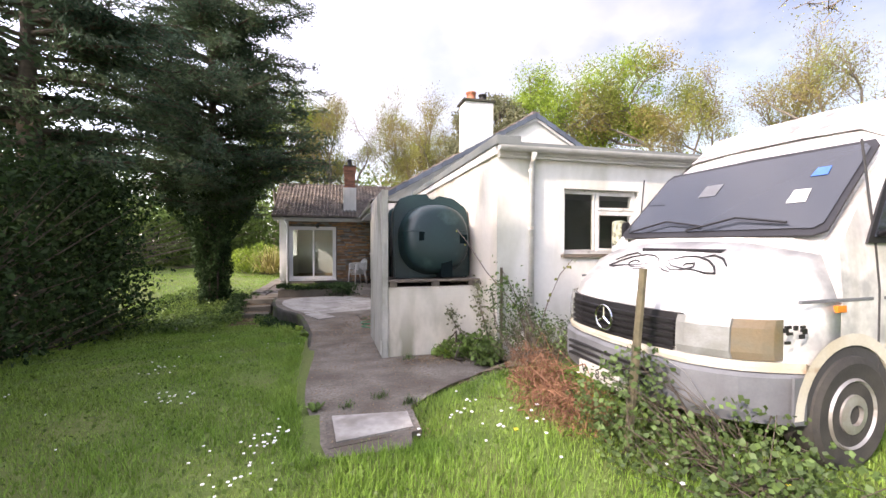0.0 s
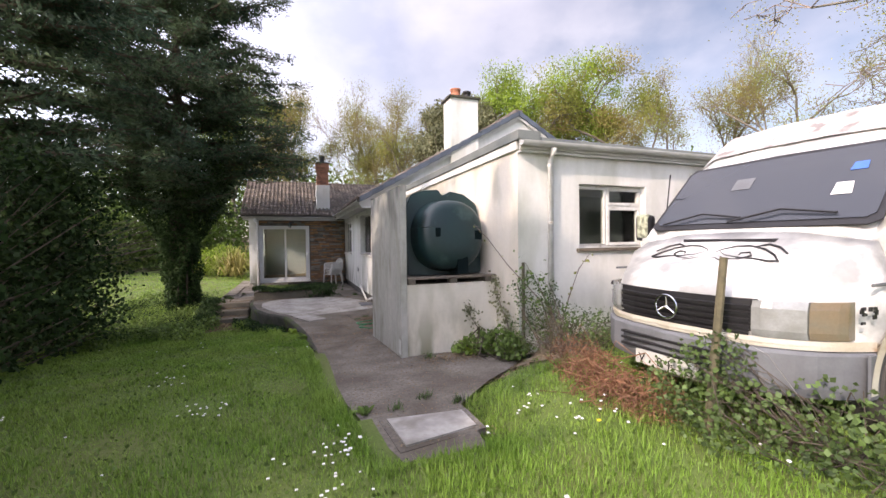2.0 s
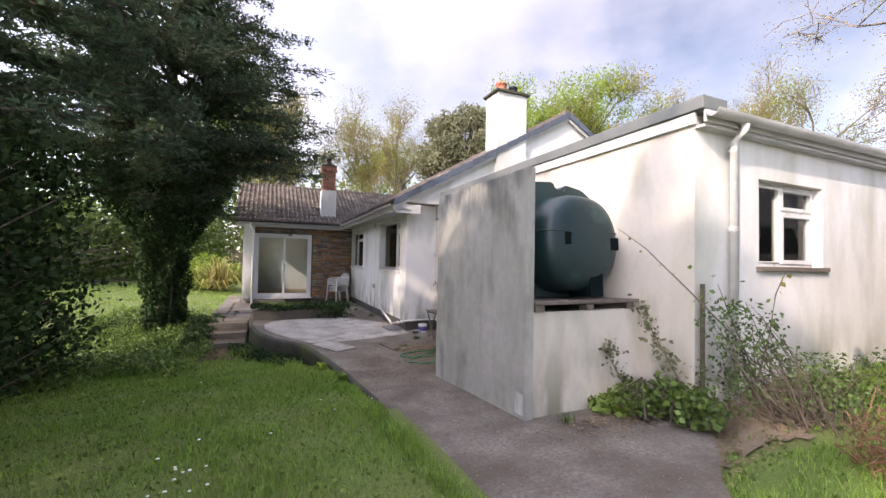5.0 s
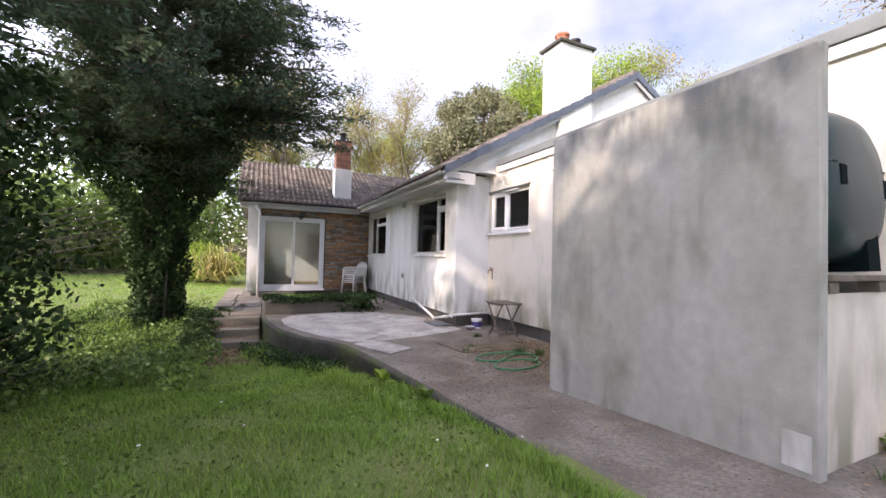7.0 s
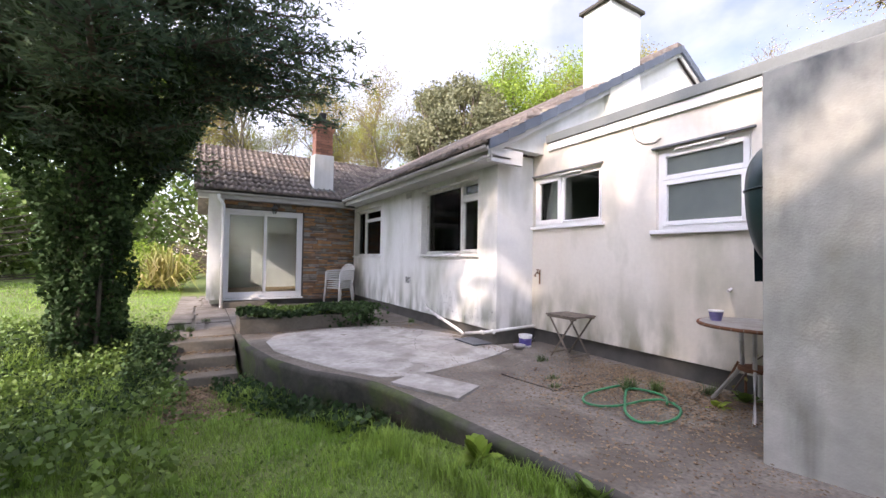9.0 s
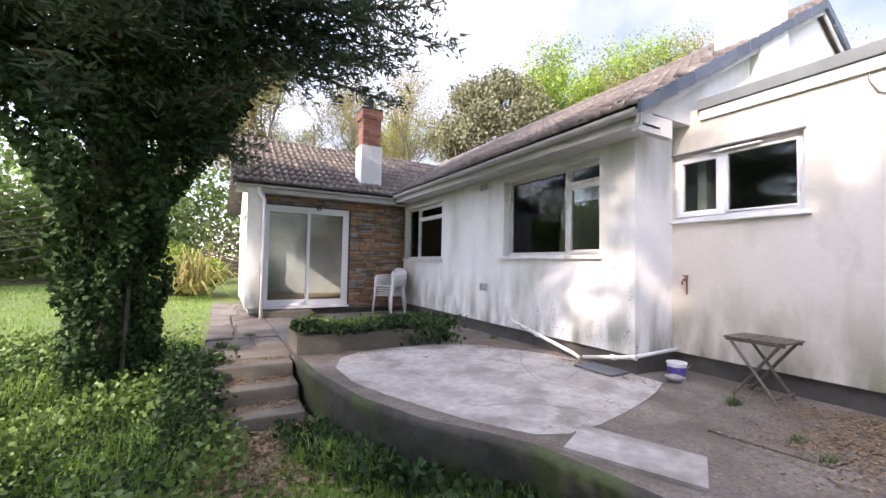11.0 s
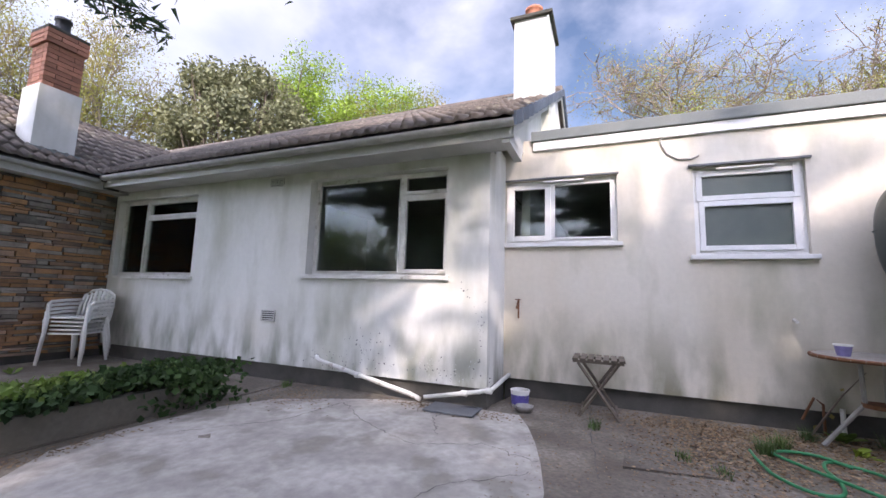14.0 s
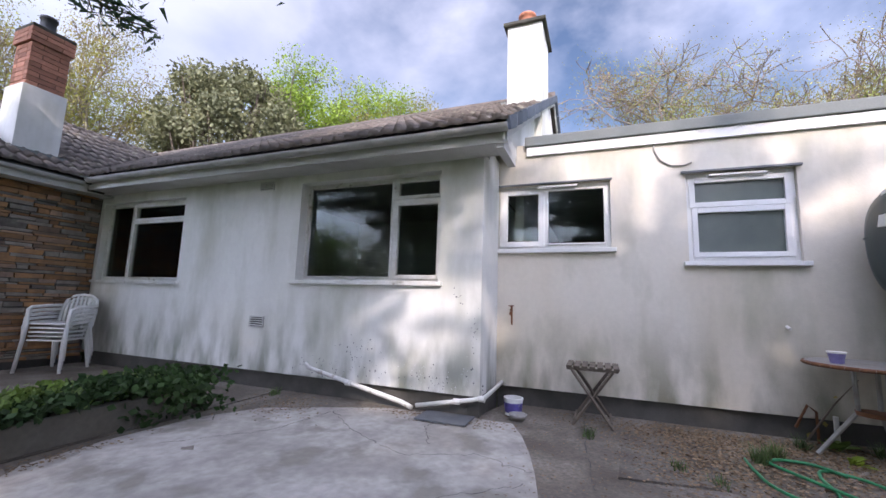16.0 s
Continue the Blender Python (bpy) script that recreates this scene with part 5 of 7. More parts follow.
def limbs(segs, sides=4):
    """Verts and faces of tapered bars; segs: rows of x, y, z, x, y, z, r, r."""
    s = np.asarray(segs, dtype=float)
    a, b = s[:, :3], s[:, 3:6]
    d = unit(b - a)
    ref = np.where(np.abs(d[:, 2:3]) > 0.9, np.array([[1.0, 0, 0]]), np.array([[0, 0, 1.0]]))
    u = unit(np.cross(d, ref))
    v = np.cross(d, u)
    out = []
    for p, r in ((a, s[:, 6:7]), (b, s[:, 7:8])):
        for k in range(sides):
            t = k * math.tau / sides
            out.append(p + (u * math.cos(t) + v * math.sin(t)) * r)
    V = np.stack(out, 1).reshape(-1, 3)
    base = np.arange(len(s))[:, None] * 2 * sides
    F = np.concatenate([base + np.array([[k, (k + 1) % sides, sides + (k + 1) % sides, sides + k]]) for k in range(sides)])
    return V, F


def leaves(rng, centres, size, aspect=1.6, up=0.0, along=None, droop=0.0):
    """Small pointed leaves, one at each centre: four corners each."""
    n = len(centres)
    d = rng.normal(size=(n, 3)) if along is None else along + rng.normal(size=(n, 3)) * 0.35
    d[:, 2] -= droop
    d = unit(d)
    w = rng.normal(size=(n, 3))
    w[:, 2] *= 1 - up
    w = unit(np.cross(d, w + np.array([0, 0, up]) * 0.3))
    L = size * rng.uniform(0.6, 1.3, (n, 1))
    W = L / aspect
    c = np.asarray(centres)
    V = np.stack([c - d * L * 0.5, c + w * W * 0.5 - d * L * 0.05, c + d * L * 0.5, c - w * W * 0.5 - d * L * 0.05], 1).reshape(-1, 3)
    return V, np.arange(n * 4).reshape(-1, 4)


def grow(rng, base, height, spread=0.5, levels=5, kids=(3, 4), r0=0.2, lift=0.35, wob=0.2, trunk=0.3, lean=(0, 0), shrink=0.68):
    """Segments of a branching tree and its tips."""
    segs, tips = [], []
    p = np.array(base, float)
    d = np.array([lean[0], lean[1], 1.0])
    stack = [(p, d / np.linalg.norm(d), height * trunk, r0, 0)]
    while stack:
        p, d, L, r, lv = stack.pop()
        n = 3 if lv < 2 else 2
        q = p
        for i in range(n):
            d2 = d + rng.normal(size=3) * wob
            d2[2] += 0.06
            d2 /= np.linalg.norm(d2)
            e = q + d2 * L / n
            segs.append((*q, *e, r * (1 - 0.3 * i / n), r * (1 - 0.3 * (i + 1) / n)))
            q, d = e, d2
            if lv >= 1 and lv < levels and rng.random() < 0.6:
                o = d + rng.normal(size=3) * (spread + 0.2)
                stack.append((q, o / np.linalg.norm(o), L * shrink * 0.7, r * 0.4, lv + 1))
        if lv < levels:
            for _ in range(rng.integers(kids[0], kids[1] + 1)):
                o = rng.normal(size=3) * spread
                o[2] += lift
                o = d * 0.9 + o
                stack.append((q, o / np.linalg.norm(o), L * shrink * rng.uniform(0.8, 1.15), r * 0.58, lv + 1))
        else:
            tips.append((*q, *d))
    return np.array(segs), np.array(tips)


def tree(name, base, height, label, seed=0, bark=TWIG, leaf=None, per_tip=0, leaf_size=0.12, jitter=0.4, levels=5, min_r=0.006, norm=True, widen=1.0, **kw):
    rng = np.random.default_rng(seed)
    segs, tips = grow(rng, (0, 0, 0), height, levels=levels, **kw)
    k = height / segs[:, [2, 5]].max()
    segs[:, :6] *= k
    tips[:, :3] *= k
    segs[:, [0, 1, 3, 4]] *= widen
    tips[:, :2] *= widen
    segs[:, 6:] = np.maximum(segs[:, 6:], min_r)
    b = np.array(base, float)
    segs[:, 0:3] += b
    segs[:, 3:6] += b
    tips[:, :3] += b
    t = thing(name, base, label, "tree")
    thick = segs[:, 6] > 0.03
    V, F = limbs(segs[thick], 7)
    raw_mesh("trunk", V, F, bark, t, "bare brown trunk and limbs", "stuff")
    V, F = limbs(segs[~thick], 3)
    raw_mesh("twigwork", V, F, TWIG_B if bark is TWIG else bark, t, "fine bare twigs", "stuff")
    if leaf and per_tip:
        per_tip = max(1, round(per_tip * 420 / len(tips))) if norm else per_tip
        c = np.repeat(tips[:, :3], per_tip, 0) + np.clip(rng.normal(size=(len(tips) * per_tip, 3)), -1.5, 1.5) * jitter
        V, F = leaves(rng, c, leaf_size)
        raw_mesh("crown", V, F, leaf, t, "")
    return t, segs, tips


# lime-green tree, olive evergreen and bare woods behind the house
tree("tree", (16.7, 21.3, -0.3), 13.6, "leafy lime-green tree in fresh spring leaf behind the roof", 11, leaf=LEAF_LIME, per_tip=170, leaf_size=0.135, jitter=0.36, levels=5, kids=(2, 3), spread=0.8, widen=1.2, r0=0.28, lift=0.1)
tree("tree", (20.5, 15.5, -0.3), 13.0, "part-leafed tree with yellow-green spring leaf", 12, leaf=LEAF_BUD, per_tip=100, leaf_size=0.12, jitter=0.42, levels=5, kids=(2, 3), widen=1.15, spread=0.66, r0=0.28, lift=0.1)
rt = random.Random(8)
for i, (x, y, h, pl, leaf) in enumerate([(-1.0, 29, 12.5, 8, LEAF_BUD), (2.0, 31, 13.2, 7, LEAF_BUD), (4.6, 30, 12.6, 8, LEAF_BUD), (6.6, 33, 14.2, 9, LEAF_BUD), (8.2, 29, 13.0, 5, LEAF_BUD), (0.4, 34, 13.8, 8, LEAF_BUD), (13.0, 31, 13.5, 4, LEAF_OLIVE),
                                         (-4.5, 33, 13, 14, LEAF_LIME), (24, 12, 11.5, 4, LEAF_BUD), (22, 16.5, 12.4, 6, LEAF_BUD), (28, 4.5, 12.5, 3, LEAF_BUD), (27, 18, 14.5, 3, LEAF_BUD)]):
    tree("tree", (x, y, -0.3), h, "slender woodland tree with bare pale limbs and sparse yellow-green buds", 30 + i, leaf=leaf, per_tip=int(pl * 6.5), leaf_size=0.085, jitter=0.38, levels=6, kids=(2, 2), spread=0.42, r0=0.2, lift=0.35, trunk=0.33, min_r=0.013, wob=0.16)
for i, (x, y, h, s) in enumerate([(22, 4.9, 16.2, 0.62), (23, 9.3, 14.0, 0.66), (24.5, 4.2, 14.0, 0.4)]):
    tree("tree", (x, y, 0), h, "wide bare grey-brown spring tree with tangled twigs", 60 + i, leaf=LEAF_BUD, per_tip=70, leaf_size=0.08, jitter=0.42, widen=1.2, levels=6, kids=(2, 3), spread=s, r0=0.26, lift=0.05, trunk=0.22, min_r=0.018)


def clump_mass(name, base, centres, radii, n, leaf, leaf_size, label, seed=0, bark=BARK, category="shrub", aspect=1.6, sticks=60, kind="", stick_r=0.012):
    """A shrub: leaf shells over uneven clumps on a few stems."""
    rng = np.random.default_rng(seed)
    t = thing(name, base, label, category, kind=kind)
    C, R = np.array(centres, float), np.array(radii, float)
    w = R ** 2 / (R ** 2).sum()
    idx = rng.choice(len(C), n, p=w)
    d = unit(rng.normal(size=(n, 3)))
    r = R[idx][:, None] * (1 - 0.55 * rng.random((n, 1)) ** 2) * (0.85 + 0.3 * rng.random((n, 1)))
    P = C[idx] + d * r * np.array([1, 1, 0.85])
    ok = P[:, 2] > base[2] - 0.02
    V, F = leaves(rng, P[ok], leaf_size, aspect)
    raw_mesh("crown", V, F, leaf, t)
    b = np.array(base, float)
    segs = []
    for _ in range(sticks):
        i = rng.integers(len(C))
        e = C[i] + unit(rng.normal(size=(1, 3)))[0] * R[i] * 0.8
        m = (b + e) / 2 + rng.normal(size=3) * 0.15
        s0 = b + rng.normal(size=3) * np.array([0.15, 0.15, 0])
        s0[2] = b[2] - 0.05
        rr = stick_r * (1 + 1.6 * rng.random())
        segs += [(*s0, *m, rr, rr * 0.7), (*m, *e, rr * 0.7, rr * 0.3)]
    V, F = limbs(segs, 4)
    raw_mesh("stemwork", V, F, bark, t, "", "stuff")
    return t


def hedge_line(name, pts, z0, z1, thick, n, leaf, size, label, seed, category="hedge"):
    rng = np.random.default_rng(seed)
    P = np.array(pts, float)
    k = 60
    c, r = [], []
    for i in range(k):
        s = (len(P) - 1) * i / (k - 1)
        j = min(int(s), len(P) - 2)
        q = P[j] + (P[j + 1] - P[j]) * (s - j)
        for h in np.linspace(z0 + 0.2, z1 - 0.3, max(2, int((z1 - z0) / 0.7))):
            c.append((q[0] + rng.normal() * 0.25, q[1] + rng.normal() * 0.25, h + rng.normal() * 0.15))
            r.append(thick * rng.uniform(0.6, 1.15))
    return clump_mass(name, (P[:, 0].mean(), P[:, 1].mean(), z0), c, r, n, leaf, size, label, seed, category=category, sticks=220)


# boundary greenery far off, so that no bare horizon shows
hedge_line("far_hedge", [(-30, 36), (-12, 40), (4, 42), (20, 38), (34, 26)], -0.3, 8.0, 2.6, 42000, LEAF_MID, 0.42, "distant mixed green hedge and woodland edge", 71)
hedge_line("far_hedge", [(34, 26), (38, 8), (36, -10), (26, -22)], -0.3, 7.0, 2.6, 26000, LEAF_MID, 0.42, "distant mixed green hedge and woodland edge", 72)
hedge_line("garden_hedge", [(-15, 2), (-14.5, 10), (-13, 18), (-9.5, 26), (-4, 30)], -0.2, 3.6, 1.3, 44000, LEAF_MID, 0.24, "sunlit mixed garden hedge beyond the lawn", 73)
hedge_line("near_hedge", [(-4.3, -4.0), (-4.1, 1.0), (-3.9, 4.0), (-4.0, 7.4), (-3.95, 9.3)], -0.4, 2.7, 0.85, 56000, LEAF_IVY, 0.095, "dark shaded garden hedge of mixed ivy and laurel", 74)


def cypress(name, base, height, reach, low, n_boughs, label, seed, arc=(0, 360), trunk_r=0.3, top_reach=0.4, dense=60, leaf_size=0.24):
    """A conifer with long feathery boughs: each a drooping limb with side sprays of scale leaves."""
    rng = np.random.default_rng(seed)
    b = np.array(base, float)
    segs, C, A = [], [], []
    z = np.linspace(0, height, 9)
    for u, v in zip(z, z[1:]):
        segs.append((b[0], b[1], b[2] + u, b[0], b[1], b[2] + v, trunk_r * (1 - u / height * 0.85), trunk_r * (1 - v / height * 0.85)))
    for i in range(n_boughs):
        f = (i + rng.random()) / n_boughs
        h = low + (height - low) * f ** 1.1
        az = radians(rng.uniform(*arc))
        L = reach * (1 - (1 - top_reach) * f) * rng.uniform(0.7, 1.1)
        if h + b[2] < 3.0:
            L *= 0.45
        d = np.array([math.cos(az), math.sin(az), rng.uniform(0.0, 0.35)])
        p = b + np.array([0, 0, h])
        side = np.array([-math.sin(az), math.cos(az), 0])
        n = 9
        for k in range(n):
            q = p + d * L / n
            r = 0.05 * (1 - k / n) + 0.006
            segs.append((*p, *q, r, r * 0.85))
            if k >= 1:
                for s in (-1, 1, -1, 1):
                    o = d * 0.8 + side * s * rng.uniform(0.5, 1.0) + np.array([0, 0, rng.uniform(-0.25, 0.25)])
                    o /= np.linalg.norm(o)
                    l = L * 0.28 * (1.15 - k / n) * rng.uniform(0.6, 1.2)
                    e = p + (q - p) * rng.random()
                    m = e + o * l
                    m[2] -= l * 0.12
                    segs.append((*e, *m, 0.012, 0.003))
                    cnt = int(l * dense)
                    for tt in rng.random(cnt) ** 0.8:
                        w = e + (m - e) * tt
                        C.append(w + rng.normal(size=3) * 0.08)
                        A.append(o + rng.normal(size=3) * 0.5)
            p = q
            d = d + np.array([rng.normal() * 0.06, rng.normal() * 0.06, -0.03 if k < 6 else 0.05])
    t = thing(name, base, label, "tree")
    s = np.array(segs)
    thick = s[:, 6] > 0.02
    V, F = limbs(s[thick], 8)
    raw_mesh("trunk", V, F, BARK, t, "dark brown trunk and boughs")
    V, F = limbs(s[~thick], 3)
    raw_mesh("twigwork", V, F, BARK, t, "", "stuff")
    V, F = slips(rng, np.array(C), leaf_size, 3.4, np.array(A))
    raw_mesh("crown", V, F, LEAF_DARK, t, "dark green feathery foliage")
    return t


ro = random.Random(6)
crown = []
for i in range(70):
    a, c = ro.uniform(0, math.tau), ro.uniform(-0.5, 1)
    s = math.sqrt(1 - c * c) if c > 0 else 1.0
    crown.append((10.9 + 2.6 * s * math.cos(a), 24.4 + 2.4 * s * math.sin(a), 8.1 + 2.5 * c))
clump_mass("tree", (10.9, 24.4, -0.3), crown, [ro.uniform(0.55, 1.0) for _ in crown], 26000, LEAF_OLIVE, 0.17, "dense olive-green evergreen oak with a rounded crown", 21, category="tree", sticks=70, stick_r=0.07)
cypress("cypress", (-4.9, 8.4, -0.4), 7.9, 3.2, 1.2, 108, "tall dark green feathery cypress by the lawn", 81, dense=34, leaf_size=0.16, top_reach=0.7)
cypress("cypress", (-5.2, 4.2, -0.2), 7.4, 3.1, 1.0, 120, "tall dark green feathery cypress by the lawn", 82, dense=46, leaf_size=0.16, top_reach=0.75)
cypress("cypress", (-3.0, 12.9, -0.5), 12.0, 4.0, 2.9, 190, "tall cypress with a trunk wrapped in ivy", 83, dense=58, leaf_size=0.13, top_reach=0.6, trunk_r=0.2)
# never in view; added at a height that shades the screen wall
cypress("cypress", (-5.8, 0.4, -0.1), 7.2, 2.9, 0.8, 115, "tall dark green feathery cypress by the lawn", 84, dense=56, leaf_size=0.17, top_reach=0.75)


def pine(x, y, h, reach, leaf, label, seed):
    """A conifer with layered clumps of needles round a tall trunk."""
    rr_ = random.Random(seed)
    c, q = [], []
    for k in range(60):
        f = k / 59
        a = rr_.uniform(0, math.tau)
        d = reach * (1 - f) ** 0.7 * rr_.uniform(0.35, 1.05)
        c.append((x + d * math.cos(a), y + d * math.sin(a), h * (0.35 + 0.63 * f) + rr_.uniform(-0.3, 0.3)))
        q.append(rr_.uniform(0.6, 1.25) * (1.15 - 0.6 * f))
    return clump_mass("pine", (x, y, 0), c, q, 24000, leaf, 0.17, label, seed, category="tree", sticks=12, stick_r=0.03, aspect=3.0)


pine(27.0, -11.1, 17.2, 3.8, LEAF_PINE, "distant dark blue-green conifer with a pointed crown", 90)
pine(26.8, -15.6, 19.5, 5.6, LEAF_OLIVE, "distant olive-green pine with an irregular broad crown", 91)
pine(24.5, -20.0, 17.0, 4.6, LEAF_PINE, "distant dark green conifer beside a broad pine", 92)
pine(30.0, -14.5, 12.0, 4.5, LEAF_PINE, "distant low dark green conifer among pines", 93)

# ivy round the trunk
rng = np.random.default_rng(5)
n = 30000
h = rng.random(n) ** 0.95 * 4.4
a = rng.random(n) * math.tau
lump = 0.23 + 0.09 * np.sin(a * 3 + h * 1.7) + 0.08 * np.sin(a * 5 - h * 3.1) + 0.05 * np.sin(a * 9 + h * 7) + 0.46 * np.maximum(0, h - 1.5) * (0.6 + 0.4 * np.sin(a * 2 + h * 2.3)) + 0.18 * rng.random(n)
P = np.stack([-3.0 + lump * np.cos(a), 12.9 + lump * np.sin(a), -0.55 + h], 1)
ivy = thing("ivy", (-3.0, 12.9, -0.55), "dense dark glossy ivy climbing the cypress trunk", "climbing plant")
V, F = leaves(rng, P, 0.068, 1.15, droop=0.4)
raw_mesh("ivy_leaves", V, F, LEAF_IVY, ivy)
V, F = limbs([(-3.0 + 0.3 * math.cos(t), 12.9 + 0.3 * math.sin(t), -0.6, -3.0 + 0.25 * math.cos(t + 0.8), 12.9 + 0.25 * math.sin(t + 0.8), 3.4, 0.03, 0.015) for t in np.linspace(0, 6, 9)], 5)
raw_mesh("ivy_stem", V, F, BARK, ivy, "", "stuff")


# grass
def in_paving(x, y):
    return (y > 1.9) & (x > np.interp(y, EDGE_Y, EDGE_X) - 0.08) & (x < 3.2) & ~((y < 3.9) & (x > np.interp(y, [1.9, 2.65, 3.1, 3.47, 3.84], [1.34, 1.46, 1.95, 2.5, 2.84]) + 0.02)) \
        | (y > 12.35) & (x > -2.12) | (y > 11.1) & (x > -2.15) & (x < -1.0)


GX, GY = np.meshgrid(np.arange(-14, 16.01, 0.25), np.arange(-5, 26.01, 0.25), indexing="ij")
GZ = np.array([[ground_z(x, y) for y in GY[0]] for x in GX[:, 0]])


def gz_at(x, y):
    i = np.clip((x + 14) / 0.25, 0, GX.shape[0] - 2)
    j = np.clip((y + 5) / 0.25, 0, GX.shape[1] - 2)
    a, b = i.astype(int), j.astype(int)
    u, v = i - a, j - b
    return GZ[a, b] * (1 - u) * (1 - v) + GZ[a + 1, b] * u * (1 - v) + GZ[a, b + 1] * (1 - u) * v + GZ[a + 1, b + 1] * u * v


def blades(name, n, x0, x1, y0, y1, height, width, seed, label, mask=None, mat=None, tuft=2.0):
    rng = np.random.default_rng(seed)
    x, y = rng.uniform(x0, x1, n), rng.uniform(y0, y1, n)
    ok = ~in_paving(x, y)
    if mask is not None:
        ok &= mask(x, y)
    x, y = x[ok], y[ok]
    n = len(x)
    z = gz_at(x, y) - 0.01
    lump = 0.65 + 0.35 * np.sin(x * 2.1 * tuft + np.cos(y * 1.7) * 2) * np.sin(y * 2.3 * tuft + np.sin(x * 1.3) * 2)
    h = height * (0.55 + 0.6 * rng.random(n)) * lump
    a = rng.random(n) * math.tau
    l = h * rng.uniform(0.2, 0.75, n)
    wx, wy = np.cos(a + 1.57) * width * 0.5, np.sin(a + 1.57) * width * 0.5
    dx, dy = np.cos(a) * l, np.sin(a) * l
    V = np.stack([np.stack([x - wx, y - wy, z], 1), np.stack([x + wx, y + wy, z], 1),
                  np.stack([x + wx * 0.7 + dx * 0.35, y + wy * 0.7 + dy * 0.35, z + h * 0.6], 1), np.stack([x - wx * 0.7 + dx * 0.35, y - wy * 0.7 + dy * 0.35, z + h * 0.6], 1),
                  np.stack([x + dx, y + dy, z + h], 1)], 1).reshape(-1, 3)
    b = np.arange(n)[:, None] * 5
    F = np.concatenate([b + np.array([[0, 1, 2]]), b + np.array([[0, 2, 3]]), b + np.array([[3, 2, 4]])])
    return raw_mesh(name, V, F, mat or GRASS, None, label, "stuff", category="grass")


blades("lawn_grass", 190000, -4.2, 1.6, -1.5, 7.5, 0.078, 0.0062, 1, "short uneven bright green lawn grass")
blades("lawn_grass", 90000, -4.5, 0.6, 7.5, 12.6, 0.09, 0.0075, 2, "short uneven bright green lawn grass")
blades("lawn_grass", 36000, -13, -1.6, 11, 24, 0.10, 0.016, 3, "sunlit lawn grass beyond the cypress")
blades("long_grass", 120000, 0.8, 9.0, -1.5, 3.8, 0.115, 0.006, 4, "long rough bright green grass round the van", tuft=1.5, mask=lambda x, y: ~((y > 2.75) & (x < 3.4) & (y > 4.1 - 0.45 * x)))
blades("long_grass", 16000, -4.6, -1.9, 9.0, 14.5, 0.30, 0.009, 6, "long shaded grass among the ivy under the cypress", tuft=1.3)
blades("long_grass", 26000, -2.6, -0.2, 4.5, 11.0, 0.22, 0.010, 5, "longer grass tufts along the terrace edge", mask=lambda x, y: x > np.interp(y, EDGE_Y, EDGE_X) - 0.55)


# ---- things on the terrace ----
def armchair():
    """A white moulded garden chair, at the origin, its back towards +y."""
    c = thing("garden_chair", (0, 0, 0), "white moulded plastic garden armchair in a stack by the stone wall", "chair", "stacked chairs")
    bm = bmesh.new()
    prism(bm, [(-0.22, -0.24), (0.22, -0.24), (0.20, 0.20), (-0.20, 0.20)], 0.41, 0.43, "z")
    bmesh.ops.bevel(bm, geom=bm.edges[:], offset=0.008, segments=2, affect="EDGES")
    part("seat", bm, PLASTW, c)
    for k in range(7):
        x = -0.165 + 0.055 * k
        top = 0.80 - 0.10 * (x / 0.2) ** 2
        part("back_slat", tube(bmesh.new(), [(x * 0.85, 0.20, 0.42), (x, 0.26, 0.62), (x, 0.30, top)], 0.017, 6), PLASTW, c, smooth=True)
    bm = bmesh.new()
    tube(bm, [(-0.205, 0.20, 0.42), (-0.225, 0.27, 0.62), (-0.20, 0.30, 0.74), (-0.12, 0.31, 0.80), (0, 0.315, 0.82), (0.12, 0.31, 0.80), (0.20, 0.30, 0.74), (0.225, 0.27, 0.62), (0.205, 0.20, 0.42)], 0.020, 8)
    part("backrest", bm, PLASTW, c, smooth=True)
    for s in (-1, 1):
        part("armrest", tube(bmesh.new(), [(s * 0.225, 0.26, 0.66), (s * 0.27, 0.05, 0.655), (s * 0.275, -0.18, 0.64), (s * 0.265, -0.245, 0.60)], 0.022, 8), PLASTW, c, smooth=True)
        part("leg", tube(bmesh.new(), [(s * 0.265, -0.245, 0.61), (s * 0.245, -0.25, 0.42), (s * 0.275, -0.28, 0.0)], 0.020, 8), PLASTW, c, smooth=True)
        part("leg", tube(bmesh.new(), [(s * 0.205, 0.20, 0.42), (s * 0.235, 0.28, 0.0)], 0.020, 8), PLASTW, c, smooth=True)
    return c


first = armchair()
for i in range(1, 5):
    copy_thing(first, pose(1.54 + 0.004 * (i % 2), 15.88 - 0.012 * i, -0.215 + 0.055 * i, 0, 0, -62))
first.matrix_basis = pose(1.54, 15.88, -0.215, 0, 0, -62)

st = thing("folding_stool", (2.46, 8.92, -0.22), "small folding slatted table of silvered dark wood by the wall", "side table")
for k in range(7):
    part("slat", boxes((2.26, 8.68 + 0.07 * k, 0.315, 2.66, 8.68 + 0.07 * k + 0.052, 0.335), bevel=0.003), OLDWOOD, st)
for x in (2.29, 2.62):
    part("rail", boxes((x, 8.69, 0.29, x + 0.02, 9.15, 0.313)), OLDWOOD, st)
    for a, b in ((8.74, 9.10), (9.10, 8.74)):
        xx = x + (0.0 if a < b else 0.025)
        part("leg", tube(bmesh.new(), [(xx, a, -0.215), (xx, b, 0.292)], 0.015, 4), OLDWOOD, st)
for y in (8.76, 9.08):
    part("stretcher", tube(bmesh.new(), [(2.29, y, -0.16), (2.65, y, -0.16)], 0.012, 6), OLDWOOD, st)

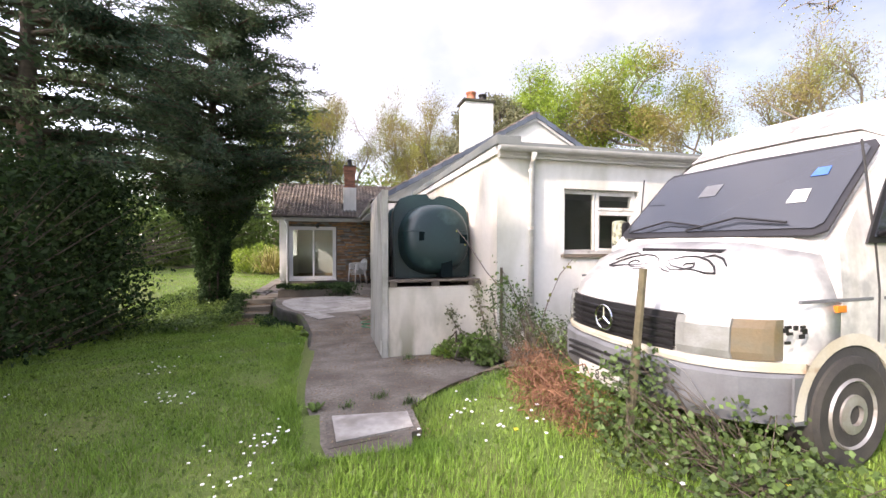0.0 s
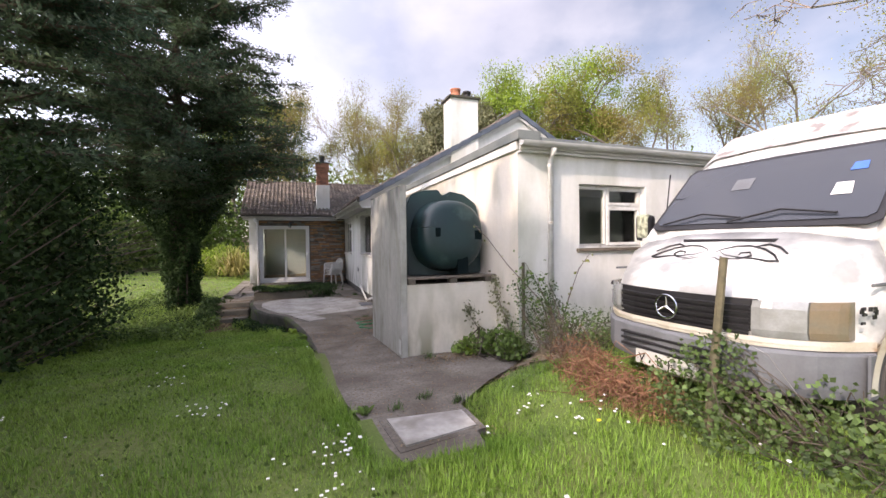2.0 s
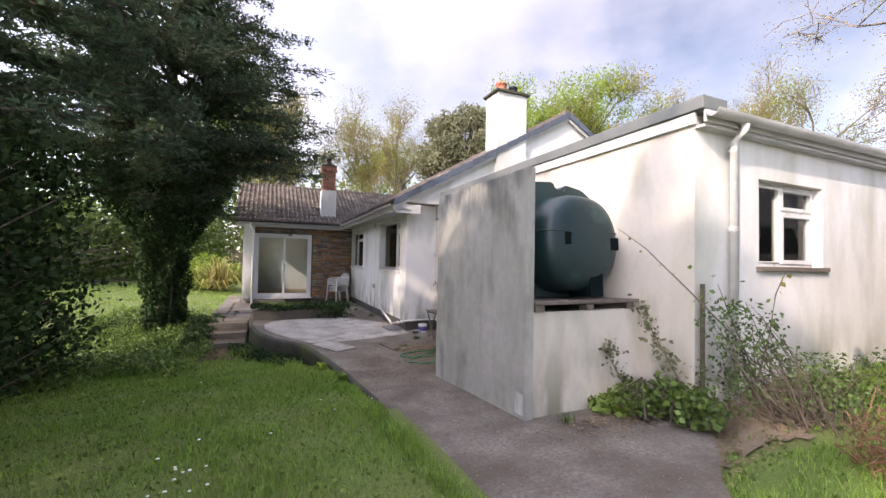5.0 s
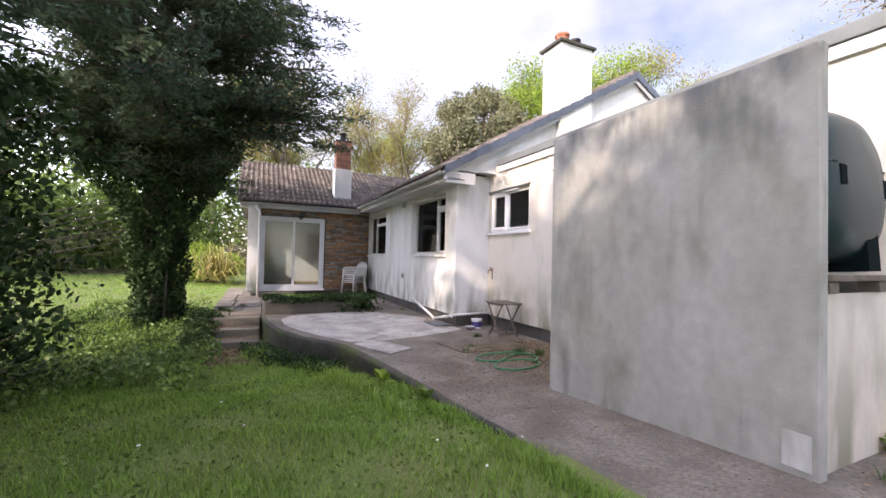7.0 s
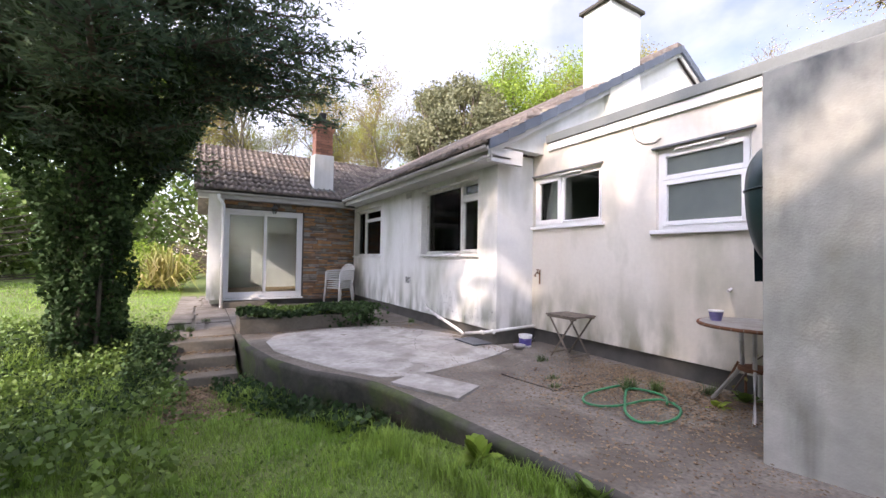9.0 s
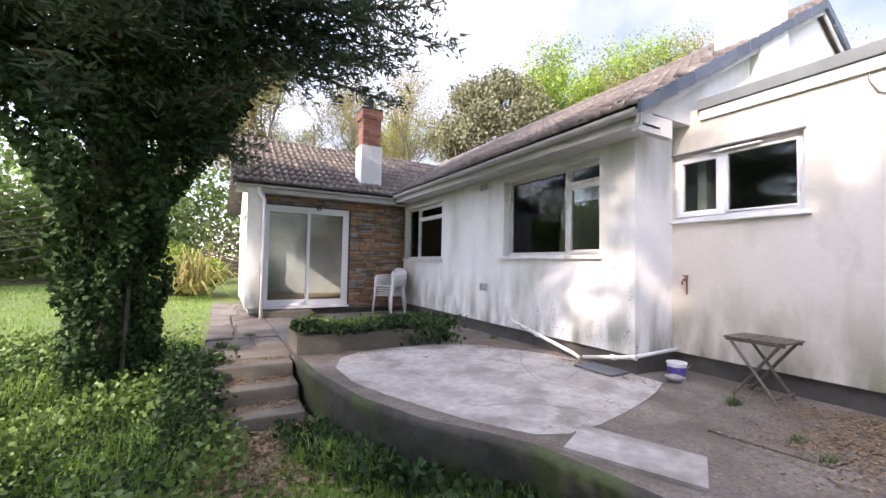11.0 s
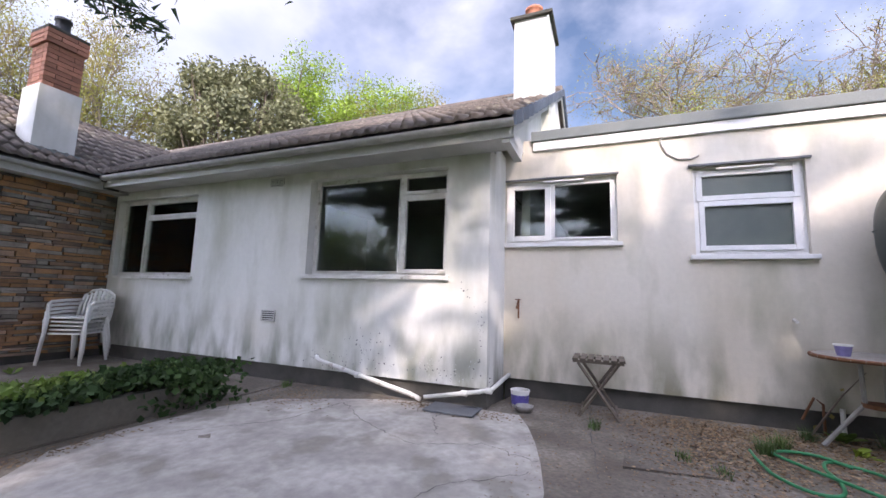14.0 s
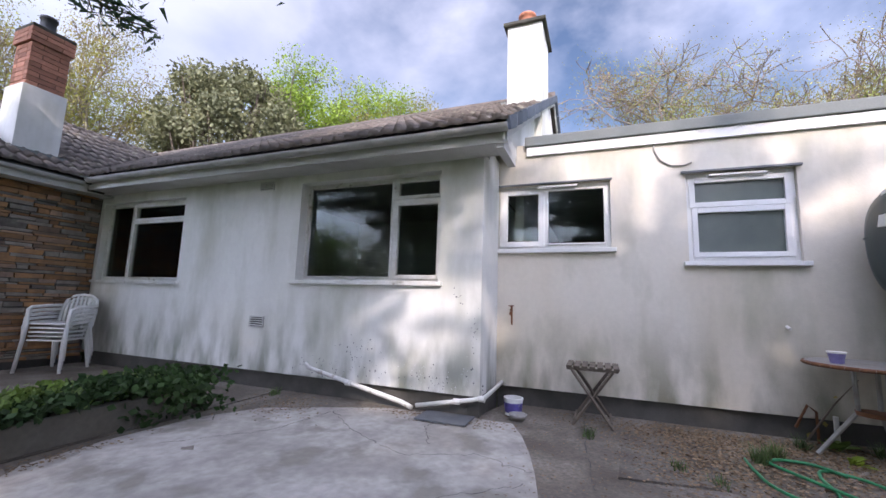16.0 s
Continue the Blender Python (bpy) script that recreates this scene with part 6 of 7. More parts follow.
tb = thing("bistro_table", (2.35, 6.88, -0.22), "round rusty metal bistro table on three splayed legs", "table")
part("tabletop", lathe(bmesh.new(), [(0.38, 0.49), (0.40, 0.495), (0.40, 0.515), (0.385, 0.52), (0.02, 0.52)], (2.35, 6.88, 0), 32), STEEL, tb, "grey mottled round top")
bm = bmesh.new()
for k in range(32):
    a, b = k * math.tau / 32, (k + 1) * math.tau / 32
    tube(bm, [(2.35 + 0.40 * math.cos(a), 6.88 + 0.40 * math.sin(a), 0.503), (2.35 + 0.40 * math.cos(b), 6.88 + 0.40 * math.sin(b), 0.503)], 0.016, 6, False)
part("rim", bm, RUST, tb, "rusty brown table rim", smooth=True)
for k in range(3):
    a = radians(80 + 120 * k)
    c, s = math.cos(a), math.sin(a)
    part("leg", tube(bmesh.new(), [(2.35 + 0.11 * c, 6.88 + 0.11 * s, 0.48), (2.35 + 0.10 * c, 6.88 + 0.10 * s, 0.15), (2.35 + 0.36 * c, 6.88 + 0.36 * s, -0.21)], 0.017, 8), STEEL, tb)
part("leg_ring", lathe(bmesh.new(), [(0.10, 0.13), (0.12, 0.13), (0.12, 0.16), (0.10, 0.16)], (2.35, 6.88, 0), 20), RUST, tb)
pot = thing("plastic_pot", (2.25, 7.13, 0.52), "small lilac plastic pot on the bistro table", "pot")
part("pot_body", lathe(bmesh.new(), [(0.04, 0.52), (0.055, 0.60), (0.05, 0.60), (0.036, 0.53)], (2.25, 7.13, 0), 18), BLUEPL, pot, smooth=False)
part("rim", lathe(bmesh.new(), [(0.056, 0.597), (0.06, 0.597), (0.06, 0.61), (0.052, 0.61)], (2.25, 7.13, 0), 18), PLASTW, pot, "pale pot rim")

bk = thing("paint_bucket", (2.40, 9.68, -0.22), "small white plastic paint tub with a purple printed band", "bucket")
part("bucket_body", lathe(bmesh.new(), [(0.082, -0.218), (0.095, -0.065), (0.10, -0.065), (0.10, -0.05), (0.091, -0.05), (0.08, -0.2)], (2.40, 9.68, 0), 24), PLASTW, bk)
part("printed_band", lathe(bmesh.new(), [(0.0855, -0.19), (0.0935, -0.095), (0.0925, -0.095), (0.0845, -0.19)], (2.40, 9.68, 0), 24), PURPLE, bk, "blue and purple printed label band")
bm = bmesh.new()
tube(bm, [(2.40 + 0.105 * math.cos(a), 9.68 + 0.105 * math.sin(a) * 0.3 - 0.09, -0.075 - 0.06 * math.sin(a)) for a in np.linspace(0, math.pi, 9)], 0.003, 5)
part("handle", bm, STEEL, bk)
dish = thing("pet_bowl", (2.22, 9.60, -0.22), "small dull metal bowl on the concrete", "bowl")
part("bowl_body", lathe(bmesh.new(), [(0.06, -0.218), (0.085, -0.16), (0.09, -0.16), (0.065, -0.21)], (2.22, 9.60, 0), 20), STEEL, dish, smooth=True)
dr = thing("drain_cover", (1.93, 10.2, -0.2), "dark grey flat slab over the drain by the wall", "drain cover")
part("cover_slab", boxes((1.72, 9.98, -0.205, 2.04, 10.48, -0.188), bevel=0.004), BUMPER, dr)

ho = thing("garden_hose", (1.6, 7.5, -0.22), "loosely coiled green garden hose on the concrete", "hose")
hp = [(1.95, 7.85), (1.72, 7.86), (1.45, 7.84), (1.27, 7.72), (1.30, 7.58), (1.50, 7.50), (1.75, 7.48), (1.92, 7.40), (1.85, 7.22), (1.62, 7.12), (1.38, 7.13), (1.25, 7.20), (1.33, 7.36), (1.52, 7.50), (1.70, 7.62), (1.90, 7.72), (2.0, 7.6), (1.98, 7.42), (1.80, 7.30)]
sm = []
for i in range(len(hp) - 1):
    p0, p1, p2, p3 = hp[max(i - 1, 0)], hp[i], hp[i + 1], hp[min(i + 2, len(hp) - 1)]
    for u in np.linspace(0, 1, 6, endpoint=False):
        sm.append(tuple(0.5 * (2 * p1[k] + (p2[k] - p0[k]) * u + (2 * p0[k] - 5 * p1[k] + 4 * p2[k] - p3[k]) * u * u + (3 * p1[k] - p0[k] - 3 * p2[k] + p3[k]) * u ** 3) for k in (0, 1)) + (-0.198 + 0.014 * (len(sm) > 60),))
part("hose_line", tube(bmesh.new(), sm, 0.011, 8), HOSE, ho, smooth=True)

wp = thing("waste_pipe", (2.0, 10.63, -0.15), "white plastic waste pipes sloping down to the drain", "pipe", kind="structure")
part("pipe", tube(bmesh.new(), [(2.05, 12.03, 0.13), (2.0, 11.95, 0.10), (1.98, 10.75, -0.13), (1.97, 10.62, -0.17)], 0.024, 10), PAINT, wp, smooth=True)
part("pipe", tube(bmesh.new(), [(2.75, 9.88, 0.02), (2.02, 9.88, 0.0), (1.99, 10.0, -0.03), (1.98, 10.58, -0.145)], 0.022, 10), PAINT, wp, smooth=True)
for p in ((1.985, 11.4, -0.01), (1.985, 10.15, -0.06), (1.99, 9.9, -0.01)):
    part("pipe_collar", lathe(bmesh.new(), [(0.03, -0.03), (0.03, 0.03)], p, 12, "y"), PAINT, wp)


def tap(x, y, z):
    t = thing("garden_tap", (x, y, z), "dark weathered outside tap on the white wall", "tap")
    part("pipe", tube(bmesh.new(), [(x - 0.02, y, z - 0.14), (x - 0.02, y, z + 0.06), (x + 0.0, y, z + 0.07)], 0.010, 8), RUST, t)
    part("spout", tube(bmesh.new(), [(x - 0.02, y, z + 0.02), (x - 0.09, y, z + 0.03), (x - 0.11, y, z), (x - 0.11, y, z - 0.03)], 0.011, 8), RUST, t)
    part("handle", tube(bmesh.new(), [(x - 0.06, y - 0.03, z + 0.075), (x - 0.06, y + 0.03, z + 0.075)], 0.007, 6), RUST, t)
    part("stem", tube(bmesh.new(), [(x - 0.06, y, z + 0.03), (x - 0.06, y, z + 0.075)], 0.007, 6), RUST, t)


tap(AX, 9.78, 0.80)
ov = thing("overflow_pipe", (AX, 7.24, 0.75), "short white overflow pipe stub through the wall", "pipe")
part("pipe", tube(bmesh.new(), [(AX, 7.24, 0.77), (AX - 0.07, 7.24, 0.75)], 0.014, 8), PAINT, ov)
pp = thing("low_pipe", (AX - 0.06, 7.0, -0.2), "bent rusty pipe ends rising by the wall", "pipe")
part("pipe", tube(bmesh.new(), [(AX - 0.06, 7.10, -0.21), (AX - 0.06, 7.10, 0.05), (AX - 0.06, 7.16, 0.10), (AX - 0.05, 7.25, -0.1)], 0.011, 8), RUST, pp)
part("pipe", tube(bmesh.new(), [(AX - 0.08, 6.98, -0.21), (AX - 0.08, 6.98, 0.03)], 0.02, 8), PAINT, pp)


def vent(y0, y1, z0, z1):
    v = thing("air_vent", (WX, (y0 + y1) / 2, z0), "slotted terracotta air brick painted off-white", "vent", kind="structure")
    # dark sheet on the solid wall; its colour gives the shade between slats
    part("backing", boxes((WX - 0.004, y0, z0, WX + 0.01, y1, z1)), DARKGAP, v)
    part("frame", boxes(*[(WX - 0.014, a, b, WX - 0.002, d, e) for a, _, b, d, _, e in bars(y0, z0, y1, z1, 0.012, 0, 0)]), SOFFIT, v)
    for k in range(4):
        z = z0 + 0.022 + (z1 - z0 - 0.03) * k / 4
        part("slat", boxes((WX - 0.016, y0 + 0.012, z, WX - 0.004, y1 - 0.012, z + 0.013)), SOFFIT, v)


vent(12.75, 12.98, 0.50, 0.64)
vent(12.77, 13.0, 2.27, 2.38)
cb = thing("wall_cable", (AX - 0.01, 8.3, 2.5), "thin stained cable drooping across the wall below the fascia", "cable")
part("cable_line", tube(bmesh.new(), [(AX - 0.01, 8.27, 2.66), (AX - 0.012, 8.27, 2.58), (AX - 0.012, 8.22, 2.46), (AX - 0.012, 8.12, 2.39), (AX - 0.012, 8.0, 2.38), (AX - 0.012, 7.93, 2.41)], 0.008, 6), STEEL, cb)

lp = thing("wall_lantern", (-0.06, 16.2, 2.24), "small dark metal wall lantern above the patio door", "lamp")
part("bracket", tube(bmesh.new(), [(-0.06, DY, 2.30), (-0.06, 16.24, 2.33), (-0.06, 16.20, 2.30)], 0.01, 6), BLACKM, lp)
part("shade", lathe(bmesh.new(), [(0.03, 0.10), (0.09, 0.03), (0.095, 0.02), (0.02, 0.09)], (-0.06, 16.2, 2.19), 14), BUMPER, lp)
g = part("globe", lathe(bmesh.new(), [(0.06, 0.02), (0.065, -0.03), (0.04, -0.10), (0.01, -0.11)], (-0.06, 16.2, 2.19), 14), GLASS, lp)

post = thing("leaning_post", (2.62, 1.18, 0.2), "thin weathered brown wooden post in the brambles", "post")
part("post_shaft", tube(bmesh.new(), [(2.60, 1.20, 0.05), (2.65, 1.12, 1.35)], [0.028, 0.024], 7), FENCE, post)
part("wire", tube(bmesh.new(), [(2.63, 1.15, 0.9), (2.8, 0.95, 0.75), (2.95, 0.75, 0.35)], 0.002, 4), STEEL, post)
stake = thing("wall_stake", (2.83, 3.81, 0.15), "thin grey wooden stake against the house corner", "post")
part("stake_shaft", boxes((2.82, 3.79, 0.0, 2.85, 3.82, 1.19), bevel=0.004), FENCE, stake)
pk = thing("timber_offcut", (2.75, -0.45, 0.1), "weathered brown timber plank lying in the grass", "plank")
bm = boxes((-0.35, -0.05, 0, 0.35, 0.05, 0.07), bevel=0.006)
bmesh.ops.transform(bm, verts=bm.verts, matrix=pose(2.35, -0.32, 0.17, 0, 3, 20))
part("plank", bm, FENCE, pk)

# pale patches of worn render and the path between cover and grass
part("render_patch", boxes((1.371, 4.45, -0.02, 1.374, 4.58, 0.17), bevel=0.001), RENDER, kind="structure")

# ---- plants near the walls ----
clump_mass("bramble", (3.0, 0.75, 0.1), [(2.65, 1.1, 0.35), (2.95, 0.7, 0.35), (2.7, 0.45, 0.3), (3.05, 0.25, 0.32), (3.3, -0.05, 0.25), (2.5, 0.9, 0.25), (2.6, 1.35, 0.45), (2.6, 0.2, 0.2), (2.62, 1.15, 0.7)],
           [0.33, 0.36, 0.3, 0.3, 0.26, 0.22, 0.28, 0.22, 0.2], 4200, LEAF_BRAMBLE, 0.036, "tangled bramble bush with green leaves round the post", 101, category="bramble", aspect=1.25, sticks=130, stick_r=0.003)
clump_mass("bramble", (3.0, 3.1, 0.1), [(3.0, 3.35, 0.5), (3.35, 3.3, 0.4), (3.75, 3.35, 0.35), (4.1, 3.2, 0.4), (2.75, 3.45, 0.85), (2.75, 3.55, 0.35), (3.3, 3.0, 0.3)], [0.32, 0.3, 0.28, 0.3, 0.28, 0.28, 0.25], 2800, LEAF_BRAMBLE, 0.036,
           "straggling leafy bush against the white wall", 102, aspect=1.4, sticks=150, stick_r=0.003)
clump_mass("ivy_clump", (2.45, 3.95, 0.0), [(2.35, 4.15, 0.1), (2.6, 4.0, 0.15), (2.15, 4.3, 0.03), (2.6, 3.7, 0.15)], [0.2, 0.22, 0.12, 0.2], 1100, LEAF_MID, 0.06, "low ivy at the foot of the tank wall", 103, category="ivy", aspect=1.2, sticks=15)
clump_mass("dead_bracken", (2.75, 2.4, 0.1), [(2.5, 2.1, 0.28), (2.6, 2.5, 0.32), (2.42, 1.8, 0.22), (2.5, 1.55, 0.3)], [0.28, 0.26, 0.22, 0.24], 4200, BRACKEN, 0.07, "rust-brown dead bracken tangled before the van", 104, bark=BRACKEN, category="bracken",
           aspect=12, sticks=200, stick_r=0.003)


def rosette(x, y, z, n, size, mat, label, seed, name="leafy_weed"):
    r = random.Random(seed)
    t = thing(name, (x, y, z), label, "weed")
    bm = bmesh.new()
    for i in range(n):
        a, el = r.uniform(0, math.tau), radians(r.uniform(20, 75))
        L = size * r.uniform(0.6, 1.1)
        d = Vector((math.cos(a) * math.cos(el), math.sin(a) * math.cos(el), math.sin(el)))
        s = Vector((-math.sin(a), math.cos(a), 0))
        b = Vector((x + r.uniform(-0.03, 0.03), y + r.uniform(-0.03, 0.03), z))
        prof = [(0, 0.01), (0.3, 0.16), (0.6, 0.22), (0.85, 0.13), (1.0, 0.01)]
        ps = [(b + d * L * u + Vector((0, 0, -0.35 * L * u * u)), w * L) for u, w in prof]
        rows = [(bm.verts.new(p - s * w), bm.verts.new(p - Vector((0, 0, w * 0.35))), bm.verts.new(p + s * w)) for p, w in ps]
        for u, v in zip(rows, rows[1:]):
            for k in (0, 1):
                bm.faces.new((u[k], u[k + 1], v[k + 1], v[k]))
    part("leaves_rosette", bm, mat, t, smooth=True)
    return t


for i, (x, y, z, n, s, mat) in enumerate([(0.02, 7.55, -0.32, 22, 0.26, LEAF_LIME), (0.22, 6.8, -0.26, 16, 0.25, LEAF_MID), (-0.95, 10.2, -0.60, 26, 0.24, LEAF_IVY), (-0.75, 9.75, -0.6, 22, 0.22, LEAF_IVY), (-1.25, 10.6, -0.62, 20, 0.2, LEAF_IVY),
                                          (2.25, 4.2, -0.03, 20, 0.22, LEAF_LIME), (2.45, 4.05, 0.0, 18, 0.2, LEAF_MID), (2.6, 7.05, -0.22, 14, 0.2, LEAF_MID), (2.2, 7.1, -0.22, 12, 0.16, LEAF_LIME), (2.3, 6.6, -0.22, 12, 0.16, LEAF_MID),
                                          (0.62, 2.75, 0.0, 14, 0.14, LEAF_MID), (3.1, -0.25, 0.12, 14, 0.16, LEAF_MID), (3.5, -0.1, 0.15, 14, 0.18, LEAF_LIME), (3.9, 0.3, 0.15, 14, 0.18, LEAF_MID), (4.3, 0.35, 0.15, 12, 0.17, LEAF_LIME), (4.8, 0.4, 0.15, 12, 0.18, LEAF_MID),
                                          (-0.2, 15.9, -0.21, 10, 0.16, LEAF_MID), (0.75, 15.5, -0.21, 10, 0.14, LEAF_MID)]):
    rosette(x, y, z, n, s, mat, "leafy green weed growing from a crack" if y > 4 else "broad-leaved green dock plant in the grass", 200 + i)

# ivy over the planter, dry leaves, daisies
rng = np.random.default_rng(12)


def scatter(name, n, fn, leaf, size, label, category, aspect=1.3, seed=1, kind="stuff", flat=0.0):
    rng = np.random.default_rng(seed)
    P = fn(rng, n)
    V, F = leaves(rng, P, size, aspect)
    if flat:
        V = V.reshape(-1, 4, 3)
        c = V.mean(1, keepdims=True)
        V = c + (V - c) * np.array([1, 1, flat])
        V = V.reshape(-1, 3)
    return raw_mesh(name, V, F, leaf, None, label, kind, category=category)


def planter_fn(rng, n):
    x = rng.uniform(-1.1, 1.2, n)
    y = rng.normal(12.6, 0.12, n)
    z = 0.03 + 0.10 * rng.random(n) + 0.05 * np.sin(x * 5)
    m = rng.random(n) < 0.38
    x = np.where(m, rng.normal(0.85, 0.24, n), x)
    y = np.where(m, rng.normal(12.65, 0.2, n), y)
    z = np.where(m, rng.uniform(-0.2, 0.17, n), z)
    return np.stack([x, y, z], 1)


scatter("planter_ivy", 4200, planter_fn, LEAF_IVY, 0.07, "green ivy trailing over the low planter wall", "ivy", seed=21)
scatter("planter_weeds", 1400, lambda r, n: np.stack([r.uniform(-0.9, 0.8, n), r.normal(12.85, 0.15, n), 0.0 + 0.14 * r.random(n)], 1), LEAF_MID, 0.07, "small green weeds in the planter", "weed", seed=22)


def litter_fn(rng, n):
    spots = [(2.1, 7.2, 0.6, 0.6, 0.45), (1.7, 8.2, 0.6, 0.35, 0.2), (0.9, 7.0, 0.7, 0.9, 0.2), (-0.3, 12.2, 0.5, 0.08, 0.04), (1.9, 10.3, 0.12, 0.5, 0.08), (2.45, 8.0, 0.22, 0.8, 0.35), (1.9, 7.9, 0.5, 0.5, 0.3), (1.6, 11.9, 0.35, 0.35, 0.07), (1.75, 5.6, 0.2, 0.9, 0.12), (2.0, 4.1, 0.5, 0.2, 0.1)]
    w = np.array([s[4] for s in spots])
    i = rng.choice(len(spots), n, p=w / w.sum())
    S = np.array(spots)[i]
    x, y = S[:, 0] + rng.normal(size=n) * S[:, 2] * 0.7, S[:, 1] + rng.normal(size=n) * S[:, 3] * 0.7
    ok = (x > np.interp(y, EDGE_Y, EDGE_X)) & (x < np.where(y < 3.9, 2.4, np.where(y < 9.95, 2.76, 2.05))) & ~((x > 1.36) & (y > 4.38) & (x < 1.54) & (y < 6.5)) & ~((x > 1.5) & (y > 4.4) & (y < 6.1))
    return np.stack([x, y, np.interp(y, [2, 3, 4.4, 6.5, 7.2], [0.01, 0.005, -0.045, -0.205, -0.22]) + 0.012 + 0.01 * rng.random(n)], 1)[ok]


scatter("dry_leaves", 15000, litter_fn, LITTER, 0.028, "scattered dry brown leaves on the concrete", "dead leaves", seed=23, flat=0.3)
def step_litter(r, n):
    x, y = r.uniform(-2.05, -1.17, n), r.uniform(11.22, 12.4, n)
    k = np.floor((y - 11.27) / 0.41)
    v = (y - 11.27) / 0.41 - k
    ok = (v > 0.45) & (k < 3)
    return np.stack([x, y, -0.52 + 0.15 * k + 0.008 + 0.012 * r.random(n)], 1)[ok]


scatter("dry_leaves", 1500, step_litter, LITTER, 0.04, "dead leaves gathered on the steps", "dead leaves", seed=24, flat=0.3)
scatter("dry_leaves", 3600, lambda r, n: (lambda x, y: np.stack([x, y, gz_at(x, y) + 0.03], 1))(r.uniform(-2.3, -0.9, n), r.normal(10.7, 0.35, n)), LITTER, 0.06, "dead leaves heaped below the steps", "dead leaves", seed=25, flat=0.4)


def ground_fn(x0, x1, y0, y1, h, thin=None):
    def fn(r, n):
        x, y = r.uniform(x0, x1, n), r.uniform(y0, y1, n)
        ok = ~in_paving(x, y)
        if thin:
            ok &= thin(x, y)
        x, y = x[ok], y[ok]
        return np.stack([x, y, gz_at(x, y) + h * r.random(len(x))], 1)
    return fn


scatter("ground_ivy", 24000, ground_fn(-5.0, -2.0, 8.8, 14.8, 0.20, lambda x, y: (x + 3.3) ** 2 / 2.2 + (y - 11.9) ** 2 / 7 < 1), LEAF_IVY, 0.046, "dark ground ivy and weeds under the cypress", "ivy", seed=26)
scatter("step_weeds", 2300, lambda r, n: (lambda x, y: np.stack([x, y, np.interp(y, [10.9, 12.4, 13], [-0.62, -0.2, -0.2]) + 0.13 * r.random(n) ** 1.3 * np.clip((-1.72 - x) / 0.35, 0.1, 1)], 1))(-1.86 - 0.50 * r.random(n) ** 0.8 + 0.06 * r.normal(size=n), r.uniform(10.9, 12.65, n)), LEAF_IVY, 0.055, "ivy and weeds creeping over the ends of the steps", "ivy", seed=29)
scatter("verge_weeds", 7000, ground_fn(-5.0, -2.0, 8.8, 14.8, 0.26, lambda x, y: (x + 3.2) ** 2 / 2.4 + (y - 11.7) ** 2 / 7 < 1), LEAF_MID, 0.035, "mixed light green weeds among the ivy", "weed", seed=30)
scatter("edge_weeds", 7000, ground_fn(-1.6, 0.2, 8.6, 12.2, 0.16, lambda x, y: np.abs(x - np.interp(y, EDGE_Y, EDGE_X) + 0.30) < 0.24), LEAF_IVY, 0.07, "dark green weeds along the terrace edge", "weed", seed=27)
scatter("lawn_clover", 16000, ground_fn(-4.0, 3.0, -1.2, 9.0, 0.05), LEAF_MID, 0.03, "clover and small weeds in the lawn", "weed", seed=28)


SOIL = material("dry_brown_soil", (0.28, 0.22, 0.15), 0.95, second=(0.18, 0.14, 0.09), scale=4, amount=0.9, grain=45, grain_amount=0.6, bump=1.0, bump_scale=30, stain=(0.26, 0.21, 0.14), stain_scale=3, stain_pos=(0.52, 0.62))
bm = bmesh.new()
n_x, n_y = 26, 14
soil = [[(1.5 + 2.6 * i / n_x, 2.75 + 1.08 * j / n_y) for j in range(n_y + 1)] for i in range(n_x + 1)]
soil = [[bm.verts.new((x, y, ground_z(x, y) + 0.018)) for x, y in row] for row in soil]
for i in range(n_x):
    for j in range(n_y):
        q = soil[i][j].co
        if q.x > right_x(q.y) - 0.05 and q.y > 3.72 - 0.42 * (q.x - 0.9) + 0.12 * noise.noise(q * 3) + 0.9 * max(0, q.x - 2.7):
            bm.faces.new((soil[i][j], soil[i + 1][j], soil[i + 1][j + 1], soil[i][j + 1]))
bmesh.ops.delete(bm, geom=[v for v in bm.verts if not v.link_faces], context="VERTS")
part("bare_soil", bm, SOIL, kind="structure", smooth=True)
scatter("dry_leaves", 900, lambda r, n: (lambda x, y: np.stack([x, y, gz_at(x, y) + 0.03], 1))(r.uniform(1.9, 3.1, n), r.uniform(3.05, 3.75, n)), LITTER, 0.03, "dead leaves and straw on the bare soil by the wall", "dead leaves", seed=91, flat=0.3)


def flakes(name, spots, mat, seed):
    """Small scabs of peeled paint on the west wall, each an uneven chip 2 mm proud."""
    rng = random.Random(seed)
    bm = bmesh.new()
    for y, z, sy, sz, n in spots:
        for _ in range(n):
            cy, cz, q = rng.gauss(y, sy), rng.gauss(z, sz), rng.uniform(0.003, 0.010)
            k = rng.randint(5, 7)
            ring = [(cy + q * rng.uniform(0.5, 1.3) * math.cos(math.tau * a / k), cz + q * rng.uniform(0.5, 1.6) * math.sin(math.tau * a / k)) for a in range(k)]
            bm.faces.new([bm.verts.new((WX - 0.003, u, v)) for u, v in ring])
    part(name, bm, mat, kind="structure")


flakes("peeled_paint", [(11.35, 0.33, 0.13, 0.09, 26), (10.18, 0.95, 0.03, 0.05, 8), (10.02, 0.5, 0.02, 0.25, 16), (11.6, 0.12, 0.5, 0.05, 40), (10.5, 0.10, 0.3, 0.05, 30)], BUMPER, 5)
flakes("flaked_render", [(10.4, 0.16, 0.16, 0.07, 40), (11.2, 0.22, 0.3, 0.05, 25), (10.06, 0.4, 0.03, 0.2, 12)], SOFFIT, 6)


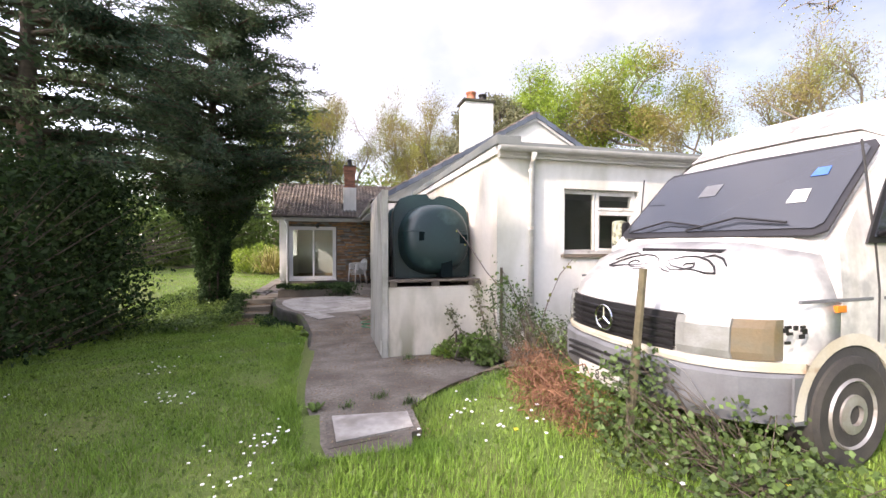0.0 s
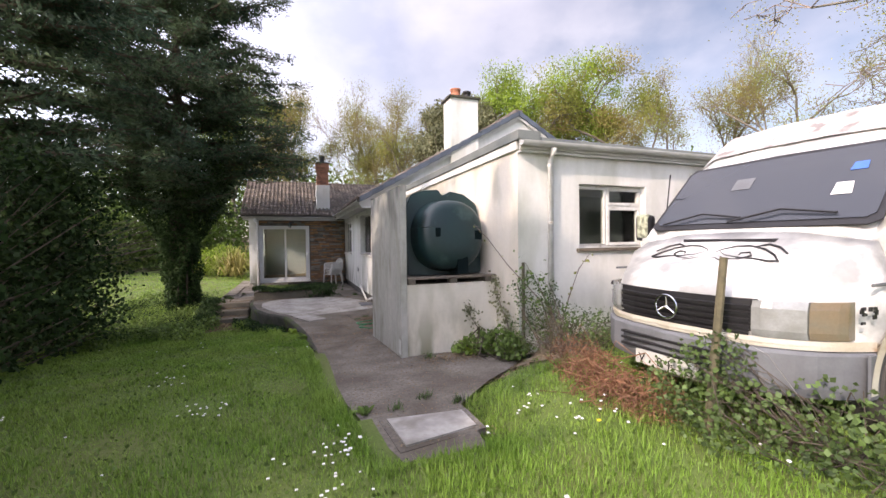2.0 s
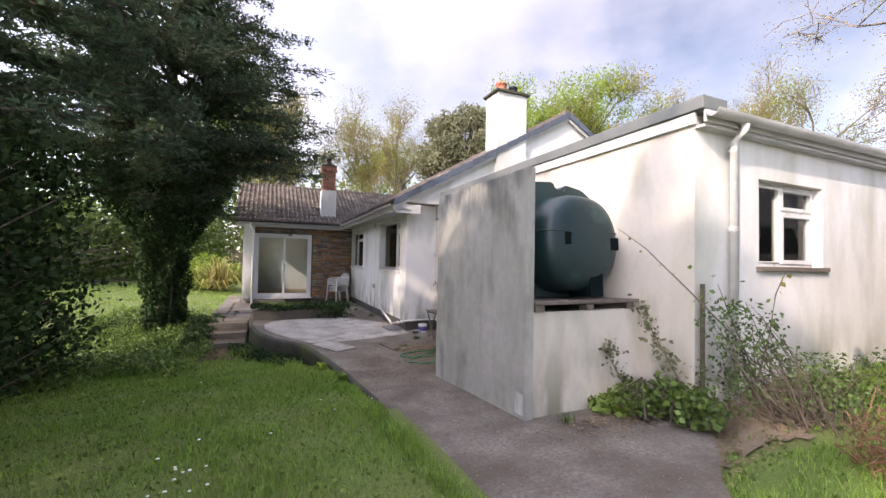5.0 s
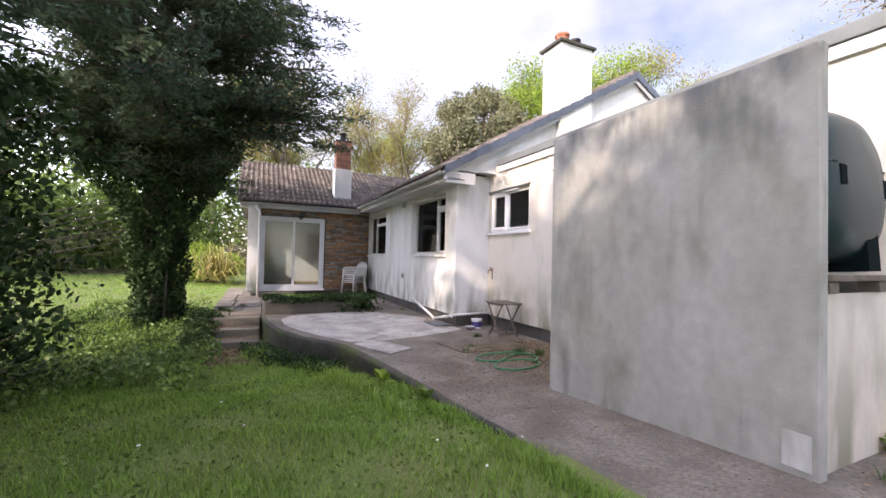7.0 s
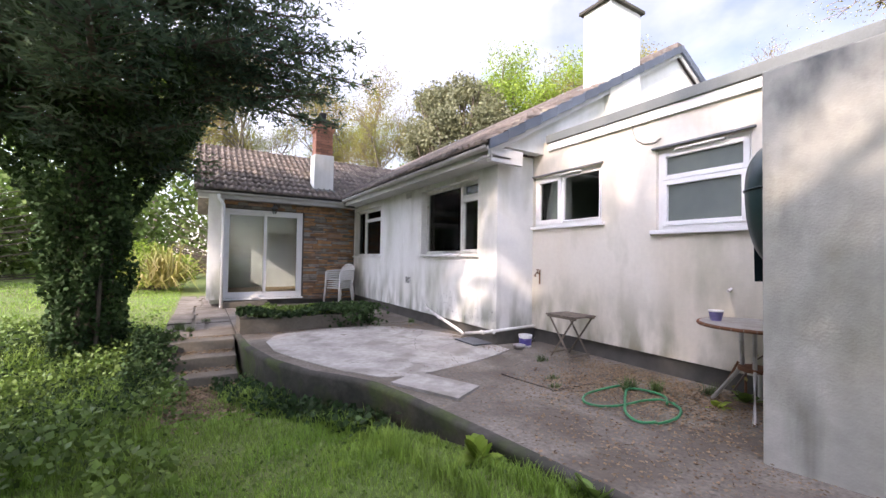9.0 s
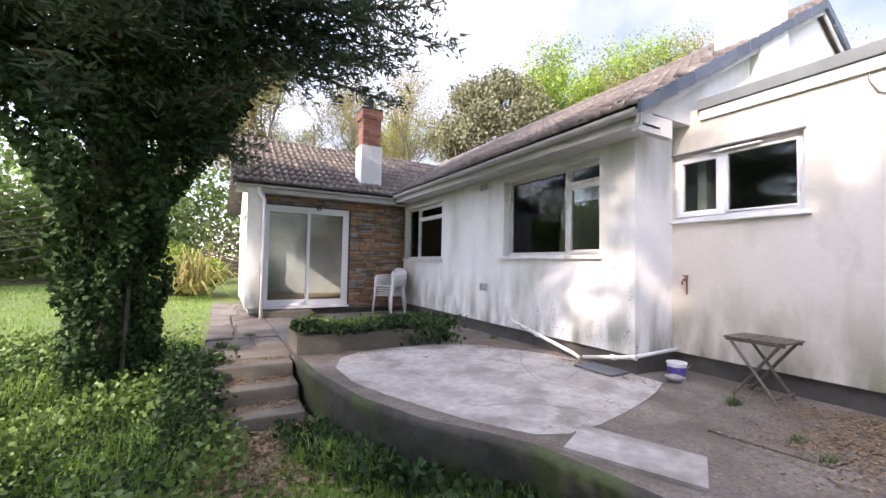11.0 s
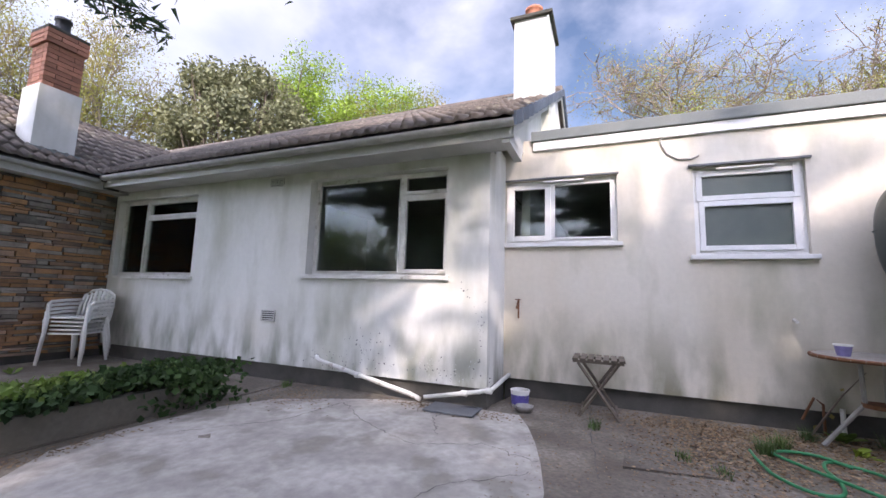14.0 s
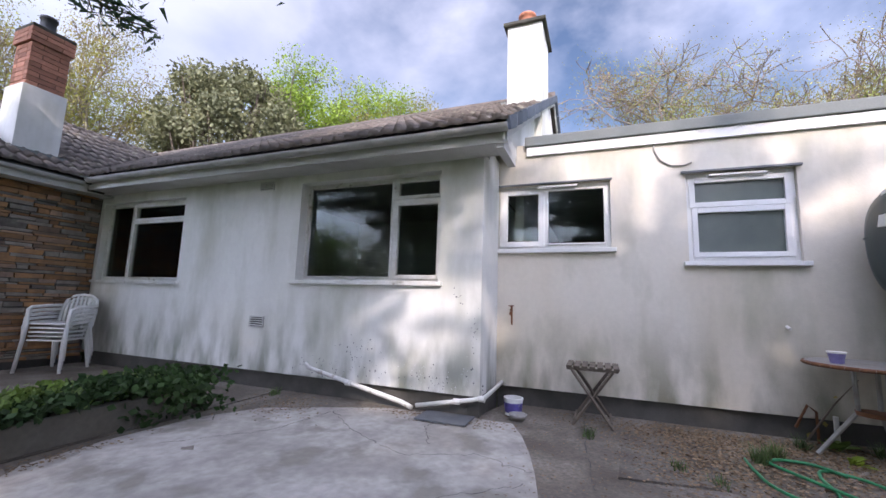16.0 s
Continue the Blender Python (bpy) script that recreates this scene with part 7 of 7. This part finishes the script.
def daisies(name, n, x0, x1, y0, y1, seed, mat, label, r0=0.016, clusters=None, h=0.14):
    rng = np.random.default_rng(seed)
    x, y = rng.uniform(x0, x1, n), rng.uniform(y0, y1, n)
    if clusters:
        k = rng.integers(len(clusters), size=n)
        cx, cy = np.array(clusters)[k].T
        m = rng.random(n) < 0.6
        x, y = np.where(m, cx + rng.normal(size=n) * 0.12, x), np.where(m, cy + rng.normal(size=n) * 0.10, y)
    ok = ~in_paving(x, y)
    x, y = x[ok], y[ok]
    n = len(x)
    z = gz_at(x, y) + h * rng.uniform(0.55, 1.0, n)
    V, F = [], []
    t = np.arange(8) * math.tau / 8
    r = r0 * rng.uniform(0.7, 1.15, (n, 1))
    ring = np.stack([x[:, None] + r * np.cos(t), y[:, None] + r * np.sin(t), z[:, None] + 0.004 * np.sin(t * 3)], 2)
    return raw_mesh(name, ring.reshape(-1, 3), np.arange(n * 8).reshape(-1, 8), mat, None, label, "stuff", category="flowers")


daisies("daisies", 90, 0.9, 4.5, -0.8, 2.6, 31, PETAL, "small white daisies in the long grass", 0.0125, [(1.72, 2.05), (1.9, 1.7), (2.2, 1.6), (0.35, 1.95), (1.4, 0.8), (3.4, -0.3)], 0.17)
daisies("daisies", 80, -3.5, 0.6, -0.2, 7.5, 32, PETAL, "small white daisies in the lawn", 0.010, [(0.15, 2.0), (0.25, 1.6), (-0.6, 3.1), (-1.2, 4.2)], 0.10)
daisies("dandelions", 16, 1.9, 6.0, -0.6, 1.9, 33, YELLOW, "yellow dandelions in the long grass", 0.018, None, 0.18)


def spiky(x, y, z, n, L, seed):
    t = thing("cordyline", (x, y, z), "spiky yellow-green cordyline plant beyond the house", "plant")
    rng = np.random.default_rng(seed)
    a, el = rng.random(n) * math.tau, radians(20) + rng.random(n) * radians(65)
    d = np.stack([np.cos(a) * np.cos(el), np.sin(a) * np.cos(el), np.sin(el)], 1)
    s = np.stack([-np.sin(a), np.cos(a), 0 * a], 1) * 0.025
    b = np.array([[x, y, z]]) + np.stack([rng.normal(size=n) * 0.3, rng.normal(size=n) * 0.3, rng.uniform(0.1, 0.5, n)], 1)
    l = L * rng.uniform(0.7, 1.1, (n, 1))
    m = b + d * l * 0.6
    e = b + d * l + np.array([[0, 0, -0.45]]) * l
    V = np.stack([b - s, b + s, m + s, m - s, e], 1).reshape(-1, 3)
    k = np.arange(n)[:, None] * 5
    F = np.concatenate([k + np.array([[0, 1, 2]]), k + np.array([[0, 2, 3]]), k + np.array([[3, 2, 4]])])
    raw_mesh("fronds", V, F, LEAF_BUD, t)


spiky(-2.75, 21.5, -0.2, 170, 1.9, 1)
clump_mass("garden_shrub", (-3.0, 22.5, -0.2), [(-3.2, 22.5, 0.4), (-2.3, 22.8, 0.5), (-4.2, 22.8, 0.5), (-3.4, 23.5, 0.8)], [0.7, 0.6, 0.8, 0.8], 7000, LEAF_LIME, 0.10, "sunlit yellow-green garden shrub", 111)


def wall_climber(name, pts, n, leaf, label, seed, size=0.05, spread=0.05):
    rng = np.random.default_rng(seed)
    t = thing(name, pts[0], label, "climbing plant")
    P = np.array(pts, float)
    part("stem", tube(bmesh.new(), pts, [0.010 - 0.007 * i / (len(pts) - 1) for i in range(len(pts))], 6), TWIG_B, t, smooth=True)
    s = rng.random(n) * (len(P) - 1)
    j = np.minimum(s.astype(int), len(P) - 2)
    q = P[j] + (P[j + 1] - P[j]) * (s - j)[:, None] + rng.normal(size=(n, 3)) * spread
    V, F = leaves(rng, q, size, 1.3)
    raw_mesh("foliage", V, F, leaf, t)


wall_climber("ivy_strand", [(2.55, 4.30, -0.02), (2.50, 4.38, 0.2), (2.36, 4.40, 0.42), (2.33, 4.40, 0.62)], 130, LEAF_OLIVE, "olive-green ivy strand climbing the tank wall", 41)
wall_climber("ivy_strand", [(2.70, 3.75, 0.05), (2.68, 4.0, 0.45), (2.66, 4.2, 0.75), (2.70, 4.38, 0.98)], 210, LEAF_OLIVE, "ivy strand climbing from the ground to the tank", 42)
wall_climber("bare_bramble", [(3.15, 3.6, 0.2), (2.95, 3.55, 0.7), (2.62, 3.8, 1.15), (2.48, 4.1, 1.5), (2.40, 4.35, 1.7)], 14, LEAF_BUD, "long bare bramble stem arching to the tank", 43, spread=0.02)
wall_climber("bare_bramble", [(3.2, 3.6, 0.2), (3.35, 3.55, 0.75), (3.55, 3.6, 1.1), (3.75, 3.62, 1.3)], 16, LEAF_BUD, "bare bramble stem leaning on the wall", 44, spread=0.03)
wall_climber("bare_bramble", [(3.3, 3.55, 0.1), (3.1, 3.6, 0.6), (2.9, 3.62, 0.95), (2.75, 3.62, 1.2)], 60, LEAF_MID, "leafy bramble stem by the downpipe", 45, spread=0.09)
wall_climber("bare_bramble", [(2.7, 7.2, -0.2), (2.65, 7.0, 0.15), (2.72, 6.8, 0.35)], 5, LEAF_BUD, "thin dry stem against the wall", 46, spread=0.02)

# ---- stones of the wing's front ----
rs = random.Random(77)


def stone_mesh(w, h, k):
    bm = bmesh.new()
    r = random.Random(k)
    box(bm, -w / 2, 0, -h / 2, w / 2, 0.06, h / 2)
    for v in bm.verts:
        v.co.x += r.uniform(-0.008, 0.008)
        v.co.z += r.uniform(-0.006, 0.006)
        if v.co.y < 0.03:
            v.co.y += r.uniform(-0.006, 0.010)
    me = bpy.data.meshes.new("stone")
    bm.normal_update()
    bm.to_mesh(me)
    bm.free()
    return me


cladding = thing("stone_cladding", (0.5, DY, -0.12), "coursed rust, ochre and grey split-stone facing", "", "", "structure")


def place_stone(x, z, w, h, k, y=DY, parent=cladding):
    me = stone_mesh(w, h, k)
    me.materials.append((SLATE, SLATE_B, SLATE_C, SLATE_C, SLATE_B)[rs.randrange(5)])
    ob = new("stone", me)
    ob.parent = parent
    ob.location = Vector((x, y - 0.03 - rs.uniform(0, 0.018), z)) - BASE[parent]
    BASE[ob] = BASE[parent]


z = -0.11
k = 0
while z < 2.36:
    h = rs.choice((0.032, 0.040, 0.048, 0.058, 0.075))
    for a, b in ((0.70, 2.06),) if z + h < 2.21 else ((-1.22, 2.06),):
        x = a
        while x < b - 0.05:
            w = min(rs.uniform(0.10, 0.42), b - x)
            place_stone(x + w / 2, z + h / 2 + rs.uniform(-0.004, 0.004), w - rs.uniform(0.006, 0.018), h - rs.uniform(0.005, 0.013), k)
            x += w
            k += 1
    z += h

# ---- roof tiles ----
def tile_mesh(w, l):
    bm = bmesh.new()
    prof = []
    for i in range(13):
        u = i / 12
        v = (u * 2) % 1.0 if i < 12 else 1.0
        hgt = 0.042 * math.sin(math.pi * min(1, v / 0.62)) ** 1.0 if v < 0.62 else 0.0
        prof.append((u * w, hgt))
    rows = []
    for y, dz, th in ((0, 0.042, 0), (0, 0.010, 1), (l, 0.004, 0)):
        rows.append([bm.verts.new((x, y, z * (0.3 if th else 1) + dz)) for x, z in prof])
    for a, b in ((rows[1], rows[0]), (rows[0], rows[2])):
        for i in range(12):
            bm.faces.new((a[i], a[i + 1], b[i + 1], b[i]))
    bm.normal_update()
    me = bpy.data.meshes.new("roof_tile")
    bm.to_mesh(me)
    bm.free()
    me.materials.append(TILE)
    for p in me.polygons:
        p.use_smooth = True
    return me


TILEM = tile_mesh(0.30, 0.36)


def tile_roof(parent, origin, along, up, n_along, n_up, inside, limit, gauge=0.32):
    o, a, u = Vector(origin), Vector(along).normalized(), Vector(up).normalized()
    nrm = a.cross(u)
    rest = []
    c = 0
    for j in range(n_up):
        for i in range(n_along):
            p = o + a * (0.30 * i) + u * (gauge * j)
            if not inside(p + a * 0.15 + u * 0.15):
                continue
            m = Matrix((a, u, nrm)).transposed().to_4x4()
            m.translation = p + nrm * (0.006 * ((i * 7 + j * 3) % 3) * 0.3)
            c += 1
            if limit(p):
                ob = new("roof_tile", TILEM)
                ob.parent = parent
                ob.matrix_basis = Matrix.Translation(-BASE[parent]) @ m
                BASE[ob] = BASE[parent]
            else:
                rest.append(m)
    if rest:
        V = np.array([v.co[:] for v in TILEM.vertices])
        F = np.array([list(p.vertices) for p in TILEM.polygons])
        vs, fs = [], []
        for q, m in enumerate(rest):
            M = np.array(m)
            vs.append(V @ M[:3, :3].T + M[:3, 3])
            fs.append(F + q * len(V))
        raw_mesh("roof_tiles_rest", np.concatenate(vs), np.concatenate(fs), TILE, parent, kind="stuff")


mu = Vector((RX - EX, 0, RZ - EZ))
tile_roof(roof, (EX - 0.03, 24.3, EZ + 0.012), (0, -1, 0), mu, 49, 17, lambda p: p.y > 9.68 and p.x < RX and not (p.y > WEY + 0.1 and p.z < WEZ + (p.y - WEY) * (WRZ - WEZ) / (WRY - WEY) - 0.02 and p.y < WRY) and not (p.y >= WRY and p.z < WRZ) and not (4.1 < p.x < 5.1 and 9.5 < p.y < 10.25), lambda p: p.y < 14.8 and p.x < 5.2)
wu = Vector((0, WRY - WEY, WRZ - WEZ))
tile_roof(roof_w, (-1.80, WEY - 0.03, WEZ + 0.012), (1, 0, 0), wu, 22, 11, lambda p: p.z > EZ + (p.x - EX) * (RZ - EZ) / (RX - EX) - 0.01 and not (0.80 < p.x < 1.52 and 16.5 < p.y < 17.1), lambda p: True)
slab("valley", [(1.5, 15.9, 2.545), (1.85, 15.9, 2.60), (4.75, 18.9, 4.28), (4.4, 18.9, 4.2)], 0.01, FELT)
blades("edge_grass", 26000, -0.1, 1.0, 1.7, 8.2, 0.13, 0.008, 15, "grass leaning over the path's edge", mask=lambda x, y: x > np.interp(y, EDGE_Y, EDGE_X) - 0.28)
scatter("understorey_weeds", 12000, ground_fn(-4.4, -1.7, 8.2, 14.5, 0.30, lambda x, y: np.sin(x * 3) * np.cos(y * 2.3) > -0.1), LEAF_MID, 0.06, "mixed green weeds under the cypress", "weed", seed=61)


# cracks in the concrete
def crack(pts, z, width, seed):
    rng = np.random.default_rng(seed)
    P = np.array(pts, float)
    s = np.linspace(0, len(P) - 1, 14 * (len(P) - 1))
    q = np.stack([np.interp(s, np.arange(len(P)), P[:, k]) for k in (0, 1)], 1) + rng.normal(size=(len(s), 2)) * 0.012
    w = width * rng.uniform(0.3, 1.2, (len(s), 1)) / 2
    d = np.gradient(q, axis=0)
    d /= np.linalg.norm(d, axis=1, keepdims=True)
    nn = np.stack([-d[:, 1], d[:, 0]], 1)
    V = np.concatenate([np.c_[q + nn * w, np.full(len(s), z)], np.c_[q - nn * w, np.full(len(s), z)]])
    n = len(s)
    F = np.array([[i, i + 1, n + i + 1, n + i] for i in range(n - 1)])
    return raw_mesh("crack", V, F, PLINTH, None, "", "structure")


for i, (ps, z) in enumerate([([(0.3, 11.9), (0.9, 11.4), (1.6, 11.3), (2.05, 11.0)], -0.203), ([(1.0, 9.3), (1.15, 9.7), (0.9, 10.2), (1.2, 10.8), (1.6, 11.3)], -0.203), ([(1.2, 10.1), (1.6, 10.3), (2.0, 10.2)], -0.203),
                             ([(-0.1, 9.9), (0.4, 9.75), (0.8, 9.3)], -0.203), ([(0.4, 12.3), (1.2, 12.1), (2.05, 12.2)], -0.2095), ([(0.9, 8.9), (1.6, 8.95), (2.7, 9.0)], -0.2095), ([(1.2, 6.5), (1.3, 7.2), (1.1, 8.0), (1.2, 8.9)], -0.2095),
                             ([(2.1, 8.0), (2.2, 8.7), (2.15, 9.4)], -0.2095)]):
    crack(ps, z, 0.008, 300 + i)

def tuft(x, y, z, n, h, seed):
    rng = np.random.default_rng(seed)
    a = rng.random(n) * math.tau
    r = rng.random(n) * 0.09
    bx, by = x + r * np.cos(a), y + r * np.sin(a) * 0.6
    hh = h * rng.uniform(0.5, 1.1, n)
    l = hh * rng.uniform(0.3, 1.0, n)
    b = rng.random(n) * math.tau
    w = 0.004
    V = np.stack([np.stack([bx - w * np.sin(b), by + w * np.cos(b), np.full(n, z)], 1), np.stack([bx + w * np.sin(b), by - w * np.cos(b), np.full(n, z)], 1),
                  np.stack([bx + l * np.cos(b), by + l * np.sin(b), z + hh], 1)], 1).reshape(-1, 3)
    t = thing("grass_tuft", (x, y, z), "small grass tuft growing from a crack in the concrete", "grass")
    raw_mesh("tuft", V, np.arange(n * 3).reshape(-1, 3), LEAF_BRAMBLE, t, "", "stuff")


for i, (x, y, n, h) in enumerate([(2.0, 8.95, 70, 0.09), (1.55, 8.35, 60, 0.07), (1.35, 8.15, 50, 0.06), (1.95, 7.75, 160, 0.13), (2.15, 7.6, 140, 0.12), (2.5, 7.3, 80, 0.12), (1.9, 12.3, 60, 0.1), (-1.9, 13.2, 130, 0.14), (-1.75, 13.0, 90, 0.12), (-1.5, 13.9, 70, 0.1),
                                  (-0.1, 15.6, 60, 0.12), (-0.9, 12.9, 80, 0.1), (2.5, 6.8, 60, 0.12), (1.85, 5.4, 30, 0.06), (1.7, 4.25, 50, 0.09), (1.2, 2.9, 50, 0.08), (1.45, 2.7, 60, 0.09), (0.9, 2.75, 40, 0.07)]):
    tuft(x, y, paved_z(y) + 0.004, n, h, 500 + i)


def grit_fn(rng, n):
    y = rng.uniform(2.0, 9.5, n)
    x = np.interp(y, EDGE_Y, EDGE_X) + 0.05 + rng.random(n) * (np.where(y < 3.9, 1.3, np.where(y < 6.5, 0.95, 2.3)))
    ok = ~((x > 1.36) & (y > 4.38) & (y < 6.5)) & (x < 2.75)
    x, y = x[ok], y[ok]
    return np.stack([x, y, np.interp(y, [2, 3, 4.4, 6.5, 7.2], [0.01, 0.005, -0.045, -0.205, -0.22]) + 0.010], 1)


scatter("leaf_crumbs", 5200, grit_fn, LITTER, 0.016, "tiny crumbs of leaf and grit on the path", "debris", seed=71, flat=0.4)
